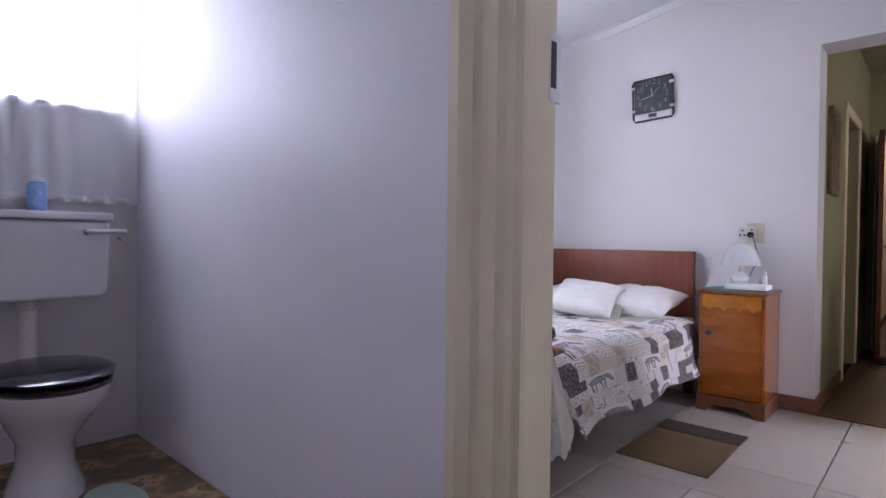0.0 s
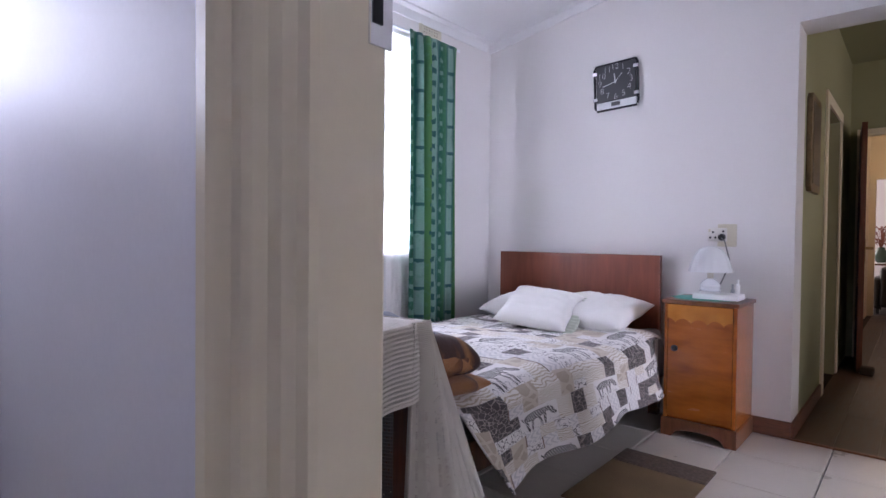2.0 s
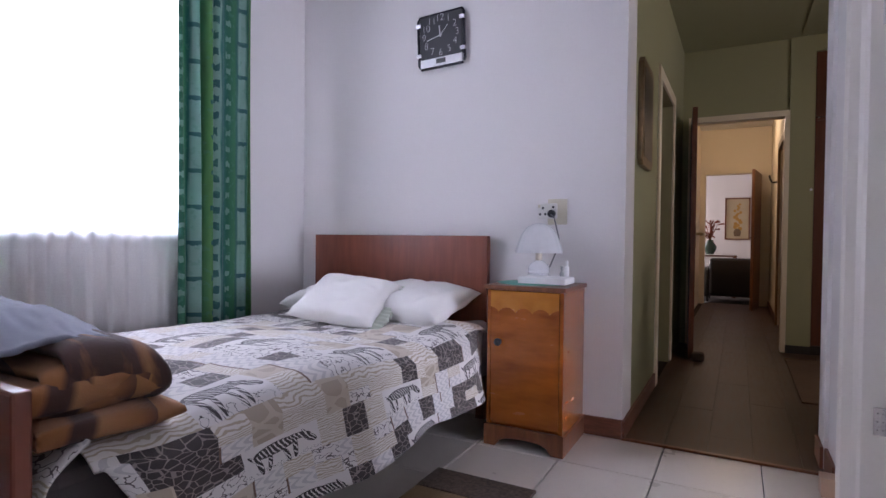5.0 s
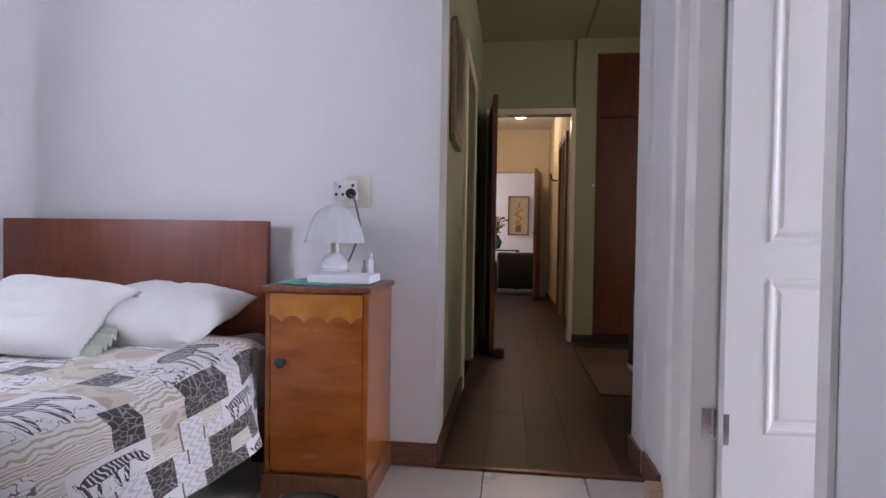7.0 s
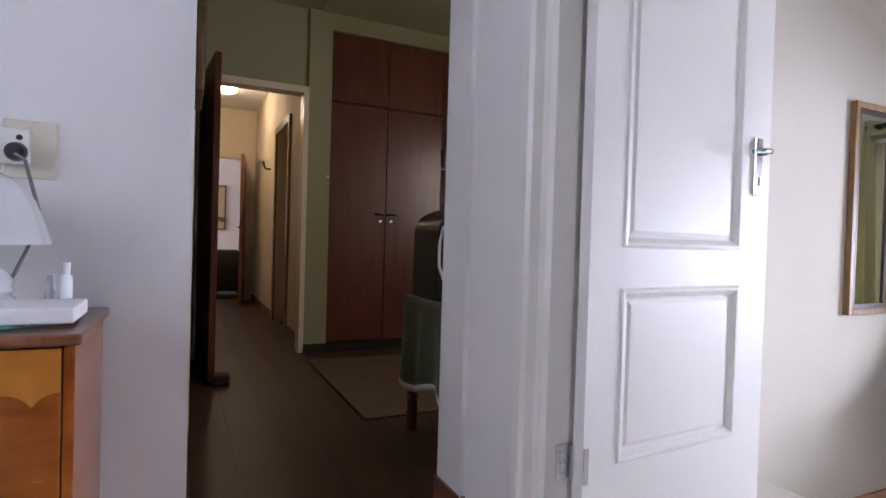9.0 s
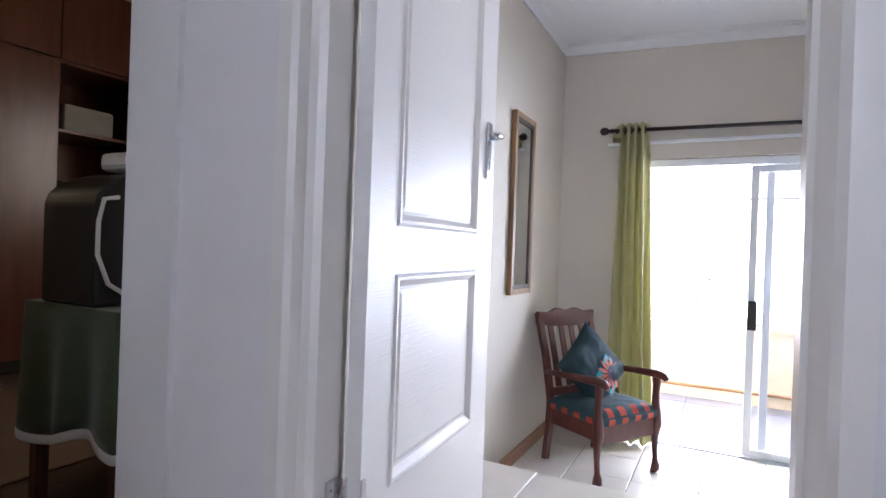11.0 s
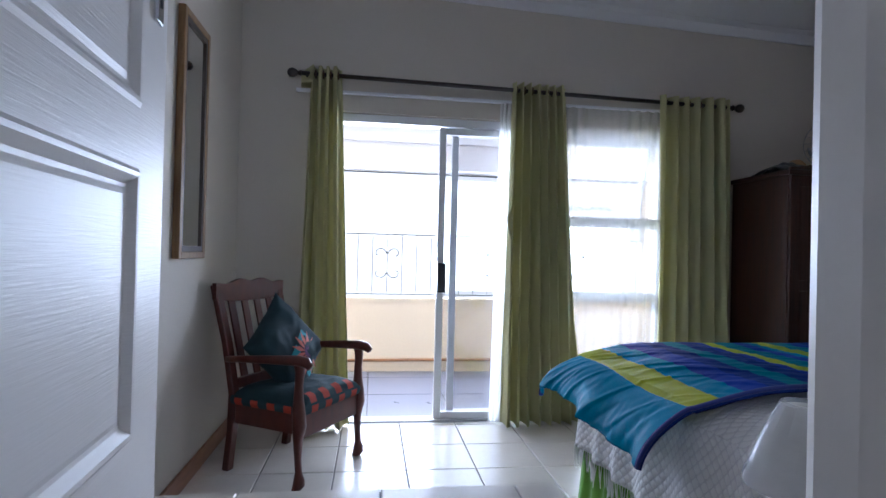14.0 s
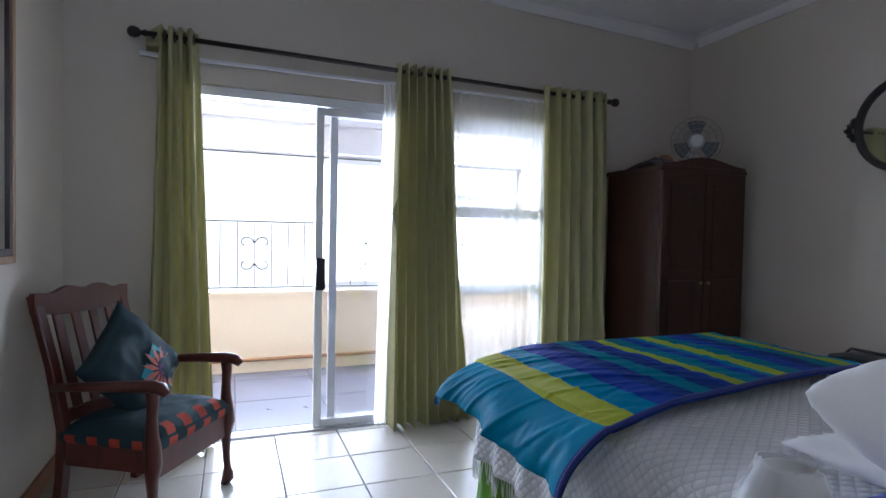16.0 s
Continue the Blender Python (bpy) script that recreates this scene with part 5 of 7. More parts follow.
door_2 = tagged(new("door_2"), "open white moulded panel door with steel frame", "door", kind="structure")
part("jamb", extrude([(0.498, 3.735), (0.486, 3.735), (0.484, 3.70), (0.494, 3.688), (0.525, 3.686), (0.54, 3.676), (0.55, 3.660), (0.628, 3.658), (0.630, 3.678), (0.675, 3.682), (0.688, 3.69), (0.688, 3.74), (0.675, 3.74), (0.665, 3.70), (0.50, 3.70)], 0, 2.13), WHITEFRAME, door_2)
part("jamb", extrude([(0.498, 2.75), (0.486, 2.75), (0.484, 2.785), (0.494, 2.797), (0.525, 2.807), (0.545, 2.814), (0.55, 2.823), (0.61, 2.824), (0.62, 2.813), (0.67, 2.810), (0.688, 2.801), (0.688, 2.745), (0.675, 2.745), (0.665, 2.79), (0.50, 2.79)], 0, 2.13), WHITEFRAME, door_2)
part("head", boxes((0.486, 0.688, 2.75, 3.735, 2.131, 2.19), bevel=0.004), WHITEFRAME, door_2)

LX0, LX1, LY0, LY1, LZ0, LZ1 = 0.634, 1.461, 3.640, 3.680, 0.008, 2.12


def moulded_panel(bm, x0, x1, z0, z1, y, out):
    """A raised panel within a moulding, on a face at y that looks along out."""
    steps = [(0.0, 0.0), (0.008, 0.005), (0.016, 0.004), (0.032, -0.010), (0.040, -0.011), (0.052, -0.007)]
    rings = []
    for ins, d in steps:
        rings.append([bm.verts.new((px, y + out * d, pz)) for px, pz in ((x0 + ins, z0 + ins), (x1 - ins, z0 + ins), (x1 - ins, z1 - ins), (x0 + ins, z1 - ins))])
    for a, b in zip(rings, rings[1:]):
        for i in range(4):
            bm.faces.new((a[i], a[(i + 1) % 4], b[(i + 1) % 4], b[i]))
    bm.faces.new(rings[-1])


def door_leaf():
    px0, px1 = 0.758, 1.312
    panels = ((0.325, 0.832), (0.946, 1.995))
    bm = bmesh.new()
    for y, out in ((LY0, -1), (LY1, 1)):
        for pz in panels:
            moulded_panel(bm, px0, px1, pz[0], pz[1], y, out)
        xs, zs = (LX0, px0, px1, LX1), (LZ0, 0.325, 0.832, 0.946, 1.995, LZ1)
        for i in range(3):
            for j in range(5):
                if i == 1 and j in (1, 3):
                    continue
                bm.faces.new([bm.verts.new((x, y, z)) for x, z in ((xs[i], zs[j]), (xs[i + 1], zs[j]), (xs[i + 1], zs[j + 1]), (xs[i], zs[j + 1]))])
    for quad in (((LX0, LY0, LZ0), (LX0, LY1, LZ0), (LX0, LY1, LZ1), (LX0, LY0, LZ1)), ((LX1, LY0, LZ0), (LX1, LY1, LZ0), (LX1, LY1, LZ1), (LX1, LY0, LZ1)), ((LX0, LY0, LZ1), (LX1, LY0, LZ1), (LX1, LY1, LZ1), (LX0, LY1, LZ1)), ((LX0, LY0, LZ0), (LX1, LY0, LZ0), (LX1, LY1, LZ0), (LX0, LY1, LZ0))):
        bm.faces.new([bm.verts.new(q) for q in quad])
    bmesh.ops.remove_doubles(bm, verts=bm.verts, dist=1e-5)
    bmesh.ops.recalc_face_normals(bm, faces=bm.faces)
    return bm


# moulded skin with a faint pressed wood grain
GRAINDOOR = mat("white_grained_door", (0.76, 0.73, 0.70), 0.42, vary=0.02, scale=2, gloss_vary=0.0)
_nt = GRAINDOOR.node_tree
_pos = _nt.nodes.new("ShaderNodeNewGeometry").outputs["Position"]
_gr = noise_node(_nt, _pos, 6, 4, (1.5, 6, 40))
_bn = _nt.nodes.new("ShaderNodeBump")
_bn.inputs["Strength"].default_value, _bn.inputs["Distance"].default_value = 0.32, 0.002
_nt.links.new(_gr, _bn.inputs["Height"])
_nt.links.new(_bn.outputs[0], _nt.nodes["Principled BSDF"].inputs["Normal"])
# the leaf stands a little past square, turned about its hinge pin
SWING = Matrix.Translation((0.648, 3.602, 0)) @ pose(0, 0, 0, 0, 0, 4) @ Matrix.Translation((-0.648, -3.640, 0))


def swung(bm):
    bm.transform(SWING)
    return bm


leaf = part("leaf", swung(door_leaf()), GRAINDOOR, door_2)
for z in (0.34, 1.82):
    hg = part("hinge", boxes((0.584, 0.628, 3.650, 3.6575, z - 0.05, z + 0.05), (0.6335, 0.650, 3.596, 3.6005, z - 0.05, z + 0.05)), CHROME, door_2, "steel butt hinge")
    for k in range(5):
        part("knuckle", lathe([(0.0065, -0.009), (0.0065, 0.009)], 10, (0.630, 3.640, z - 0.04 + 0.02 * k)), CHROME, hg, smooth=40)
    for dx in (0.596, 0.612):
        for dz in (-0.03, 0.0, 0.03):
            part("screw", lathe([(0.0, 0), (0.0035, 0), (0.003, 0.0015), (0, 0.0015)], 8), mat("screw_steel", (0.35, 0.35, 0.36), 0.3, 1.0) if "screw_steel" not in MATS else MATS["screw_steel"], hg).matrix_world = pose(dx, 3.650, z + dz, 90, 0, 0)
hx = 1.385
hd = part("handle_plate", swung(boxes((hx - 0.02, hx + 0.02, 3.630, 3.6395, 1.135, 1.33), bevel=0.004)), CHROME, door_2, "chrome lever handle plate")
part("lever", swung(tube([(hx, 3.632, 1.278), (hx, 3.60, 1.278), (hx - 0.01, 3.588, 1.278), (hx - 0.05, 3.585, 1.276), (hx - 0.10, 3.588, 1.271)], 0.010, 10, taper=[1.1, 1, 1, 0.95, 0.8])), CHROME, hd, smooth=180)
part("keyhole", swung(boxes((hx - 0.004, hx + 0.004, 3.6285, 3.6298, 1.168, 1.198))), BLACK, hd)

# ---- passage ----
# open doorway: a recessed dark leaf stands in for the unlit room behind
doorway_3 = tagged(new("doorway_3"), "framed doorway in the passage wall, its dark inside stood in for by a leaf", "door", kind="structure")
part("leaf", boxes((-0.53, -0.49, 5.21, 6.01, 0.004, 2.085), bevel=0.003), DARKWOOD, doorway_3)
part("architrave", boxes((-0.35, -0.335, 5.10, 5.20, 0, 2.17), (-0.35, -0.335, 6.02, 6.10, 0, 2.17), (-0.35, -0.335, 5.20, 6.02, 2.09, 2.17), bevel=0.003), FRAMEPAINT, doorway_3)
door_4 = tagged(new("door_4"), "open dark red wooden passage door", "door", kind="structure")
dl = boxes((0, 0.76, -0.02, 0.02, 0.005, 2.105), bevel=0.003)
dl.transform(pose(-0.262, 6.94, 0, 0, 0, -85))
leaf4 = part("leaf", dl, DARKWOOD, door_4)
ax = [(0.66, 0.02, 1.05), (0.66, 0.065, 1.05), (0.60, 0.075, 1.05), (0.55, 0.07, 1.045)]
hb = tube(ax, 0.012, 8)
hb.transform(pose(-0.262, 6.94, 0, 0, 0, -85))
part("handle", hb, mat("aged_brass", (0.42, 0.32, 0.18), 0.35, 0.9), leaf4, "brass lever handle", 180)
hb = boxes((0.635, 0.685, 0.0205, 0.027, 0.93, 1.13), bevel=0.003)
hb.transform(pose(-0.262, 6.94, 0, 0, 0, -85))
part("handle_plate", hb, MATS["aged_brass"], leaf4)
part("frame", boxes((-0.30, -0.262, 6.93, 7.07, 0, 2.112), (0.485, 0.525, 6.925, 7.07, 0, 2.112), (-0.30, 0.525, 6.925, 7.07, 2.113, 2.165)), FRAMEPAINT, door_4)
solid("doorstop_weight", boxes((-0.185, -0.09, 6.08, 6.18, 0.001, 0.07), bevel=0.015), mat("brown_fabric_block", (0.06, 0.04, 0.03), 0.9), "brown fabric block holding the passage door open", "doorstop")

pic = thing("framed_picture", "tall dark picture in a gilt frame on the passage wall", "picture", (-0.34, 4.46, 1.68))
GILT = wood("old_gilt_wood", (0.10, 0.06, 0.025), (0.25, 0.16, 0.07), 0.4, (6, 6, 3))
y0, y1, z0, z1 = 4.28, 4.66, 1.40, 1.985
part("frame", extrude([(y0, z0 + 0.03), (y0 + 0.03, z0), (y1 - 0.03, z0), (y1, z0 + 0.03), (y1, z1 - 0.03), (y1 - 0.03, z1), (y0 + 0.03, z1), (y0, z1 - 0.03)], -0.351, -0.322, "x", 0.005), GILT, pic)
part("canvas", boxes((-0.3218, -0.3195, y0 + 0.05, y1 - 0.05, z0 + 0.05, z1 - 0.05)), mat("dark_painting", (0.08, 0.06, 0.045), 0.4, vary=0.5, scale=9), pic)

ward = thing("fitted_wardrobe", "dark red wooden fitted wardrobe with upper doors", "wardrobe", (1.7, 7.2, 0))
WX = [0.712, 1.205, 1.725, 2.245, 2.69]
part("carcass", boxes((0.712, 0.732, 6.96, 7.55, 0, 2.655), (2.67, 2.69, 6.96, 7.55, 0, 2.655), (1.715, 1.735, 6.96, 7.55, 0.08, 2.655), (0.732, 2.67, 7.53, 7.55, 0, 2.655), (0.732, 1.715, 6.96, 7.53, 2.635, 2.655), (1.735, 2.67, 6.96, 7.53, 2.635, 2.655), (0.732, 2.67, 6.99, 7.53, 0, 0.08), (0.732, 1.715, 6.96, 7.53, 2.06, 2.08), (1.735, 2.67, 6.96, 7.53, 2.06, 2.08)), PASSWOOD, ward)
part("plinth", boxes((0.712, 2.69, 6.955, 6.985, 0.0, 0.075)), mat("black_plinth", (0.02, 0.012, 0.01), 0.5), ward)
for i in range(4):
    a, b = WX[i] + 0.003, WX[i + 1] - 0.003
    if i != 2:
        d = part("door", boxes((a, b, 6.936, 6.957, 0.08, 2.055), bevel=0.003), PASSWOOD, ward)
        hxx = b - 0.045 if i in (0, 2) else a + 0.045
        part("handle", tube([(hxx - 0.05, 6.925, 1.16), (hxx - 0.03, 6.905, 1.16), (hxx + 0.03, 6.905, 1.16), (hxx + 0.05, 6.925, 1.16)], 0.008, 8), BLACK, d, smooth=180)
        part("lock", lathe([(0.0, 0), (0.014, 0), (0.012, 0.008), (0, 0.01)], 14), CHROME, d, "chrome lock rose", 40).matrix_world = pose(hxx, 6.936, 1.10, 90, 0, 0)
    part("upper_door", boxes((a, b, 6.936, 6.957, 2.085, 2.65), bevel=0.003), PASSWOOD, ward)
for z in (0.6, 1.1, 1.6):
    part("shelf", boxes((1.735, 2.67, 6.99, 7.52, z, z + 0.02)), PASSWOOD, ward)
for k, z in enumerate((0.63, 1.13, 1.63)):
    solid("folded_linen", boxes((1.80, 2.15, 7.02, 7.40, z - 0.009, z + 0.12 + 0.03 * k), bevel=0.025), plain_cloth("faded_linen_%s" % "abc"[k], ((0.30, 0.28, 0.26), (0.15, 0.12, 0.10), (0.35, 0.33, 0.30))[k]), "folded linen stacked on an open wardrobe shelf", "linen", None, "linen on the wardrobe shelves")

# table with a green cloth and a black bag
gt = thing("small_table", "small table hidden by a dark green cloth", "table", (0.95, 4.75, 0))
part("tabletop", boxes((0.66, 1.25, 4.50, 5.00, 0.64, 0.665)), DARKWOOD, gt)
for x in (0.69, 1.22):
    for y in (4.53, 4.97):
        part("leg", boxes((x - 0.02, x + 0.02, y - 0.02, y + 0.02, 0, 0.639)), DARKWOOD, gt)
DGREEN = plain_cloth("dark_green_cloth", (0.045, 0.062, 0.028), 0.2)
gc = thing("table_cover", "dark green table cover with a white edging", "tablecloth", (0.95, 4.75, 0.67))


def skirt(u, v):
    per = [(0.645, 5.0), (0.645, 4.485), (1.265, 4.485), (1.265, 5.0)]
    s = u * 3
    i = min(2, int(s))
    t = s - i
    x, y = per[i][0] + (per[i + 1][0] - per[i][0]) * t, per[i][1] + (per[i + 1][1] - per[i][1]) * t
    out = Vector((x - 0.955, y - 4.75)).normalized() * ((0.012 + 0.02 * math.sin(u * 46)) * v)
    return (x + out.x, y + out.y, 0.675 - v * (0.40 + 0.03 * math.sin(u * 20)))


part("top", boxes((0.645, 1.265, 4.485, 5.0, 0.667, 0.675)), DGREEN, gc)
part("drop", draped(skirt, 140, 12, 1.7, 0.4, 0.003), DGREEN, gc, smooth=180)
part("edging", draped(lambda u, v: (lambda p: (p[0], p[1], p[2] - 0.03 * v - 0.002))(Vector(skirt(u, 1.0)) + Vector((0, 0, 0))), 140, 2, 1.7, 0.03, 0.004), WHITECLOTH, gc, "white edging", 180)
bag = thing("black_case", "black round-topped case with labels and a white cord", "case", (0.96, 4.78, 0.675))
bp = [(0.70, 0.676), (1.22, 0.676), (1.22, 1.00)] + [(0.96 + 0.26 * math.cos(a), 1.00 + 0.12 * math.sin(a)) for a in np.linspace(0, math.pi, 12)[1:-1]] + [(0.70, 1.00)]
part("body", extrude(bp, 4.62, 4.92, "y", 0.012), BLACK, bag)
part("label", boxes((0.83, 0.95, 4.612, 4.6185, 0.86, 1.02)), mat("printed_label", (0.30, 0.28, 0.20), 0.5, vary=0.5, scale=60), bag, "printed paper label")
part("sticker", boxes((0.85, 0.93, 4.6085, 4.6118, 0.90, 0.93)), mat("yellow_sticker", (0.55, 0.48, 0.05), 0.5), bag, "yellow sticker strip")
part("cord", tube([(0.76, 4.61, 1.02), (0.71, 4.60, 1.01), (0.695, 4.60, 0.94), (0.695, 4.60, 0.84), (0.73, 4.60, 0.75), (0.82, 4.60, 0.69), (0.95, 4.60, 0.684)], 0.007, 8), WHITECLOTH, bag, "white cord", 180)
solid("folded_cloth", boxes((0.79, 1.05, 4.66, 4.86, 1.121, 1.185), bevel=0.02), WHITECLOTH, "small folded white cloth on the black case", "cloth")
bag.matrix_world = pose(-0.05, 0, 0) @ bag.matrix_world
solid("rug", boxes((0.50, 1.30, 5.15, 6.60, 0.001, 0.012), bevel=0.004), mat("brown_worn_rug", (0.14, 0.085, 0.05), 0.95, vary=0.3, scale=4, bump=0.8, fine=150), "worn brown rug before the fitted wardrobe", "rug")
structure("trim_8", boxes((0.522, 0.71, 6.918, 6.929, 0, 0.07)), mat("black_skirting", (0.03, 0.025, 0.022), 0.5), "black skirting at the foot of the pier", "skirting")
solid("hook", lathe([(0.0, 0), (0.008, 0), (0.008, 0.01), (0.012, 0.02), (0.0, 0.024)], 12, (0, 0, 0)), WHITEPVC, "small white hook on the pier edge", "hook", 40).matrix_world = pose(0.69, 6.93, 1.45, 90, 0, 0)

# hall and lounge
hl = thing("ceiling_lamp", "round glowing ceiling lamp in the hall", "lamp", (0.06, 9.5, 2.7))
GLOW = bpy.data.materials.new("lamp_glow")
GLOW.use_nodes = True
_p = GLOW.node_tree.nodes["Principled BSDF"]
_p.inputs["Emission Color"].default_value, _p.inputs["Emission Strength"].default_value = (1.0, 0.80, 0.48, 1), 14
part("rim", lathe([(0.0, 2.759), (0.13, 2.759), (0.13, 2.735), (0.0, 2.735)], 24, (0.06, 9.5, -0.03)), WHITEPVC, hl)
part("bowl", lathe([(0.12, 2.734), (0.11, 2.70), (0.07, 2.675), (0.0, 2.665)], 24, (0.06, 9.5, -0.03)), GLOW, hl, smooth=180)
hall_lamp = bpy.data.lights.new("hall_lamp_light", "POINT")
hall_lamp.energy, hall_lamp.color, hall_lamp.shadow_soft_size = 8, (1.0, 0.82, 0.54), 0.1
new("hall_lamp_light", hall_lamp).location = (0.06, 9.5, 2.52)
door_5 = tagged(new("door_5"), "brown wooden door and frame in the hall wall", "door", kind="structure")
part("architrave", boxes((0.535, 0.559, 7.92, 8.0, 0, 2.15), (0.535, 0.559, 8.78, 8.86, 0, 2.15), (0.535, 0.559, 8.0, 8.78, 2.08, 2.15)), wood("tan_frame_wood", (0.22, 0.13, 0.06), (0.36, 0.23, 0.12), 0.4), door_5)
part("leaf", boxes((0.70, 0.74, 8.005, 8.775, 0.005, 2.075)), MATS["tan_frame_wood"], door_5)
door_6 = tagged(new("door_6"), "open brown wooden door at the end of the hall", "door", kind="structure")
dl = boxes((0, 0.74, -0.02, 0.02, 0.005, 2.03), bevel=0.003)
dl.transform(pose(0.415, 10.9, 0, 0, 0, -98))
l6 = part("leaf", dl, wood("warm_brown_wood", (0.14, 0.05, 0.02), (0.28, 0.12, 0.06), 0.35, (9, 9, 1)), door_6)
part("handle", tube([(0.35, 10.25, 1.05), (0.30, 10.25, 1.05), (0.29, 10.33, 1.05)], 0.012, 8), BLACK, l6, smooth=180)
structure("baseboard_5", boxes((0.545, 0.559, 7.07, 7.92, 0, 0.08), (0.545, 0.559, 8.86, 10.9, 0, 0.08)), SKIRT, "brown skirting in the hall", "skirting")
hook = solid("wall_bracket", tube([(0.56, 9.3, 1.75), (0.50, 9.3, 1.75), (0.48, 9.3, 1.79), (0.47, 9.3, 1.84)], 0.012, 8), BLACK, "small dark bracket on the hall wall", "bracket", 180)

fp = thing("flower_picture", "framed picture of yellow flowers in a vase on the lounge wall", "picture", (0.11, 13.48, 1.44))
part("frame", boxes((-0.11, -0.085, 13.47, 13.498, 1.03, 1.86), (0.305, 0.33, 13.47, 13.498, 1.03, 1.86), (-0.085, 0.305, 13.47, 13.498, 1.03, 1.055), (-0.085, 0.305, 13.47, 13.498, 1.835, 1.86)), DARKTRIM, fp)
part("paper", boxes((-0.085, 0.305, 13.485, 13.497, 1.055, 1.835)), mat("tan_paper", (0.45, 0.36, 0.22), 0.6), fp)
for i in range(16):
    a, t = random.uniform(-0.06, 0.06), i / 15
    part("blossom", lathe([(0.0, 0), (0.04 - 0.018 * t, 0), (0.0, 0.004)], 10), mat("ochre_print", (0.42, 0.22, 0.04), 0.6) if i == 0 else MATS["ochre_print"], fp).matrix_world = pose(0.11 + a, 13.485, 1.25 + 0.48 * t, 90, 0, 0)
part("painted_vase", extrude([(0.06, 1.10), (0.16, 1.10), (0.18, 1.18), (0.14, 1.25), (0.08, 1.25), (0.04, 1.18)], 13.4805, 13.4845, "y"), mat("brown_print", (0.16, 0.10, 0.05), 0.6), fp)
lt = thing("lounge_table", "dark wooden table in the lounge", "table", (-0.35, 12.4, 0))
part("tabletop", boxes((-0.8, 0.12, 12.0, 12.8, 0.72, 0.75), bevel=0.004), DARKWOOD, lt)
for x in (-0.76, 0.08):
    for y in (12.04, 12.76):
        part("leg", boxes((x - 0.03, x + 0.03, y - 0.03, y + 0.03, 0, 0.719)), DARKWOOD, lt)
solid("lace_runner", draped(lambda u, v: (-0.6 + u * 0.76 if u < 0.9 else 0.084 + 0.05, 11.98 + v * 0.5, 0.756 if u < 0.9 else 0.756 - (u - 0.9) * 2.2 * (0.7 + 0.3 * abs(math.sin(v * 9)))), 20, 12, 0.7, 0.5, 0.004), WHITECLOTH, "white lace runner hanging over the lounge table edge", "tablecloth", 180)
vs = thing("flower_vase", "dark vase with dry red flowers on the lounge table", "vase", (-0.32, 12.3, 0.76))
part("vase", lathe([(0.0, 0), (0.06, 0), (0.10, 0.08), (0.11, 0.14), (0.06, 0.22), (0.05, 0.26)], 20, (-0.32, 12.3, 0.76)), mat("dark_green_glaze", (0.03, 0.06, 0.04), 0.25), vs, smooth=60)
for i in range(26):
    a, r, h = random.uniform(0, 6.28), random.uniform(0.05, 0.24), random.uniform(0.30, 0.62)
    part("stem", tube([(-0.32, 12.3, 1.0), (-0.32 + r * 0.5 * math.cos(a), 12.3 + r * 0.5 * math.sin(a), 0.85 + h * 0.8), (-0.32 + r * math.cos(a), 12.3 + r * math.sin(a), 0.76 + h)], 0.012, 5, taper=[0.3, 0.5, 1.6]), mat("dry_red_petal", (0.22, 0.06, 0.03), 0.8, vary=0.3) if i == 0 else MATS["dry_red_petal"], vs)
arm = thing("armchair", "black leather armchair in the lounge", "armchair", (0.1, 11.7, 0))
for nm, b in (("seat", (-0.25, 0.38, 11.35, 11.95, 0.12, 0.42)), ("backrest", (-0.28, 0.40, 11.12, 11.36, 0.1, 0.72)), ("armrest", (-0.38, -0.25, 11.15, 11.95, 0.08, 0.56)), ("armrest", (0.38, 0.50, 11.15, 11.95, 0.08, 0.56))):
    part(nm, boxes(b, bevel=0.05), mat("black_leather", (0.02, 0.017, 0.017), 0.4, bump=0.4, fine=120) if nm == "seat" else MATS["black_leather"], arm, smooth=60)
for x in (-0.3, 0.42):
    for y in (11.2, 11.88):
        part("foot", boxes((x - 0.02, x + 0.02, y - 0.02, y + 0.02, 0, 0.10)), BLACK, arm)

# ---- bathroom ----
wc = thing("toilet", "white porcelain toilet with a black seat and lid", "toilet", (-2.05, 0.36, 0.17))
TZ0 = 0.17


def pan_section(cx, rx, ry, z):
    return [(cx + rx * math.cos(a), 0.36 + ry * math.sin(a), z) for a in np.linspace(0, 2 * math.pi, 33)[:-1]]


bm = bmesh.new()
rings = [[bm.verts.new(p) for p in pan_section(*s)] for s in ((-2.06, 0.17, 0.115, TZ0), (-2.06, 0.165, 0.11, TZ0 + 0.03), (-2.07, 0.13, 0.085, TZ0 + 0.10), (-2.07, 0.13, 0.085, TZ0 + 0.18), (-2.04, 0.18, 0.13, TZ0 + 0.27), (-2.01, 0.225, 0.175, TZ0 + 0.345), (-2.01, 0.23, 0.18, TZ0 + 0.385), (-2.01, 0.19, 0.14, TZ0 + 0.387), (-2.01, 0.14, 0.10, TZ0 + 0.30), (-2.02, 0.06, 0.05, TZ0 + 0.22))]
for a, b in zip(rings, rings[1:]):
    for i in range(32):
        bm.faces.new((a[i], a[(i + 1) % 32], b[(i + 1) % 32], b[i]))
bm.faces.new(rings[0][::-1])
bm.faces.new(rings[-1])
bmesh.ops.recalc_face_normals(bm, faces=bm.faces)
part("pan", bm, PORCELAIN, wc, smooth=60)
part("outlet", tube([(-2.15, 0.36, 0.32), (-2.28, 0.36, 0.33), (-2.38, 0.36, 0.36)], 0.055, 14), PORCELAIN, wc, smooth=180)


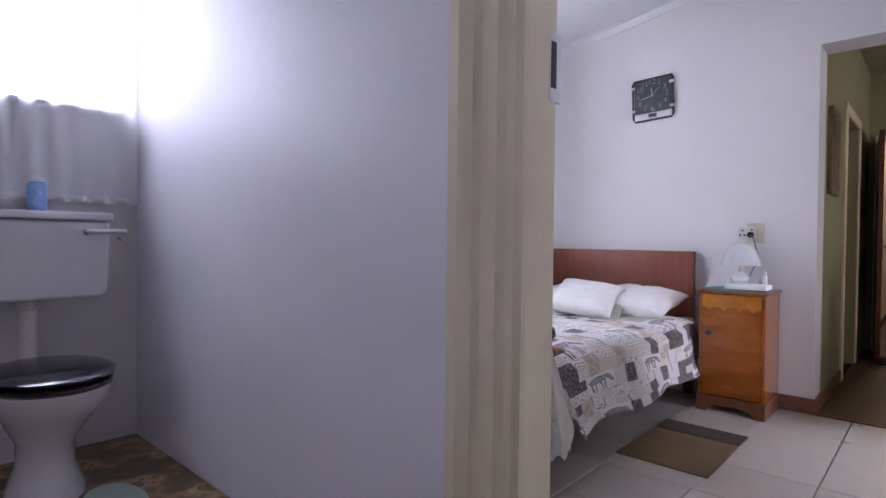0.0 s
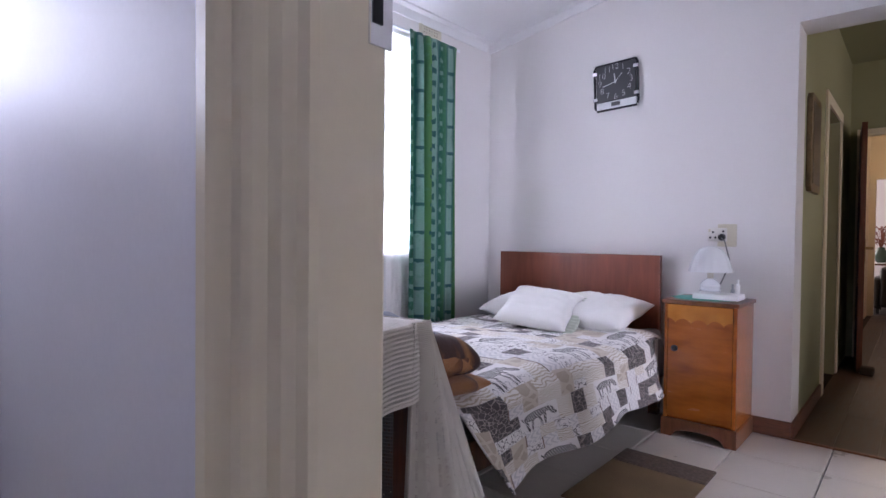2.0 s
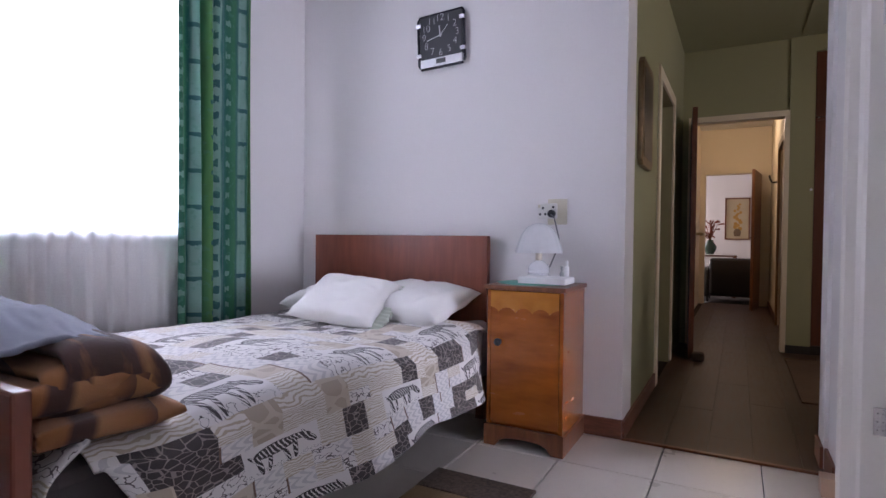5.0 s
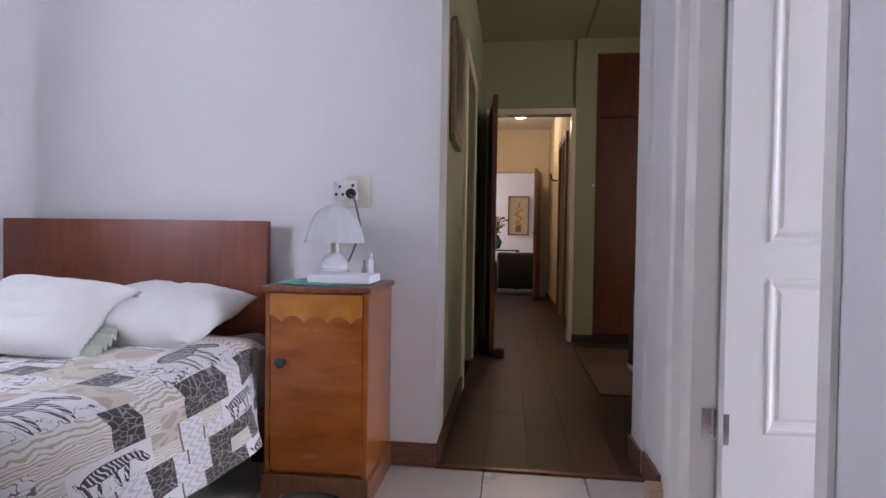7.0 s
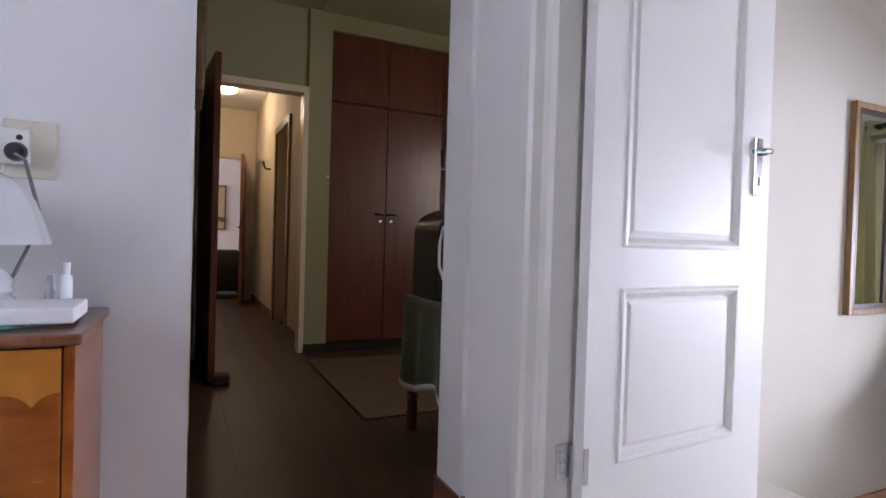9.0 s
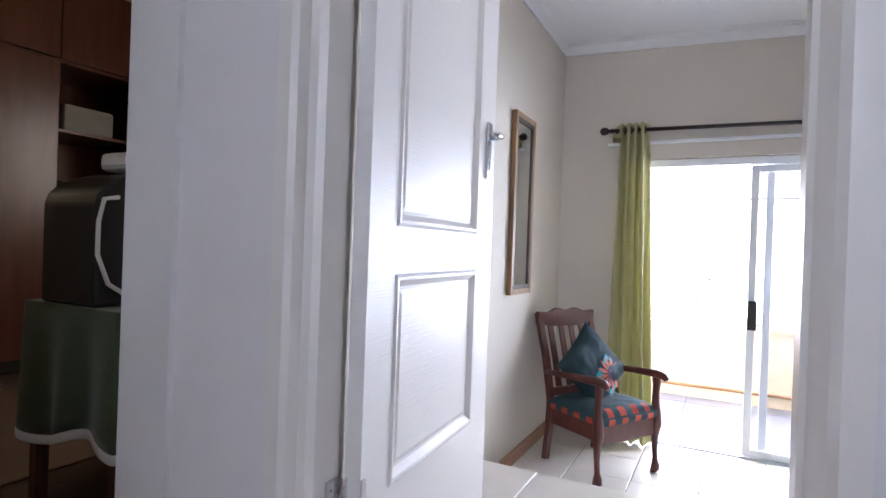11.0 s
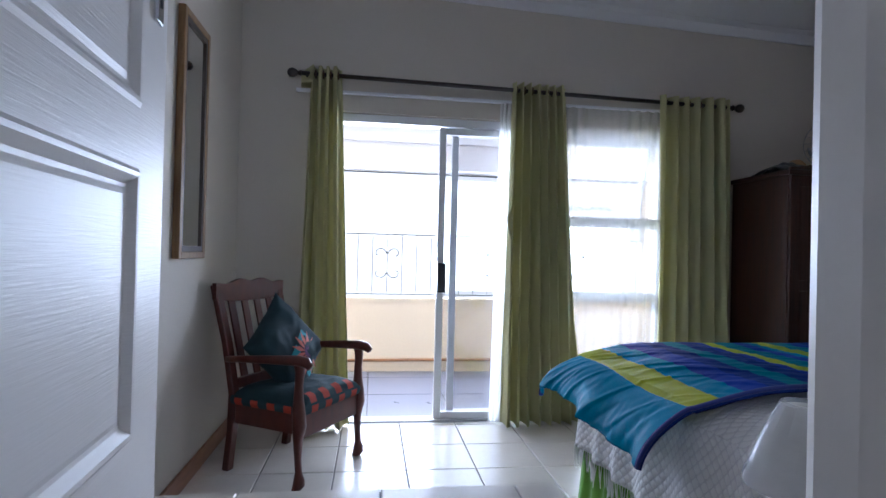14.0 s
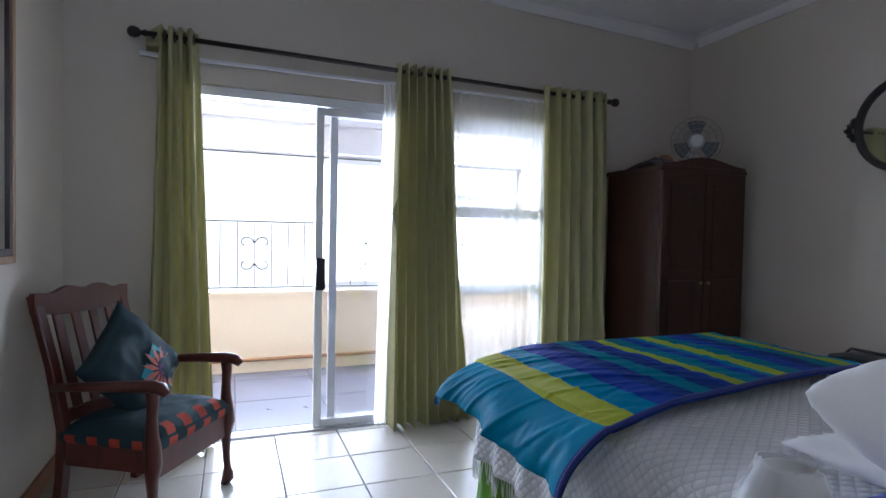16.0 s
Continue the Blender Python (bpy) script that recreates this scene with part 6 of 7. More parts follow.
def oval_slab(rx, ry, z0, z1, hole=None, cx=-2.01, bump=0.0):
    prof = [(0.0, z0), (0.94, z0), (1.0, z0 + 0.3 * (z1 - z0)), (1.0, z0 + 0.6 * (z1 - z0)), (0.93, z1), (0.6, z1 + bump), (0.0, z1 + bump * 1.3)]
    return lathe([(r, z) for r, z in prof], 40, (cx, 0.36, 0), (rx, ry))


part("seat", oval_slab(0.235, 0.185, TZ0 + 0.390, TZ0 + 0.412), BLACKGLOSS, wc, "black seat ring", 50)
part("lid", oval_slab(0.24, 0.19, TZ0 + 0.414, TZ0 + 0.438, bump=0.012), BLACKGLOSS, wc, "black lid, closed", 50)
ct = thing("cistern", "white plastic low-level toilet cistern on the wall", "cistern", (-2.34, 0.34, 0.85))
part("tank", extrude([(0.06, 0.84), (0.09, 0.815), (0.585, 0.815), (0.605, 0.84), (0.612, 1.118), (0.055, 1.118)], -2.438, -2.245, "x", 0.012), PORCELAIN, ct)
part("lid", boxes((-2.439, -2.232, 0.045, 0.622, 1.119, 1.150), bevel=0.009), PORCELAIN, ct)
part("lever", tube([(-2.245, 0.53, 1.075), (-2.215, 0.53, 1.075), (-2.205, 0.555, 1.075), (-2.20, 0.61, 1.078), (-2.20, 0.655, 1.077)], 0.010, 8, taper=[1.4, 1, 1, 0.8, 1]), PORCELAIN, ct, "white lever", 180)
part("flush_pipe", tube([(-2.33, 0.36, 0.815), (-2.33, 0.36, 0.60), (-2.30, 0.36, 0.53), (-2.24, 0.36, 0.50)], 0.028, 14), mat("ivory_pipe", (0.68, 0.65, 0.58), 0.35), ct, smooth=180)
part("pipe_nut", lathe([(0.038, 0.775), (0.042, 0.78), (0.042, 0.80), (0.038, 0.812)], 16, (-2.33, 0.36, 0)), MATS["ivory_pipe"], ct, smooth=30)
can = thing("spray_can", "blue and white air freshener can on the cistern", "spray can", (-2.33, 0.385, 1.151))
part("body", lathe([(0.0, 0.0), (0.031, 0.0), (0.032, 0.004), (0.032, 0.10), (0.026, 0.112)], 24, (-2.33, 0.385, 1.151)), mat("blue_print", (0.20, 0.34, 0.60), 0.3, vary=0.5, scale=40), can, smooth=40)
part("cap", lathe([(0.024, 0.113), (0.024, 0.125), (0.012, 0.130), (0.010, 0.145), (0.0, 0.146)], 16, (-2.33, 0.385, 1.151)), WHITEPVC, can, smooth=40)
solid("net_curtain", gathered(-0.35, 0.765, -0.35, 0.765, -2.405, 1.20, 2.36, 14, 0.014, 21, 2.2, nu=200, thick=0), LACENET, "white net curtain with a scalloped hem over the bathroom window", "curtain", 180)
solid("curtain_hem", draped(lambda u, v: (-2.402 + 0.014 * math.sin(u * 14 * 6.28), -0.35 + 1.115 * u, 1.225 - 0.03 * v * (0.5 + 0.5 * abs(math.sin(u * 30)))), 160, 2, 1.1, 0.03, 0.002), WHITECLOTH, "white scalloped hem of the bathroom net curtain", "curtain", 180)
solid("toilet_roll_holder", tube([(-2.44, 0.70, 1.05), (-2.39, 0.70, 1.05), (-2.38, 0.72, 1.02), (-2.38, 0.74, 1.00)], 0.006, 8), PORCELAIN, "thin white hook on the bathroom wall", "hook", 180)
# printed vinyl
_m = MATS["brown_mottled_vinyl"]
_nn = Net(_m)
_pp = _m.node_tree.nodes["Principled BSDF"]
_ps = _m.node_tree.nodes.new("ShaderNodeNewGeometry").outputs["Position"]
_m.node_tree.links.new(_nn.mix(_nn.mul(_nn.noise(_ps, 40, 2), 0.4), _nn.ramp(_nn.noise(_ps, 9, 2), [(0.0, (0.06, 0.03, 0.015)), (0.42, (0.09, 0.05, 0.025)), (0.50, (0.20, 0.12, 0.055)), (0.58, (0.36, 0.25, 0.13)), (0.66, (0.13, 0.07, 0.03))], True), (0.16, 0.10, 0.05)), _pp.inputs["Base Color"])
solid("bath_mat", lathe([(0.0, 0), (0.14, 0), (0.15, 0.004), (0.14, 0.008), (0.0, 0.008)], 30, (-1.80, 0.50, 0.171), (1, 0.6)), mat("pale_green_mat", (0.36, 0.44, 0.38), 0.9), "small pale green mat before the toilet", "mat")

# ---- bedroom two ----
mir = thing("wall_mirror", "tall narrow wall mirror in a dark-edged wooden frame", "mirror", (2.80, 4.02, 1.17))
MX0, MX1, MZ0, MZ1, MY = 2.625, 2.980, 0.638, 1.708, 4.008
OAK = wood("golden_oak", (0.20, 0.105, 0.04), (0.36, 0.21, 0.09), 0.4, (9, 9, 1))
for nm, b in (("stile", (MX0, MX0 + 0.03, MY, 4.039, MZ0, MZ1)), ("stile", (MX1 - 0.03, MX1, MY, 4.039, MZ0, MZ1)), ("rail", (MX0 + 0.0305, MX1 - 0.0305, MY, 4.039, MZ0, MZ0 + 0.03)), ("rail", (MX0 + 0.0305, MX1 - 0.0305, MY, 4.039, MZ1 - 0.03, MZ1))):
    part(nm, boxes(b, bevel=0.003), OAK, mir)
for b in ((MX0 + 0.0305, MX0 + 0.05, MZ0 + 0.0305, MZ1 - 0.0305), (MX1 - 0.05, MX1 - 0.0305, MZ0 + 0.0305, MZ1 - 0.0305), (MX0 + 0.0505, MX1 - 0.0505, MZ0 + 0.0305, MZ0 + 0.055), (MX0 + 0.0505, MX1 - 0.0505, MZ1 - 0.055, MZ1 - 0.0305)):
    part("inner_edge", boxes((b[0], b[1], MY + 0.004, 4.03, b[2], b[3])), mat("dark_inner_edge", (0.05, 0.028, 0.018), 0.4) if "dark_inner_edge" not in MATS else MATS["dark_inner_edge"], mir)
part("glass", boxes((MX0 + 0.0505, MX1 - 0.0505, MY + 0.012, 4.03, MZ0 + 0.0555, MZ1 - 0.0555)), MIRROR, mir)

# armchair of red-brown wood
CUSHION, _n, _p = cloth("teal_red_check_cotton", weave=0.3, sheen=0.0)
_uv, _u, _v = _n.uv()
_chk = _n.mul(_n.gt(_n.fract(_n.mul(_u, 1 / 0.105)), 0.55), _n.f("MAXIMUM", _n.lt(_v, 0.046), _n.gt(_v, 0.425)))
set_colour(CUSHION, _p, _n.mix(_chk, _n.mix(_n.noise(_uv, 14, 3), (0.008, 0.028, 0.038), (0.015, 0.055, 0.065)), (0.42, 0.05, 0.025)))
TEAL = plain_cloth("dark_teal_cotton", (0.008, 0.034, 0.044), 0.6, sheen=0.0)
CORAL, PURPLE, AQUA = plain_cloth("coral_print", (0.52, 0.13, 0.09)), plain_cloth("purple_print", (0.13, 0.03, 0.12)), plain_cloth("aqua_print", (0.02, 0.30, 0.36))


def shaped_leg(m, h, w=0.064):
    """A turned-out front leg: knee, narrow ankle and a rounded foot."""
    prof = [(0.0, 0.62, 0.0), (0.02, 0.78, 0.012), (0.05, 0.70, 0.014), (0.08, 0.46, 0.010), (0.14, 0.46, 0.004), (0.22, 0.62, 0.002), (0.29, 0.92, 0.008), (0.35, 0.86, 0.004), (0.41, 0.66, 0.0), (0.47, 0.56, 0.0), (0.53, 0.62, 0.004), (h, 0.72, 0.0)]
    bm = bmesh.new()
    rings = []
    for z, k, off in prof:
        a = w * k / 2
        ring = []
        for i in range(12):
            t = 2 * math.pi * i / 12
            c, s = math.cos(t), math.sin(t)
            r = a / max(abs(c), abs(s)) ** 0.7
            ring.append(bm.verts.new((r * c, r * s - off, z)))
        rings.append(ring)
    for a, b in zip(rings, rings[1:]):
        for i in range(12):
            bm.faces.new((a[i], a[(i + 1) % 12], b[(i + 1) % 12], b[i]))
    bm.faces.new(rings[0][::-1])
    bm.faces.new(rings[-1])
    bmesh.ops.recalc_face_normals(bm, faces=bm.faces)
    bm.transform(m)
    return bm


def armchair():
    M = pose(3.09, 3.58, FLOOR2, 0, 0, -31.4)
    c = thing("armchair", "red-brown carved wooden armchair with slatted back", "chair", (3.09, 3.58, FLOOR2), turn=-31.4)

    def put(name, bm, material, label="", smooth=None, parent=None):
        bm.transform(M)
        return part(name, bm, material, parent or c, label, smooth)
    hw, yf, yb = 0.245, -0.215, 0.20
    for s in (-1, 1):
        put("front_leg", shaped_leg(pose(s * hw, yf, 0), 0.565), CHAIRWOOD, smooth=60)
        # back post: upright below, raked above
        pts = [(s * (hw - 0.03), yb + 0.03, 0.0), (s * (hw - 0.03), yb + 0.005, 0.20), (s * (hw - 0.03), yb, 0.38), (s * (hw - 0.028), yb + 0.05, 0.62), (s * (hw - 0.025), yb + 0.135, 0.90)]
        bm = bmesh.new()
        rr = []
        for x, y, z in pts:
            rr.append([bm.verts.new((x + a * 0.021, y + b * 0.019, z)) for a, b in ((-1, -1), (1, -1), (1, 1), (-1, 1))])
        for a, b in zip(rr, rr[1:]):
            for i in range(4):
                bm.faces.new((a[i], a[(i + 1) % 4], b[(i + 1) % 4], b[i]))
        bm.faces.new(rr[0][::-1])
        bm.faces.new(rr[-1])
        bmesh.ops.recalc_face_normals(bm, faces=bm.faces)
        bmesh.ops.bevel(bm, geom=[e for e in bm.edges], offset=0.004, segments=1, affect="EDGES")
        put("back_post", bm, CHAIRWOOD)
        # arm with a scrolled front end
        ap = [(s * (hw - 0.015), yb + 0.035, 0.545), (s * (hw + 0.005), 0.10, 0.562), (s * (hw + 0.012), -0.05, 0.575), (s * (hw + 0.008), yf, 0.586), (s * (hw + 0.006), yf - 0.045, 0.580), (s * (hw + 0.006), yf - 0.068, 0.560)]
        bm = tube(ap, 0.021, 10, taper=[0.8, 0.85, 1.0, 1.2, 1.15, 0.75])
        put("armrest", bm, CHAIRWOOD, smooth=180)
        put("side_rail", boxes((s * (hw - 0.045), s * (hw - 0.015), yf + 0.024, yb - 0.022, 0.24, 0.335), bevel=0.005), CHAIRWOOD)
    put("front_rail", boxes((-hw + 0.026, hw - 0.026, yf - 0.014, yf + 0.016, 0.225, 0.335), bevel=0.006), CHAIRWOOD)
    put("rear_rail", boxes((-hw + 0.053, hw - 0.053, yb - 0.015, yb + 0.012, 0.25, 0.32), bevel=0.004), CHAIRWOOD)
    put("seat_board", boxes((-hw + 0.05, hw - 0.05, yf + 0.018, yb - 0.017, 0.318, 0.33)), CHAIRWOOD)
    # crest rail with a waved, carved top
    crest = [(-hw + 0.0, 0.83)] + [(-hw + 0.0 + (2 * hw) * i / 24, 0.905 + 0.022 * math.sin(math.pi * i / 24) + 0.008 * math.cos(i / 24 * 6 * math.pi)) for i in range(25)] + [(hw, 0.83), (0.10, 0.815), (-0.10, 0.815)]
    bm = extrude(crest[::-1], -0.014, 0.014, "y", 0.003)
    bm.transform(pose(0, yb + 0.118, 0.0, 0, 0, 0))
    put("crest_rail", bm, CHAIRWOOD)
    bm = boxes((-hw + 0.045, hw - 0.045, yb - 0.012, yb + 0.018, 0.40, 0.45), bevel=0.004)
    put("lower_back_rail", bm, CHAIRWOOD)
    for i in range(4):
        x = -0.135 + 0.09 * i
        bm = boxes((x - 0.022, x + 0.022, -0.006, 0.006, 0.0, 0.40), bevel=0.003)
        bm.transform(pose(0, yb + 0.012, 0.45, -15.5, 0, 0))
        put("back_slat", bm, CHAIRWOOD)

    def pad(u, v):
        a, b = u * 2 - 1, v * 2 - 1
        puff = (max(0, 1 - a ** 6) * max(0, 1 - b ** 6)) ** 0.5
        return (a * (hw - 0.01), -0.01 + b * 0.215 - 0.012, 0.372 + 0.055 * puff + 0.008 * noise.noise((a * 4, b * 4, 3)))
    seat = put("seat_pad", draped(pad, 34, 30, 0.48, 0.42, 0.0), CUSHION, "dark teal seat pad with red checks", 180)

    def band(u, v):
        # the boxed edge of the pad, checked in red
        per = u * 4
        i = min(3, int(per))
        t = per - i
        w, d = hw - 0.01, 0.215
        cs = [(-w, -d), (w, -d), (w, d), (-w, d), (-w, -d)]
        x, y = cs[i][0] + (cs[i + 1][0] - cs[i][0]) * t, cs[i][1] + (cs[i + 1][1] - cs[i][1]) * t
        k = 1 + 0.03 * math.sin(v * math.pi)
        return (x * k, -0.022 + y * k, 0.334 + 0.045 * v)
    put("pad_edge", draped(band, 80, 4, 1.86, 0.06, 0), CUSHION, "checked red and teal edge", 180, seat)
    return M


CM = armchair()
sc = thing("cushion", "dark teal scatter cushion with a coral flower, set on its point", "cushion", (3.1, 3.6, 0.1))
bm = pillow_mesh(0.42, 0.42, 0.13, 14)
SM = CM @ pose(0.02, 0.085, 0.585, 68, 0, 0) @ pose(0, 0, 0, 0, 0, 38)
bm.transform(SM)
part("cover", bm, TEAL, sc, smooth=180)


def petal_flower(cx, cy, r0, r1, n, z, turn=0):
    bm = bmesh.new()
    for i in range(n):
        a = 2 * math.pi * i / n + turn
        w = 0.75 * math.pi / n
        pts = [(r0, a - w * 0.5), ((r0 + r1) / 2, a - w), (r1, a), ((r0 + r1) / 2, a + w), (r0, a + w * 0.5)]
        bm.faces.new([bm.verts.new((cx + r * math.cos(t), cy + r * math.sin(t), z - 1.0 * ((cx + r * math.cos(t)) ** 2 + (cy + r * math.sin(t)) ** 2))) for r, t in pts])
    return bm


for nm, b, mt in (("leaf_print", petal_flower(0.012, -0.088, 0.06, 0.125, 4, 0.078, 0.9), AQUA), ("petal_print", petal_flower(0.012, -0.088, 0.015, 0.118, 12, 0.081), CORAL), ("centre_print", petal_flower(0.012, -0.088, 0.0, 0.042, 14, 0.084), PURPLE)):
    b.transform(SM)
    part(nm, b, mt, sc)

# curtain rod, rings and lime curtains
RX, RZ0, RZ1 = 3.625, 1.765, 1.715
RODWOOD = mat("dark_turned_wood", (0.022, 0.013, 0.012), 0.35)


def rod_z(y):
    return RZ1 + (RZ0 - RZ1) * (y - 0.80) / (3.72 - 0.80)


rod = thing("curtain_rod", "dark wooden curtain rod with ball finials", "curtain rod", (RX, 2.2, 1.74))
part("pole", tube([(RX, 3.66, rod_z(3.66)), (RX, 0.83, rod_z(0.83))], 0.0135, 12), RODWOOD, rod, smooth=180)
for y, s in ((3.66, 1), (0.83, -1)):
    bm = lathe([(0.012, 0.0), (0.019, 0.006), (0.012, 0.018), (0.010, 0.024), (0.022, 0.036), (0.029, 0.055), (0.026, 0.074), (0.012, 0.086), (0.0, 0.088)], 18)
    bm.transform(pose(RX, y, rod_z(y), -90 * s, 0, 0))
    part("finial", bm, RODWOOD, rod, smooth=60)
for y in (3.63, 2.08, 0.86):
    part("bracket", tube([(3.719, y, rod_z(y)), (RX, y, rod_z(y) - 0.016)], 0.007, 8), RODWOOD, rod, smooth=180)
solid("curtain_track", boxes((3.672, 3.70, 0.95, 3.70, 1.668, 1.688), bevel=0.003), WHITEPVC, "white curtain track below the rod", "curtain track")


def eyelet_curtain(y0, y1, yb0, yb1, folds, seed, rings, label):
    c = thing("curtain", label, "curtain", (RX, (y0 + y1) / 2, FLOOR2), "lime curtains")
    top = rod_z((y0 + y1) / 2) + 0.045
    part("cloth", gathered(y0, y1, yb0, yb1, RX, FLOOR2 + 0.012, top, folds, 0.062, seed, (y1 - y0) * 2.5, nu=folds * 24, nv=30, uneven=0.2, thick=0.003), LIME, c, smooth=180)
    for i in range(rings):
        y = y0 + (y1 - y0) * (i + 0.5) / rings
        bm = tube([(RX + 0.024 * math.cos(a), y, rod_z(y) + 0.024 * math.sin(a)) for a in np.linspace(0, 2 * math.pi, 17)[:-1]], 0.005, 6, True)
        part("eyelet", bm, mat("bronze_eyelet", (0.16, 0.11, 0.07), 0.3, 1.0) if "bronze_eyelet" not in MATS else MATS["bronze_eyelet"], c, smooth=180)


eyelet_curtain(3.42, 3.60, 3.32, 3.66, 4, 4, 4, "lime green linen eyelet curtain drawn beside the sliding door")
eyelet_curtain(1.99, 2.345, 1.86, 2.37, 7, 9, 7, "lime green linen eyelet curtain between sliding door and window")
eyelet_curtain(0.86, 1.35, 0.80, 1.345, 6, 15, 6, "lime green linen eyelet curtain beside the bedroom window")
solid("net_curtain", gathered(1.30, 1.99, 1.30, 2.02, 3.675, FLOOR2 + 0.02, 1.67, 11, 0.012, 31, 1.6, nu=160, thick=0), sheer("cream_voile", (0.90, 0.89, 0.85), 0.68), "sheer cream voile curtain before the bedroom window", "curtain", 180)
solid("net_curtain", gathered(2.30, 2.41, 2.32, 2.44, 3.68, FLOOR2 + 0.02, 1.67, 4, 0.014, 33, 0.4, nu=60, thick=0), MATS["white_voile"], "sheer white voile gathered at the sliding door", "curtain", 180)

# sliding door
sd = tagged(new("door_7"), "white aluminium sliding glass door, half open", "sliding door", kind="structure")
SX = 3.80
part("outer_frame", boxes((SX - 0.05, SX + 0.05, 3.50, 3.56, -0.41, 1.565), (SX - 0.05, SX + 0.05, 2.14, 2.19, -0.41, 1.565), (SX - 0.05, SX + 0.05, 2.19, 3.50, 1.515, 1.565), (SX - 0.05, SX + 0.05, 2.19, 3.50, -0.435, -0.395)), WHITEPVC, sd)


def glazed(name, x, y0, y1, z0, z1, parent, t=0.045):
    f = part(name, boxes((x - 0.018, x + 0.018, y0, y0 + t, z0, z1), (x - 0.018, x + 0.018, y1 - t, y1, z0, z1), (x - 0.018, x + 0.018, y0 + t, y1 - t, z0, z0 + t), (x - 0.018, x + 0.018, y0 + t, y1 - t, z1 - t, z1), bevel=0.003), WHITEPVC, parent)
    g = part("pane", boxes((x - 0.003, x + 0.003, y0 + t, y1 - t, z0 + t, z1 - t)), GLASS, f)
    g.visible_shadow = False
    return f


fx = glazed("fixed_panel", SX + 0.025, 2.19, 2.70, -0.39, 1.51, sd)
sl = glazed("sliding_panel", SX - 0.02, 2.20, 2.79, -0.39, 1.51, sd)
part("latch", boxes((SX - 0.085, SX - 0.0385, 2.735, 2.79, 0.435, 0.625), bevel=0.006), BLACK, sl, "black latch handle")

# bedroom window with an open top light
bw = tagged(new("window_3"), "white aluminium bedroom window with an open top pane", "window", kind="structure")
part("frame", boxes((3.79, 3.85, 1.22, 1.26, -0.20, 1.54), (3.79, 3.85, 1.93, 1.98, -0.20, 1.54), (3.79, 3.85, 1.26, 1.93, 1.49, 1.54), (3.79, 3.85, 1.26, 1.93, -0.20, -0.16)), WHITEPVC, bw)
for z in (0.925, 0.415):
    part("transom", boxes((3.792, 3.848, 1.2605, 1.9295, z - 0.035, z + 0.035)), WHITEPVC, bw)
bm = boxes((-0.015, 0.015, 1.27, 1.30, -0.50, 0), (-0.015, 0.015, 1.89, 1.92, -0.50, 0), (-0.015, 0.015, 1.30, 1.89, -0.03, 0), (-0.015, 0.015, 1.30, 1.89, -0.50, -0.47))
bm.transform(pose(3.84, 0, 1.485, 0, -24, 0))
tp = part("top_light", bm, WHITEPVC, bw, "open top pane frame")
for z0, z1 in ((-0.16, 0.38), (0.45, 0.89)):
    part("pane", boxes((3.818, 3.824, 1.26, 1.93, z0, z1)), GLASS, bw).visible_shadow = False
part("stay", tube([(3.80, 1.60, 0.97), (3.90, 1.60, 1.03)], 0.006, 6), CHROME, bw)
part("sill", boxes((3.70, 3.79, 1.22, 1.98, -0.225, -0.203)), WHITEPVC, bw)

# double bed
b2 = thing("double_bed", "double bed base and mattress with a green valance", "bed", (1.65, 1.6, FLOOR2))
BX0, BX1, BY0, BY1, BZ = 0.76, 2.56, 0.93, 2.27, 0.255
part("mattress", boxes((BX0, BX1, BY0, BY1, -0.02, BZ - 0.03), bevel=0.06), WHITECLOTH, b2, smooth=60)
part("base", boxes((BX0, BX1 - 0.01, BY0 + 0.01, BY1 - 0.01, -0.30, -0.025), bevel=0.01), plain_cloth("grey_base_cloth", (0.35, 0.34, 0.33)), b2)
for x in (BX0 + 0.1, BX1 - 0.12):
    for y in (BY0 + 0.12, BY1 - 0.12):
        part("leg", lathe([(0.03, 0), (0.03, 0.10)], 12, (x, y, FLOOR2)), BLACK, b2)


def around(off, z0, z1, wave, folds, nu=220, nv=8, su=4.0):
    """A cloth that hangs down the north side and the foot of the bed, rounded at the corner."""
    r = 0.10
    straight1, arc, straight2 = BX1 - r - BX0, math.pi / 2 * (r + off), BY1 - r - BY0
    total = straight1 + arc + straight2

    def fn(u, v):
        s = u * total
        w = wave * math.sin(u * folds * 2 * math.pi + 1.5 * math.sin(u * 13)) * (0.25 + v)
        o = off + w + 0.03 * v
        if s < straight1:
            x, y = BX0 + s, BY1 + o
        elif s < straight1 + arc:
            a = (s - straight1) / arc * math.pi / 2
            x, y = BX1 - r + (r + o) * math.sin(a), BY1 - r + (r + o) * math.cos(a)
        else:
            x, y = BX1 + o, BY1 - r - (s - straight1 - arc)
        return (x, y, z1 + (z0 - z1) * v)
    return fn, total


fn, tot = around(0.008, FLOOR2 + 0.015, -0.02, 0.010, 26)
part("valance", draped(fn, 300, 6, tot, 0.4, 0.003), plain_cloth("bright_green_cotton", (0.13, 0.33, 0.02), 0.2), b2, "bright green pleated valance", 180)

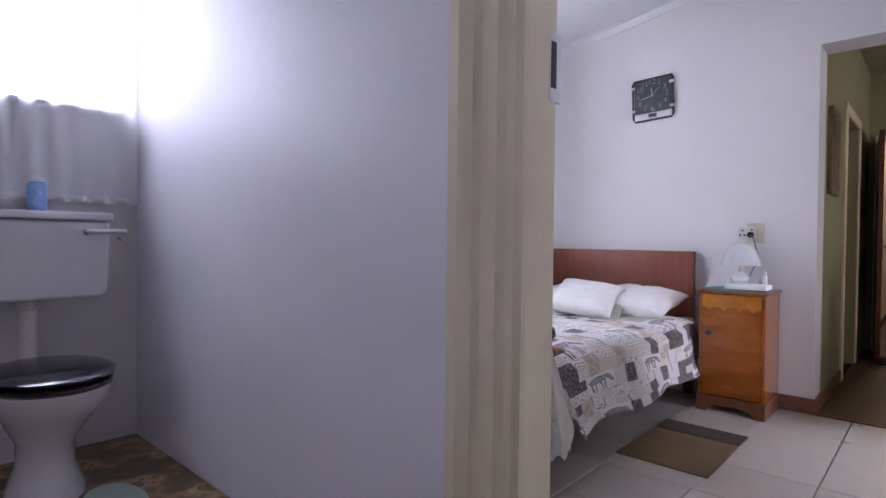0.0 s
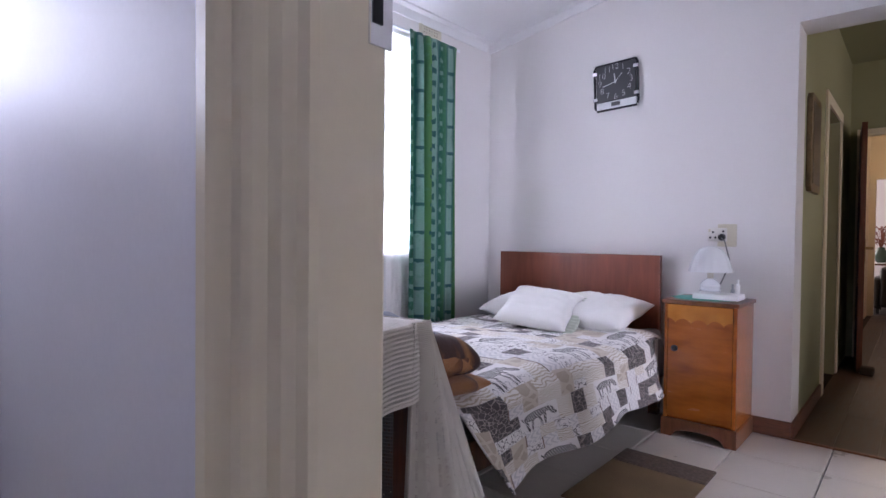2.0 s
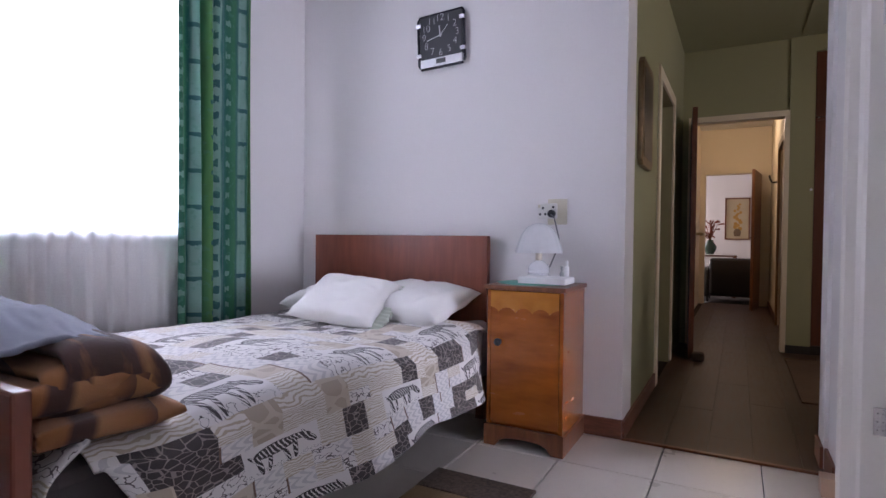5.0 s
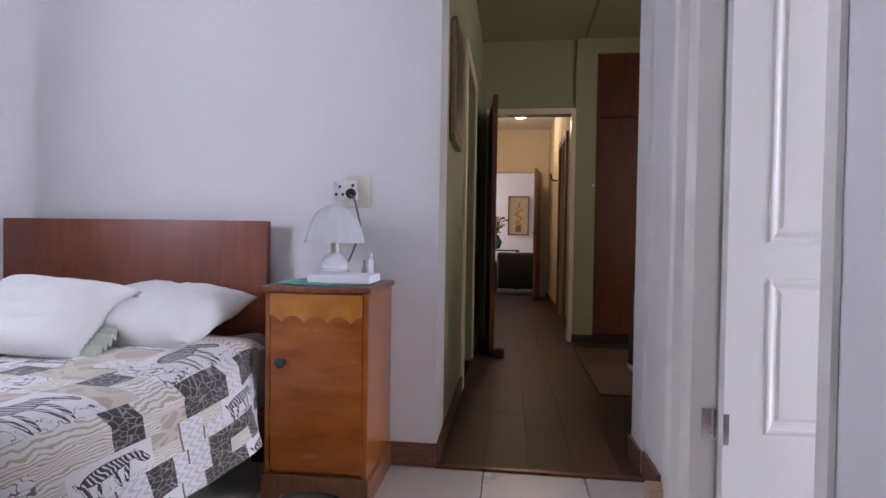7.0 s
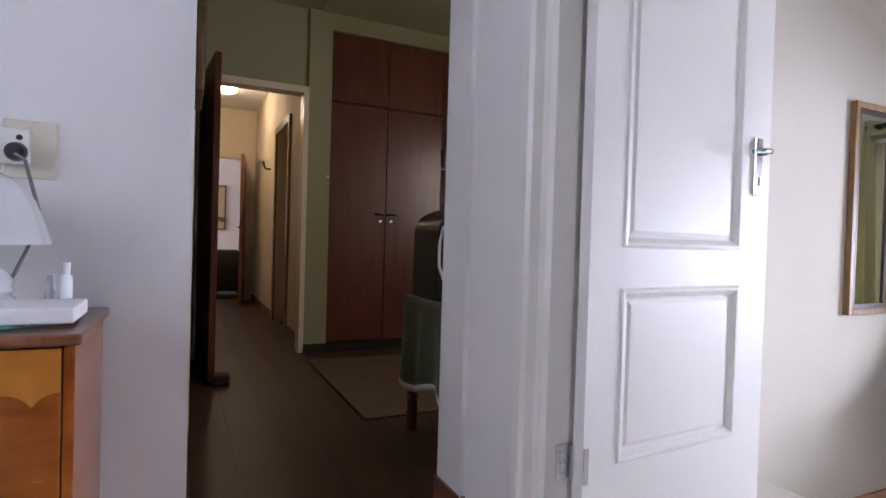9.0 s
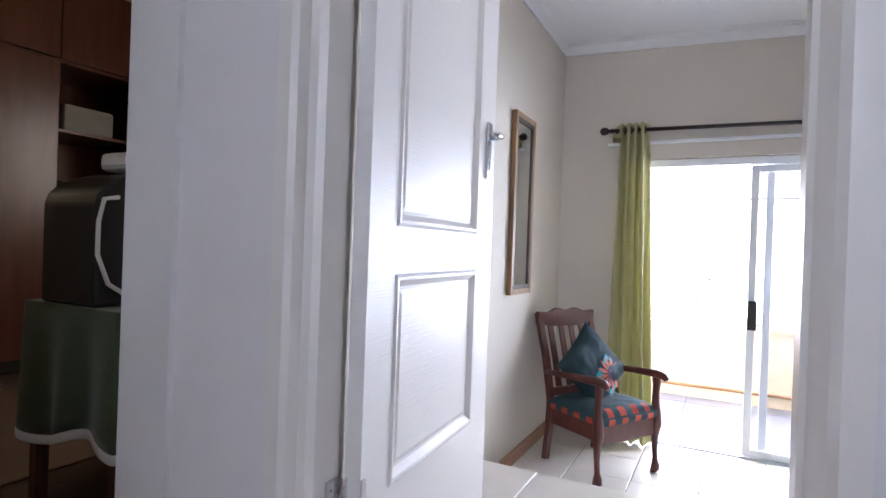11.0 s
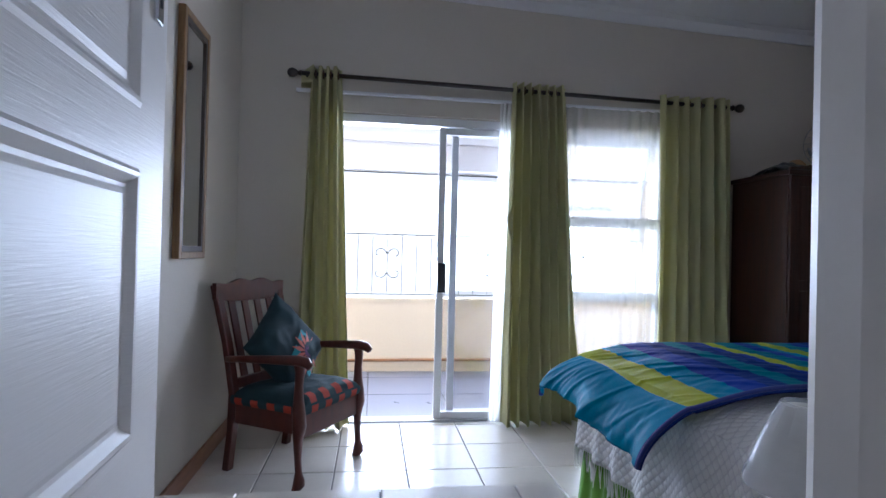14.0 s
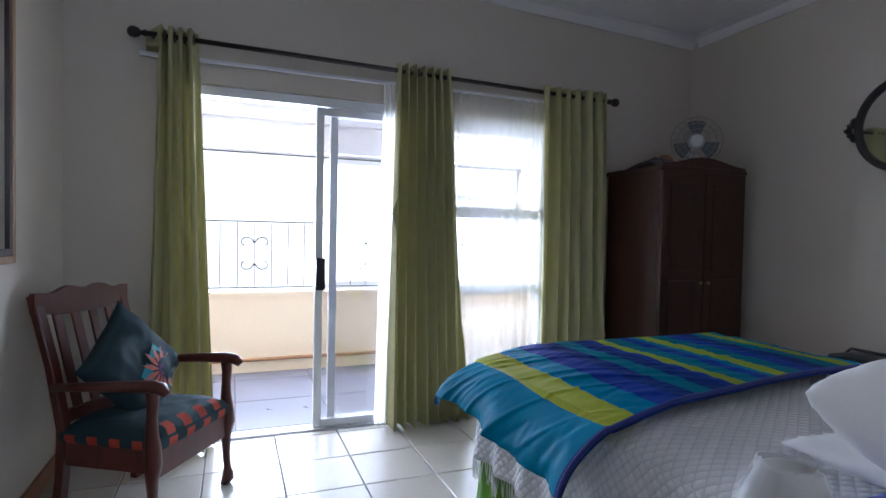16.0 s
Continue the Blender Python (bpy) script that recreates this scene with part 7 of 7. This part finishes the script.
KNIT, _n, _p = cloth("white_honeycomb_crochet", weave=0.2)
_uv, _u, _v = _n.uv()
_nt = KNIT.node_tree
_e1 = _n.mul(_n.f("ABSOLUTE", _n.f("SINE", _n.mul(_n.add(_u, _n.mul(_v, 0.7)), 95))), _n.f("ABSOLUTE", _n.f("SINE", _n.mul(_n.add(_u, _n.mul(_v, -0.7)), 95))))
_bn = _nt.nodes.new("ShaderNodeBump")
_bn.inputs["Strength"].default_value, _bn.inputs["Distance"].default_value = 0.7, 0.007
_nt.links.new(_e1, _bn.inputs["Height"])
_nt.links.new(_bn.outputs[0], _p.inputs["Normal"])
set_colour(KNIT, _p, _n.mix(_n.gt(_e1, 0.16), (0.74, 0.73, 0.75), (0.87, 0.86, 0.86)))
cv = thing("coverlet", "white crocheted coverlet with a fringe over the double bed", "coverlet", (1.65, 1.6, BZ))
part("top", draped(lambda u, v: (BX0 + u * (BX1 - BX0 + 0.012), BY0 - 0.01 + v * (BY1 - BY0 + 0.022), BZ - 0.022 + 0.028 * (1 - abs(2 * v - 1) ** 6) * (1 - abs(2 * u - 1) ** 8) + 0.006 * noise.noise((u * 8, v * 6, 1)) - 0.03 * (abs(2 * v - 1) ** 14)), 60, 50, 1.8, 1.35, 0.006), KNIT, cv, smooth=180)
fn, tot = around(0.020, -0.115, BZ - 0.035, 0.012, 15)
part("drop", draped(fn, 220, 14, tot, 0.42, 0.005), KNIT, cv, smooth=180)
verts, faces = [], []
N = 300
for i in range(N):
    p = Vector(fn((i + 0.5) / N, 1.0))
    q = p + Vector((random.uniform(-0.012, 0.012), random.uniform(-0.012, 0.012), -random.uniform(0.07, 0.10)))
    s = Vector((0.0035, -0.0035, 0))
    k = len(verts)
    verts += [p + s, p - s, q - s * 0.6, q + s * 0.6, (p + q) / 2 + Vector((0.003, 0.003, 0))]
    faces += [(k, k + 1, k + 4), (k + 1, k + 2, k + 4), (k + 2, k + 3, k + 4), (k + 3, k, k + 4)]
me = bpy.data.meshes.new("fringe")
me.from_pydata([tuple(v) for v in verts], [], faces)
me.materials.append(WHITECLOTH)
fr = new("fringe", me)
fr.parent = cv
fr.matrix_parent_inverse = cv.matrix_world.inverted()
tagged(fr, "white knotted fringe", kind="stuff")


def runner(u, v):
    """Across the foot of the bed: u along its length, v from the north hem over the top to the south side."""
    s = v * 1.62
    drop = 0.22
    x0 = 1.66 + 0.14 * smoothstep((s - drop) / 1.1)
    x = x0 + u * (BX1 + 0.03 - x0)
    crease = 1 - 2 * abs(noise.noise((x * 9 + s * 5, s * 3 - x * 2, 1.0)))
    fine = 1 - 2 * abs(noise.noise((x * 21 - s * 9, s * 8 + x * 6, 3.0)))
    pucker = max(0.0, 1 - 7 * abs(noise.noise((x * 11 + s * 5, s * 2.6 + x * 2, 7.0))))
    wr = 0.007 * noise.noise((x * 4, s * 4, 4.0)) + 0.005 * crease + 0.003 * fine + 0.008 * pucker * (0.35 + 0.65 * smoothstep((0.75 - s) / 0.5))
    wr *= 1 - 0.85 * abs(2 * u - 1) ** 6
    if s < drop:
        k = 1 - s / drop
        y = BY1 + 0.03 + 0.15 * math.sin(k * math.pi / 2 * 0.95) + (0.010 * math.sin(x * 15 + 2 * k) + 0.012 * math.sin(x * 31 + s * 4) * k) * k + wr
        z = BZ + 0.010 - 0.135 * k ** 1.35 - 0.03 * k * (1 - u) ** 2 + 0.008 * math.sin(x * 9)
        x += 0.03 * k * (u - 0.4)
    else:
        t = s - drop
        y = BY1 + 0.03 - t
        z = BZ + 0.010 + 0.050 * math.sin(min(1.0, t / 0.30) * math.pi / 2) + wr * 0.75 - 0.06 * max(0, (t - 1.28) / 0.12)
    over = max(0.0, (u - 0.88) / 0.12)
    z -= 0.07 * over ** 2
    x += 0.02 * over
    return (x, y, z)


rn = thing("bed_runner", "blue, teal and lime striped satin runner over the bed", "bed runner", (2.1, 1.7, BZ))
part("quilt", draped(runner, 130, 200, 1.0, 1.62, 0.014), RUNNER, rn, smooth=180)
for side in (0.0, 1.0):
    part("piped_edge", tube([Vector(runner(side, i / 80)) + Vector((0, 0, 0.004)) for i in range(81)], 0.007, 8), plain_cloth("navy_piping", (0.02, 0.035, 0.20)) if side == 0 else bpy.data.materials["navy_piping"], rn, "dark blue piped edge", 180)


def big_pillow(m, size, seed, label, mt=None):
    return pillow("pillow", label, m, size, mt or WHITECLOTH, seed, "pillows on the double bed")


big_pillow(pose(0.99, 1.91, 0.415, 0, -12, 88), (0.60, 0.46, 0.24), 3, "plump white pillow leaning at the head of the double bed")
big_pillow(pose(1.12, 1.80, 0.300, 0, -2, 86), (0.58, 0.46, 0.07), 6, "white pillow lying on the double bed")
big_pillow(pose(1.02, 1.25, 0.36, 0, -26, 92), (0.66, 0.46, 0.20), 8, "plump white pillow leaning at the head of the double bed")
solid("folded_blanket", boxes((0.80, 1.13, 2.02, 2.265, BZ - 0.012, BZ + 0.055), bevel=0.02), plain_cloth("royal_blue_fleece", (0.02, 0.04, 0.34)), "royal blue folded cloth under the pillows", "cloth", 60)

bt = thing("bedside_table", "small dark bedside table beside the double bed", "table", (0.88, 2.5, FLOOR2))
part("top", boxes((0.85, 1.165, 2.37, 2.635, 0.07, 0.095), bevel=0.004), DARKWOOD, bt)
part("body", boxes((0.86, 1.155, 2.38, 2.625, FLOOR2 + 0.06, 0.0695)), DARKWOOD, bt)
part("plinth", boxes((0.87, 1.145, 2.39, 2.615, FLOOR2, FLOOR2 + 0.0595)), DARKWOOD, bt)
FILM = mat("shiny_plastic_film", (0.85, 0.87, 0.90), 0.08, vary=0.03, bump=0.9, fine=18)
FILM.node_tree.nodes["Principled BSDF"].inputs["Alpha"].default_value = 0.35
l2 = thing("table_lamp", "table lamp with a cream shade still wrapped in clear plastic", "lamp", (1.01, 2.515, 0.096))
part("base", lathe([(0.0, 0), (0.055, 0), (0.055, 0.012), (0.018, 0.03), (0.03, 0.07), (0.012, 0.11), (0.012, 0.27)], 20, (1.01, 2.515, 0.096)), PORCELAIN, l2, smooth=50)
bm = lathe([(0.086, 0.245), (0.037, 0.360)], 36, (1.01, 2.515, 0.096))
bmesh.ops.delete(bm, geom=[f for f in bm.faces if len(f.verts) > 4], context="FACES")
part("shade", bm, cloth_through(plain_cloth("cream_shade", (0.66, 0.64, 0.60), 0.05), 0.35), l2, "cream conical shade", 180)
bm = lathe([(0.092, 0.232), (0.094, 0.240), (0.080, 0.272), (0.061, 0.318), (0.043, 0.366), (0.034, 0.368)], 64, (1.01, 2.515, 0.096))
bmesh.ops.delete(bm, geom=[f for f in bm.faces if len(f.verts) > 4], context="FACES")
for v in bm.verts:
    v.co += Vector((noise.noise(v.co * 30), noise.noise(v.co * 30 + Vector((5, 0, 0))), 0)) * 0.007
part("wrapper", bm, FILM, l2, "clear plastic wrapper", 60)

# wardrobe with things on top
w2 = thing("wardrobe", "old dark red wooden wardrobe with panelled doors", "wardrobe", (3.38, 0.46, FLOOR2))
VX0, VX1, VY0, VY1, VZ = 3.12, 3.64, 0.11, 0.80, 1.20
part("side", boxes((VX0 + 0.022, VX1, VY1 - 0.02, VY1, FLOOR2 + 0.05, VZ), bevel=0.003), OLDWOOD, w2)
part("side", boxes((VX0 + 0.022, VX1, VY0, VY0 + 0.02, FLOOR2 + 0.05, VZ), bevel=0.003), OLDWOOD, w2)
part("back", boxes((VX1 - 0.012, VX1 - 0.001, VY0 + 0.0205, VY1 - 0.0205, FLOOR2 + 0.05, VZ)), OLDWOOD, w2)
part("top", boxes((VX0 + 0.0, VX1 + 0.01, VY0 - 0.012, VY1 + 0.012, VZ + 0.001, VZ + 0.03), bevel=0.006), OLDWOOD, w2)
part("base", boxes((VX0 + 0.01, VX1 + 0.005, VY0 - 0.006, VY1 + 0.006, FLOOR2, FLOOR2 + 0.049), bevel=0.004), OLDWOOD, w2)
for k in range(2):
    a = VY0 + 0.003 + k * (VY1 - VY0) / 2
    b = a + (VY1 - VY0) / 2 - 0.006
    d = part("door", boxes((VX0, VX0 + 0.02, a, b, FLOOR2 + 0.052, VZ - 0.004), bevel=0.003), OLDWOOD, w2)
    for z0, z1 in ((-0.28, 0.52), (0.58, 1.13)):
        part("panel", boxes((VX0 - 0.007, VX0 - 0.0005, a + 0.06, b - 0.06, z0, z1), bevel=0.005), OLDWOOD, d)
    part("knob", lathe([(0.006, 0), (0.012, 0.012), (0.010, 0.02), (0.0, 0.022)], 12), MATS["aged_brass"], d).matrix_world = pose(VX0, b - 0.03 if k == 0 else a + 0.03, 0.50, 0, -90, 0)
part("crest", extrude([(VY0, VZ + 0.031)] + [(VY0 + (VY1 - VY0) * i / 20, VZ + 0.045 + 0.05 * math.sin(math.pi * i / 20) ** 2) for i in range(21)] + [(VY1, VZ + 0.031)], VX0 + 0.004, VX0 + 0.024, "x", 0.002), OLDWOOD, w2)
ZT = VZ + 0.031
fan = thing("desk_fan", "white desk fan with a round wire guard on the wardrobe", "fan", (3.35, 0.36, ZT))
FM = pose(3.30, 0.36, ZT + 0.20, 0, -90, -40)
part("foot", lathe([(0.0, 0), (0.08, 0), (0.085, 0.012), (0.03, 0.03), (0.016, 0.05), (0.016, 0.14)], 20, (3.36, 0.36, ZT)), WHITEPVC, fan, smooth=50)
bm = lathe([(0.05, -0.08), (0.055, 0.0), (0.04, 0.03), (0.0, 0.035)], 20)
bm.transform(FM)
part("motor", bm, WHITEPVC, fan, smooth=50)
for r in (0.16, 0.12, 0.08):
    bm = tube([(r * math.cos(a), r * math.sin(a), 0.03 - 0.1 * r) for a in np.linspace(0, 2 * math.pi, 33)[:-1]], 0.003, 5, True)
    bm.transform(FM)
    part("guard_ring", bm, mat("grey_wire", (0.35, 0.36, 0.37), 0.4) if "grey_wire" not in MATS else MATS["grey_wire"], fan)
for i in range(20):
    a = i * math.pi / 10
    bm = tube([(0.04 * math.cos(a), 0.04 * math.sin(a), 0.03), (0.16 * math.cos(a + 0.25), 0.16 * math.sin(a + 0.25), 0.014)], 0.0018, 4)
    bm.transform(FM)
    part("guard_wire", bm, MATS["grey_wire"], fan)
for i in range(3):
    bm = draped(lambda u, v: ((0.03 + 0.11 * u) * math.cos(i * 2.094 + (v - 0.5) * 0.9), (0.03 + 0.11 * u) * math.sin(i * 2.094 + (v - 0.5) * 0.9), -0.01 + 0.02 * (v - 0.5)), 6, 6, 1, 1, 0.002)
    bm.transform(FM)
    part("blade", bm, mat("smoky_blue_plastic", (0.16, 0.18, 0.21), 0.3) if "smoky_blue_plastic" not in MATS else MATS["smoky_blue_plastic"], fan, smooth=180)
solid("straw_hat", lathe([(0.0, 0.0), (0.13, 0.0), (0.14, 0.008), (0.075, 0.02), (0.065, 0.07), (0.03, 0.10), (0.0, 0.105)], 28, (3.36, 0.57, ZT), (1, 0.7)), mat("tan_straw", (0.26, 0.15, 0.08), 0.8, vary=0.2, bump=0.5, fine=90), "tan straw hat on the wardrobe", "hat", 50)
solid("black_bag", draped(lambda u, v: (3.14 + 0.30 * v, 0.60 + 0.21 * u, ZT + 0.006 + 0.055 * math.sin(math.pi * v) * (0.4 + 0.6 * math.sin(math.pi * u)) + 0.02 * noise.noise((u * 5, v * 5, 7))), 24, 18, 0.3, 0.3, 0.01), plain_cloth("black_fabric", (0.015, 0.015, 0.017)), "limp black bag on the wardrobe edge", "bag", 180)

ch = thing("chest", "low dark chest beyond the double bed", "chest", (1.95, 0.45, FLOOR2))
part("body", boxes((1.65, 2.45, 0.22, 0.66, FLOOR2, 0.08), bevel=0.005), DARKWOOD, ch)
part("top", boxes((1.64, 2.46, 0.21, 0.67, 0.081, 0.10), bevel=0.003), DARKWOOD, ch)
rd = thing("radio", "black portable radio with round speakers on the chest", "radio", (2.05, 0.45, 0.10))
part("body", extrude([(1.85, 0.102), (2.30, 0.102), (2.32, 0.16), (2.27, 0.235), (2.18, 0.25), (1.97, 0.25), (1.88, 0.235), (1.83, 0.16)], 0.36, 0.54, "y", 0.012), BLACK, rd)
for x in (1.93, 2.22):
    part("speaker", lathe([(0.0, 0), (0.045, 0), (0.045, 0.005), (0.02, 0.002), (0.0, 0.004)], 20), mat("dark_grille", (0.06, 0.06, 0.065), 0.6) if "dark_grille" not in MATS else MATS["dark_grille"], rd, smooth=40).matrix_world = pose(x, 0.541, 0.165, -90, 0, 0)
part("carry_grip", tube([(1.90, 0.45, 0.23), (1.93, 0.45, 0.262), (2.22, 0.45, 0.262), (2.25, 0.45, 0.23)], 0.008, 8), BLACK, rd, smooth=180)

om = thing("oval_mirror", "oval wall mirror in a dark carved frame", "mirror", (2.27, 0.02, 1.40))
ring = [(2.27 + 0.225 * math.cos(a), 0.022, 1.40 + 0.235 * math.sin(a)) for a in np.linspace(0, 2 * math.pi, 49)[:-1]]
part("frame", tube(ring, 0.020, 10, True), RODWOOD, om, smooth=180)
for a in (0, math.pi / 2, math.pi, 3 * math.pi / 2):
    for k in range(5):
        b = a + (k - 2) * 0.10
        part("carving", lathe([(0.0, -0.02), (0.018, -0.008), (0.020, 0.004), (0.0, 0.02)], 8, (2.27 + (0.25 + 0.015 * (2 - abs(k - 2))) * math.cos(b), 0.022, 1.40 + (0.26 + 0.015 * (2 - abs(k - 2))) * math.sin(b))), RODWOOD, om)
bm = lathe([(0.0, 0), (0.215, 0), (0.215, 0.006), (0.0, 0.006)], 40, (0, 0, 0), (1, 1.05))
bm.transform(pose(2.27, 0.012, 1.40, -90, 0, 0))
part("glass", bm, MIRROR, om)

# ---- balcony ----
gr = thing("burglar_grille", "black wrought iron grille with scrolls above the parapet", "grille", (5.57, 2.4, 0.25))
IRON = mat("black_iron", (0.02, 0.02, 0.02), 0.5)
for z in (0.28, 0.86, 1.46):
    part("rail", boxes((5.562, 5.578, 0.42, 4.38, z - 0.005, z + 0.005)), IRON, gr)
for i in range(28):
    y = 0.506 + i * 0.142
    if i % 7 == 4:
        for dz in (-0.12, 0.12):
            for dy in (-1, 1):
                pts = []
                for k in range(20):
                    a, r = k / 19 * 4.4, 0.068 * (1 - k / 26)
                    pts.append((5.57, y + dy * (0.075 - r * math.cos(a)), 0.58 + dz + math.copysign(1, dz) * (r * math.sin(a) - 0.03)))
                part("scroll", tube(pts, 0.0065, 6), IRON, gr)
        part("bar", boxes((5.565, 5.575, y - 0.003, y + 0.003, 0.289, 0.851)), IRON, gr)
    else:
        part("bar", boxes((5.564, 5.576, y - 0.0035, y + 0.0035, 0.289, 0.851)), IRON, gr)
for y in (0.46, 1.44, 4.36):
    part("upright", boxes((5.563, 5.577, y - 0.007, y + 0.007, 0.871, 1.451)), IRON, gr)
solid("water_pipe", tube([(5.46, 0.45, -0.33), (5.46, 4.38, -0.345)], 0.014, 8), mat("orange_brown_pipe", (0.40, 0.20, 0.09), 0.5), "thin orange brown pipe along the foot of the parapet", "pipe", 180)

# ---- tiles and planks ----
tiles(floor_1, -2.44, 0.50, 0.95, 3.955, -0.152, 3.955, 0.40, 0.0, TILE)
tiles(floor_1, 0.50, 0.665, 2.80, 3.66, -0.152, 3.955, 0.40, 0.0, TILE)
tiles(landing, 0.67, 1.83, 2.645, 4.035, 1.83, 3.17, 0.40, 0.0, TILE2)
tiles(floor_4, 0.675, 3.72, 0.0, 4.035, 3.318, 2.658, 0.355, FLOOR2, TILE2, lift=0.01)
tiles(floor_5, 3.93, 5.47, 0.42, 4.38, 4.02, 2.62, 0.60, -0.45, SLATE)
for row, x in enumerate(np.arange(-0.35, 2.7, 0.19)):
    y = 3.985 - (row * 0.47) % 1.2
    while y < (6.93 if x > 0.5 else 11.0):
        a, b = max(y, 3.985 if x < 0.45 else 4.225), min(y + 1.2, 6.93 if x > 0.5 else 11.0)
        if b - a > 0.03:
            bm = boxes((-0.0942, 0.0942, -(b - a) / 2 + 0.0005, (b - a) / 2 - 0.0005, -0.012, 0))
            ob = mesh_object("plank", bm, LAMINATE)
            ob.location = (x + 0.095, (a + b) / 2, random.uniform(-0.0004, 0.0004))
            ob.parent = floor_3
        y += 1.2
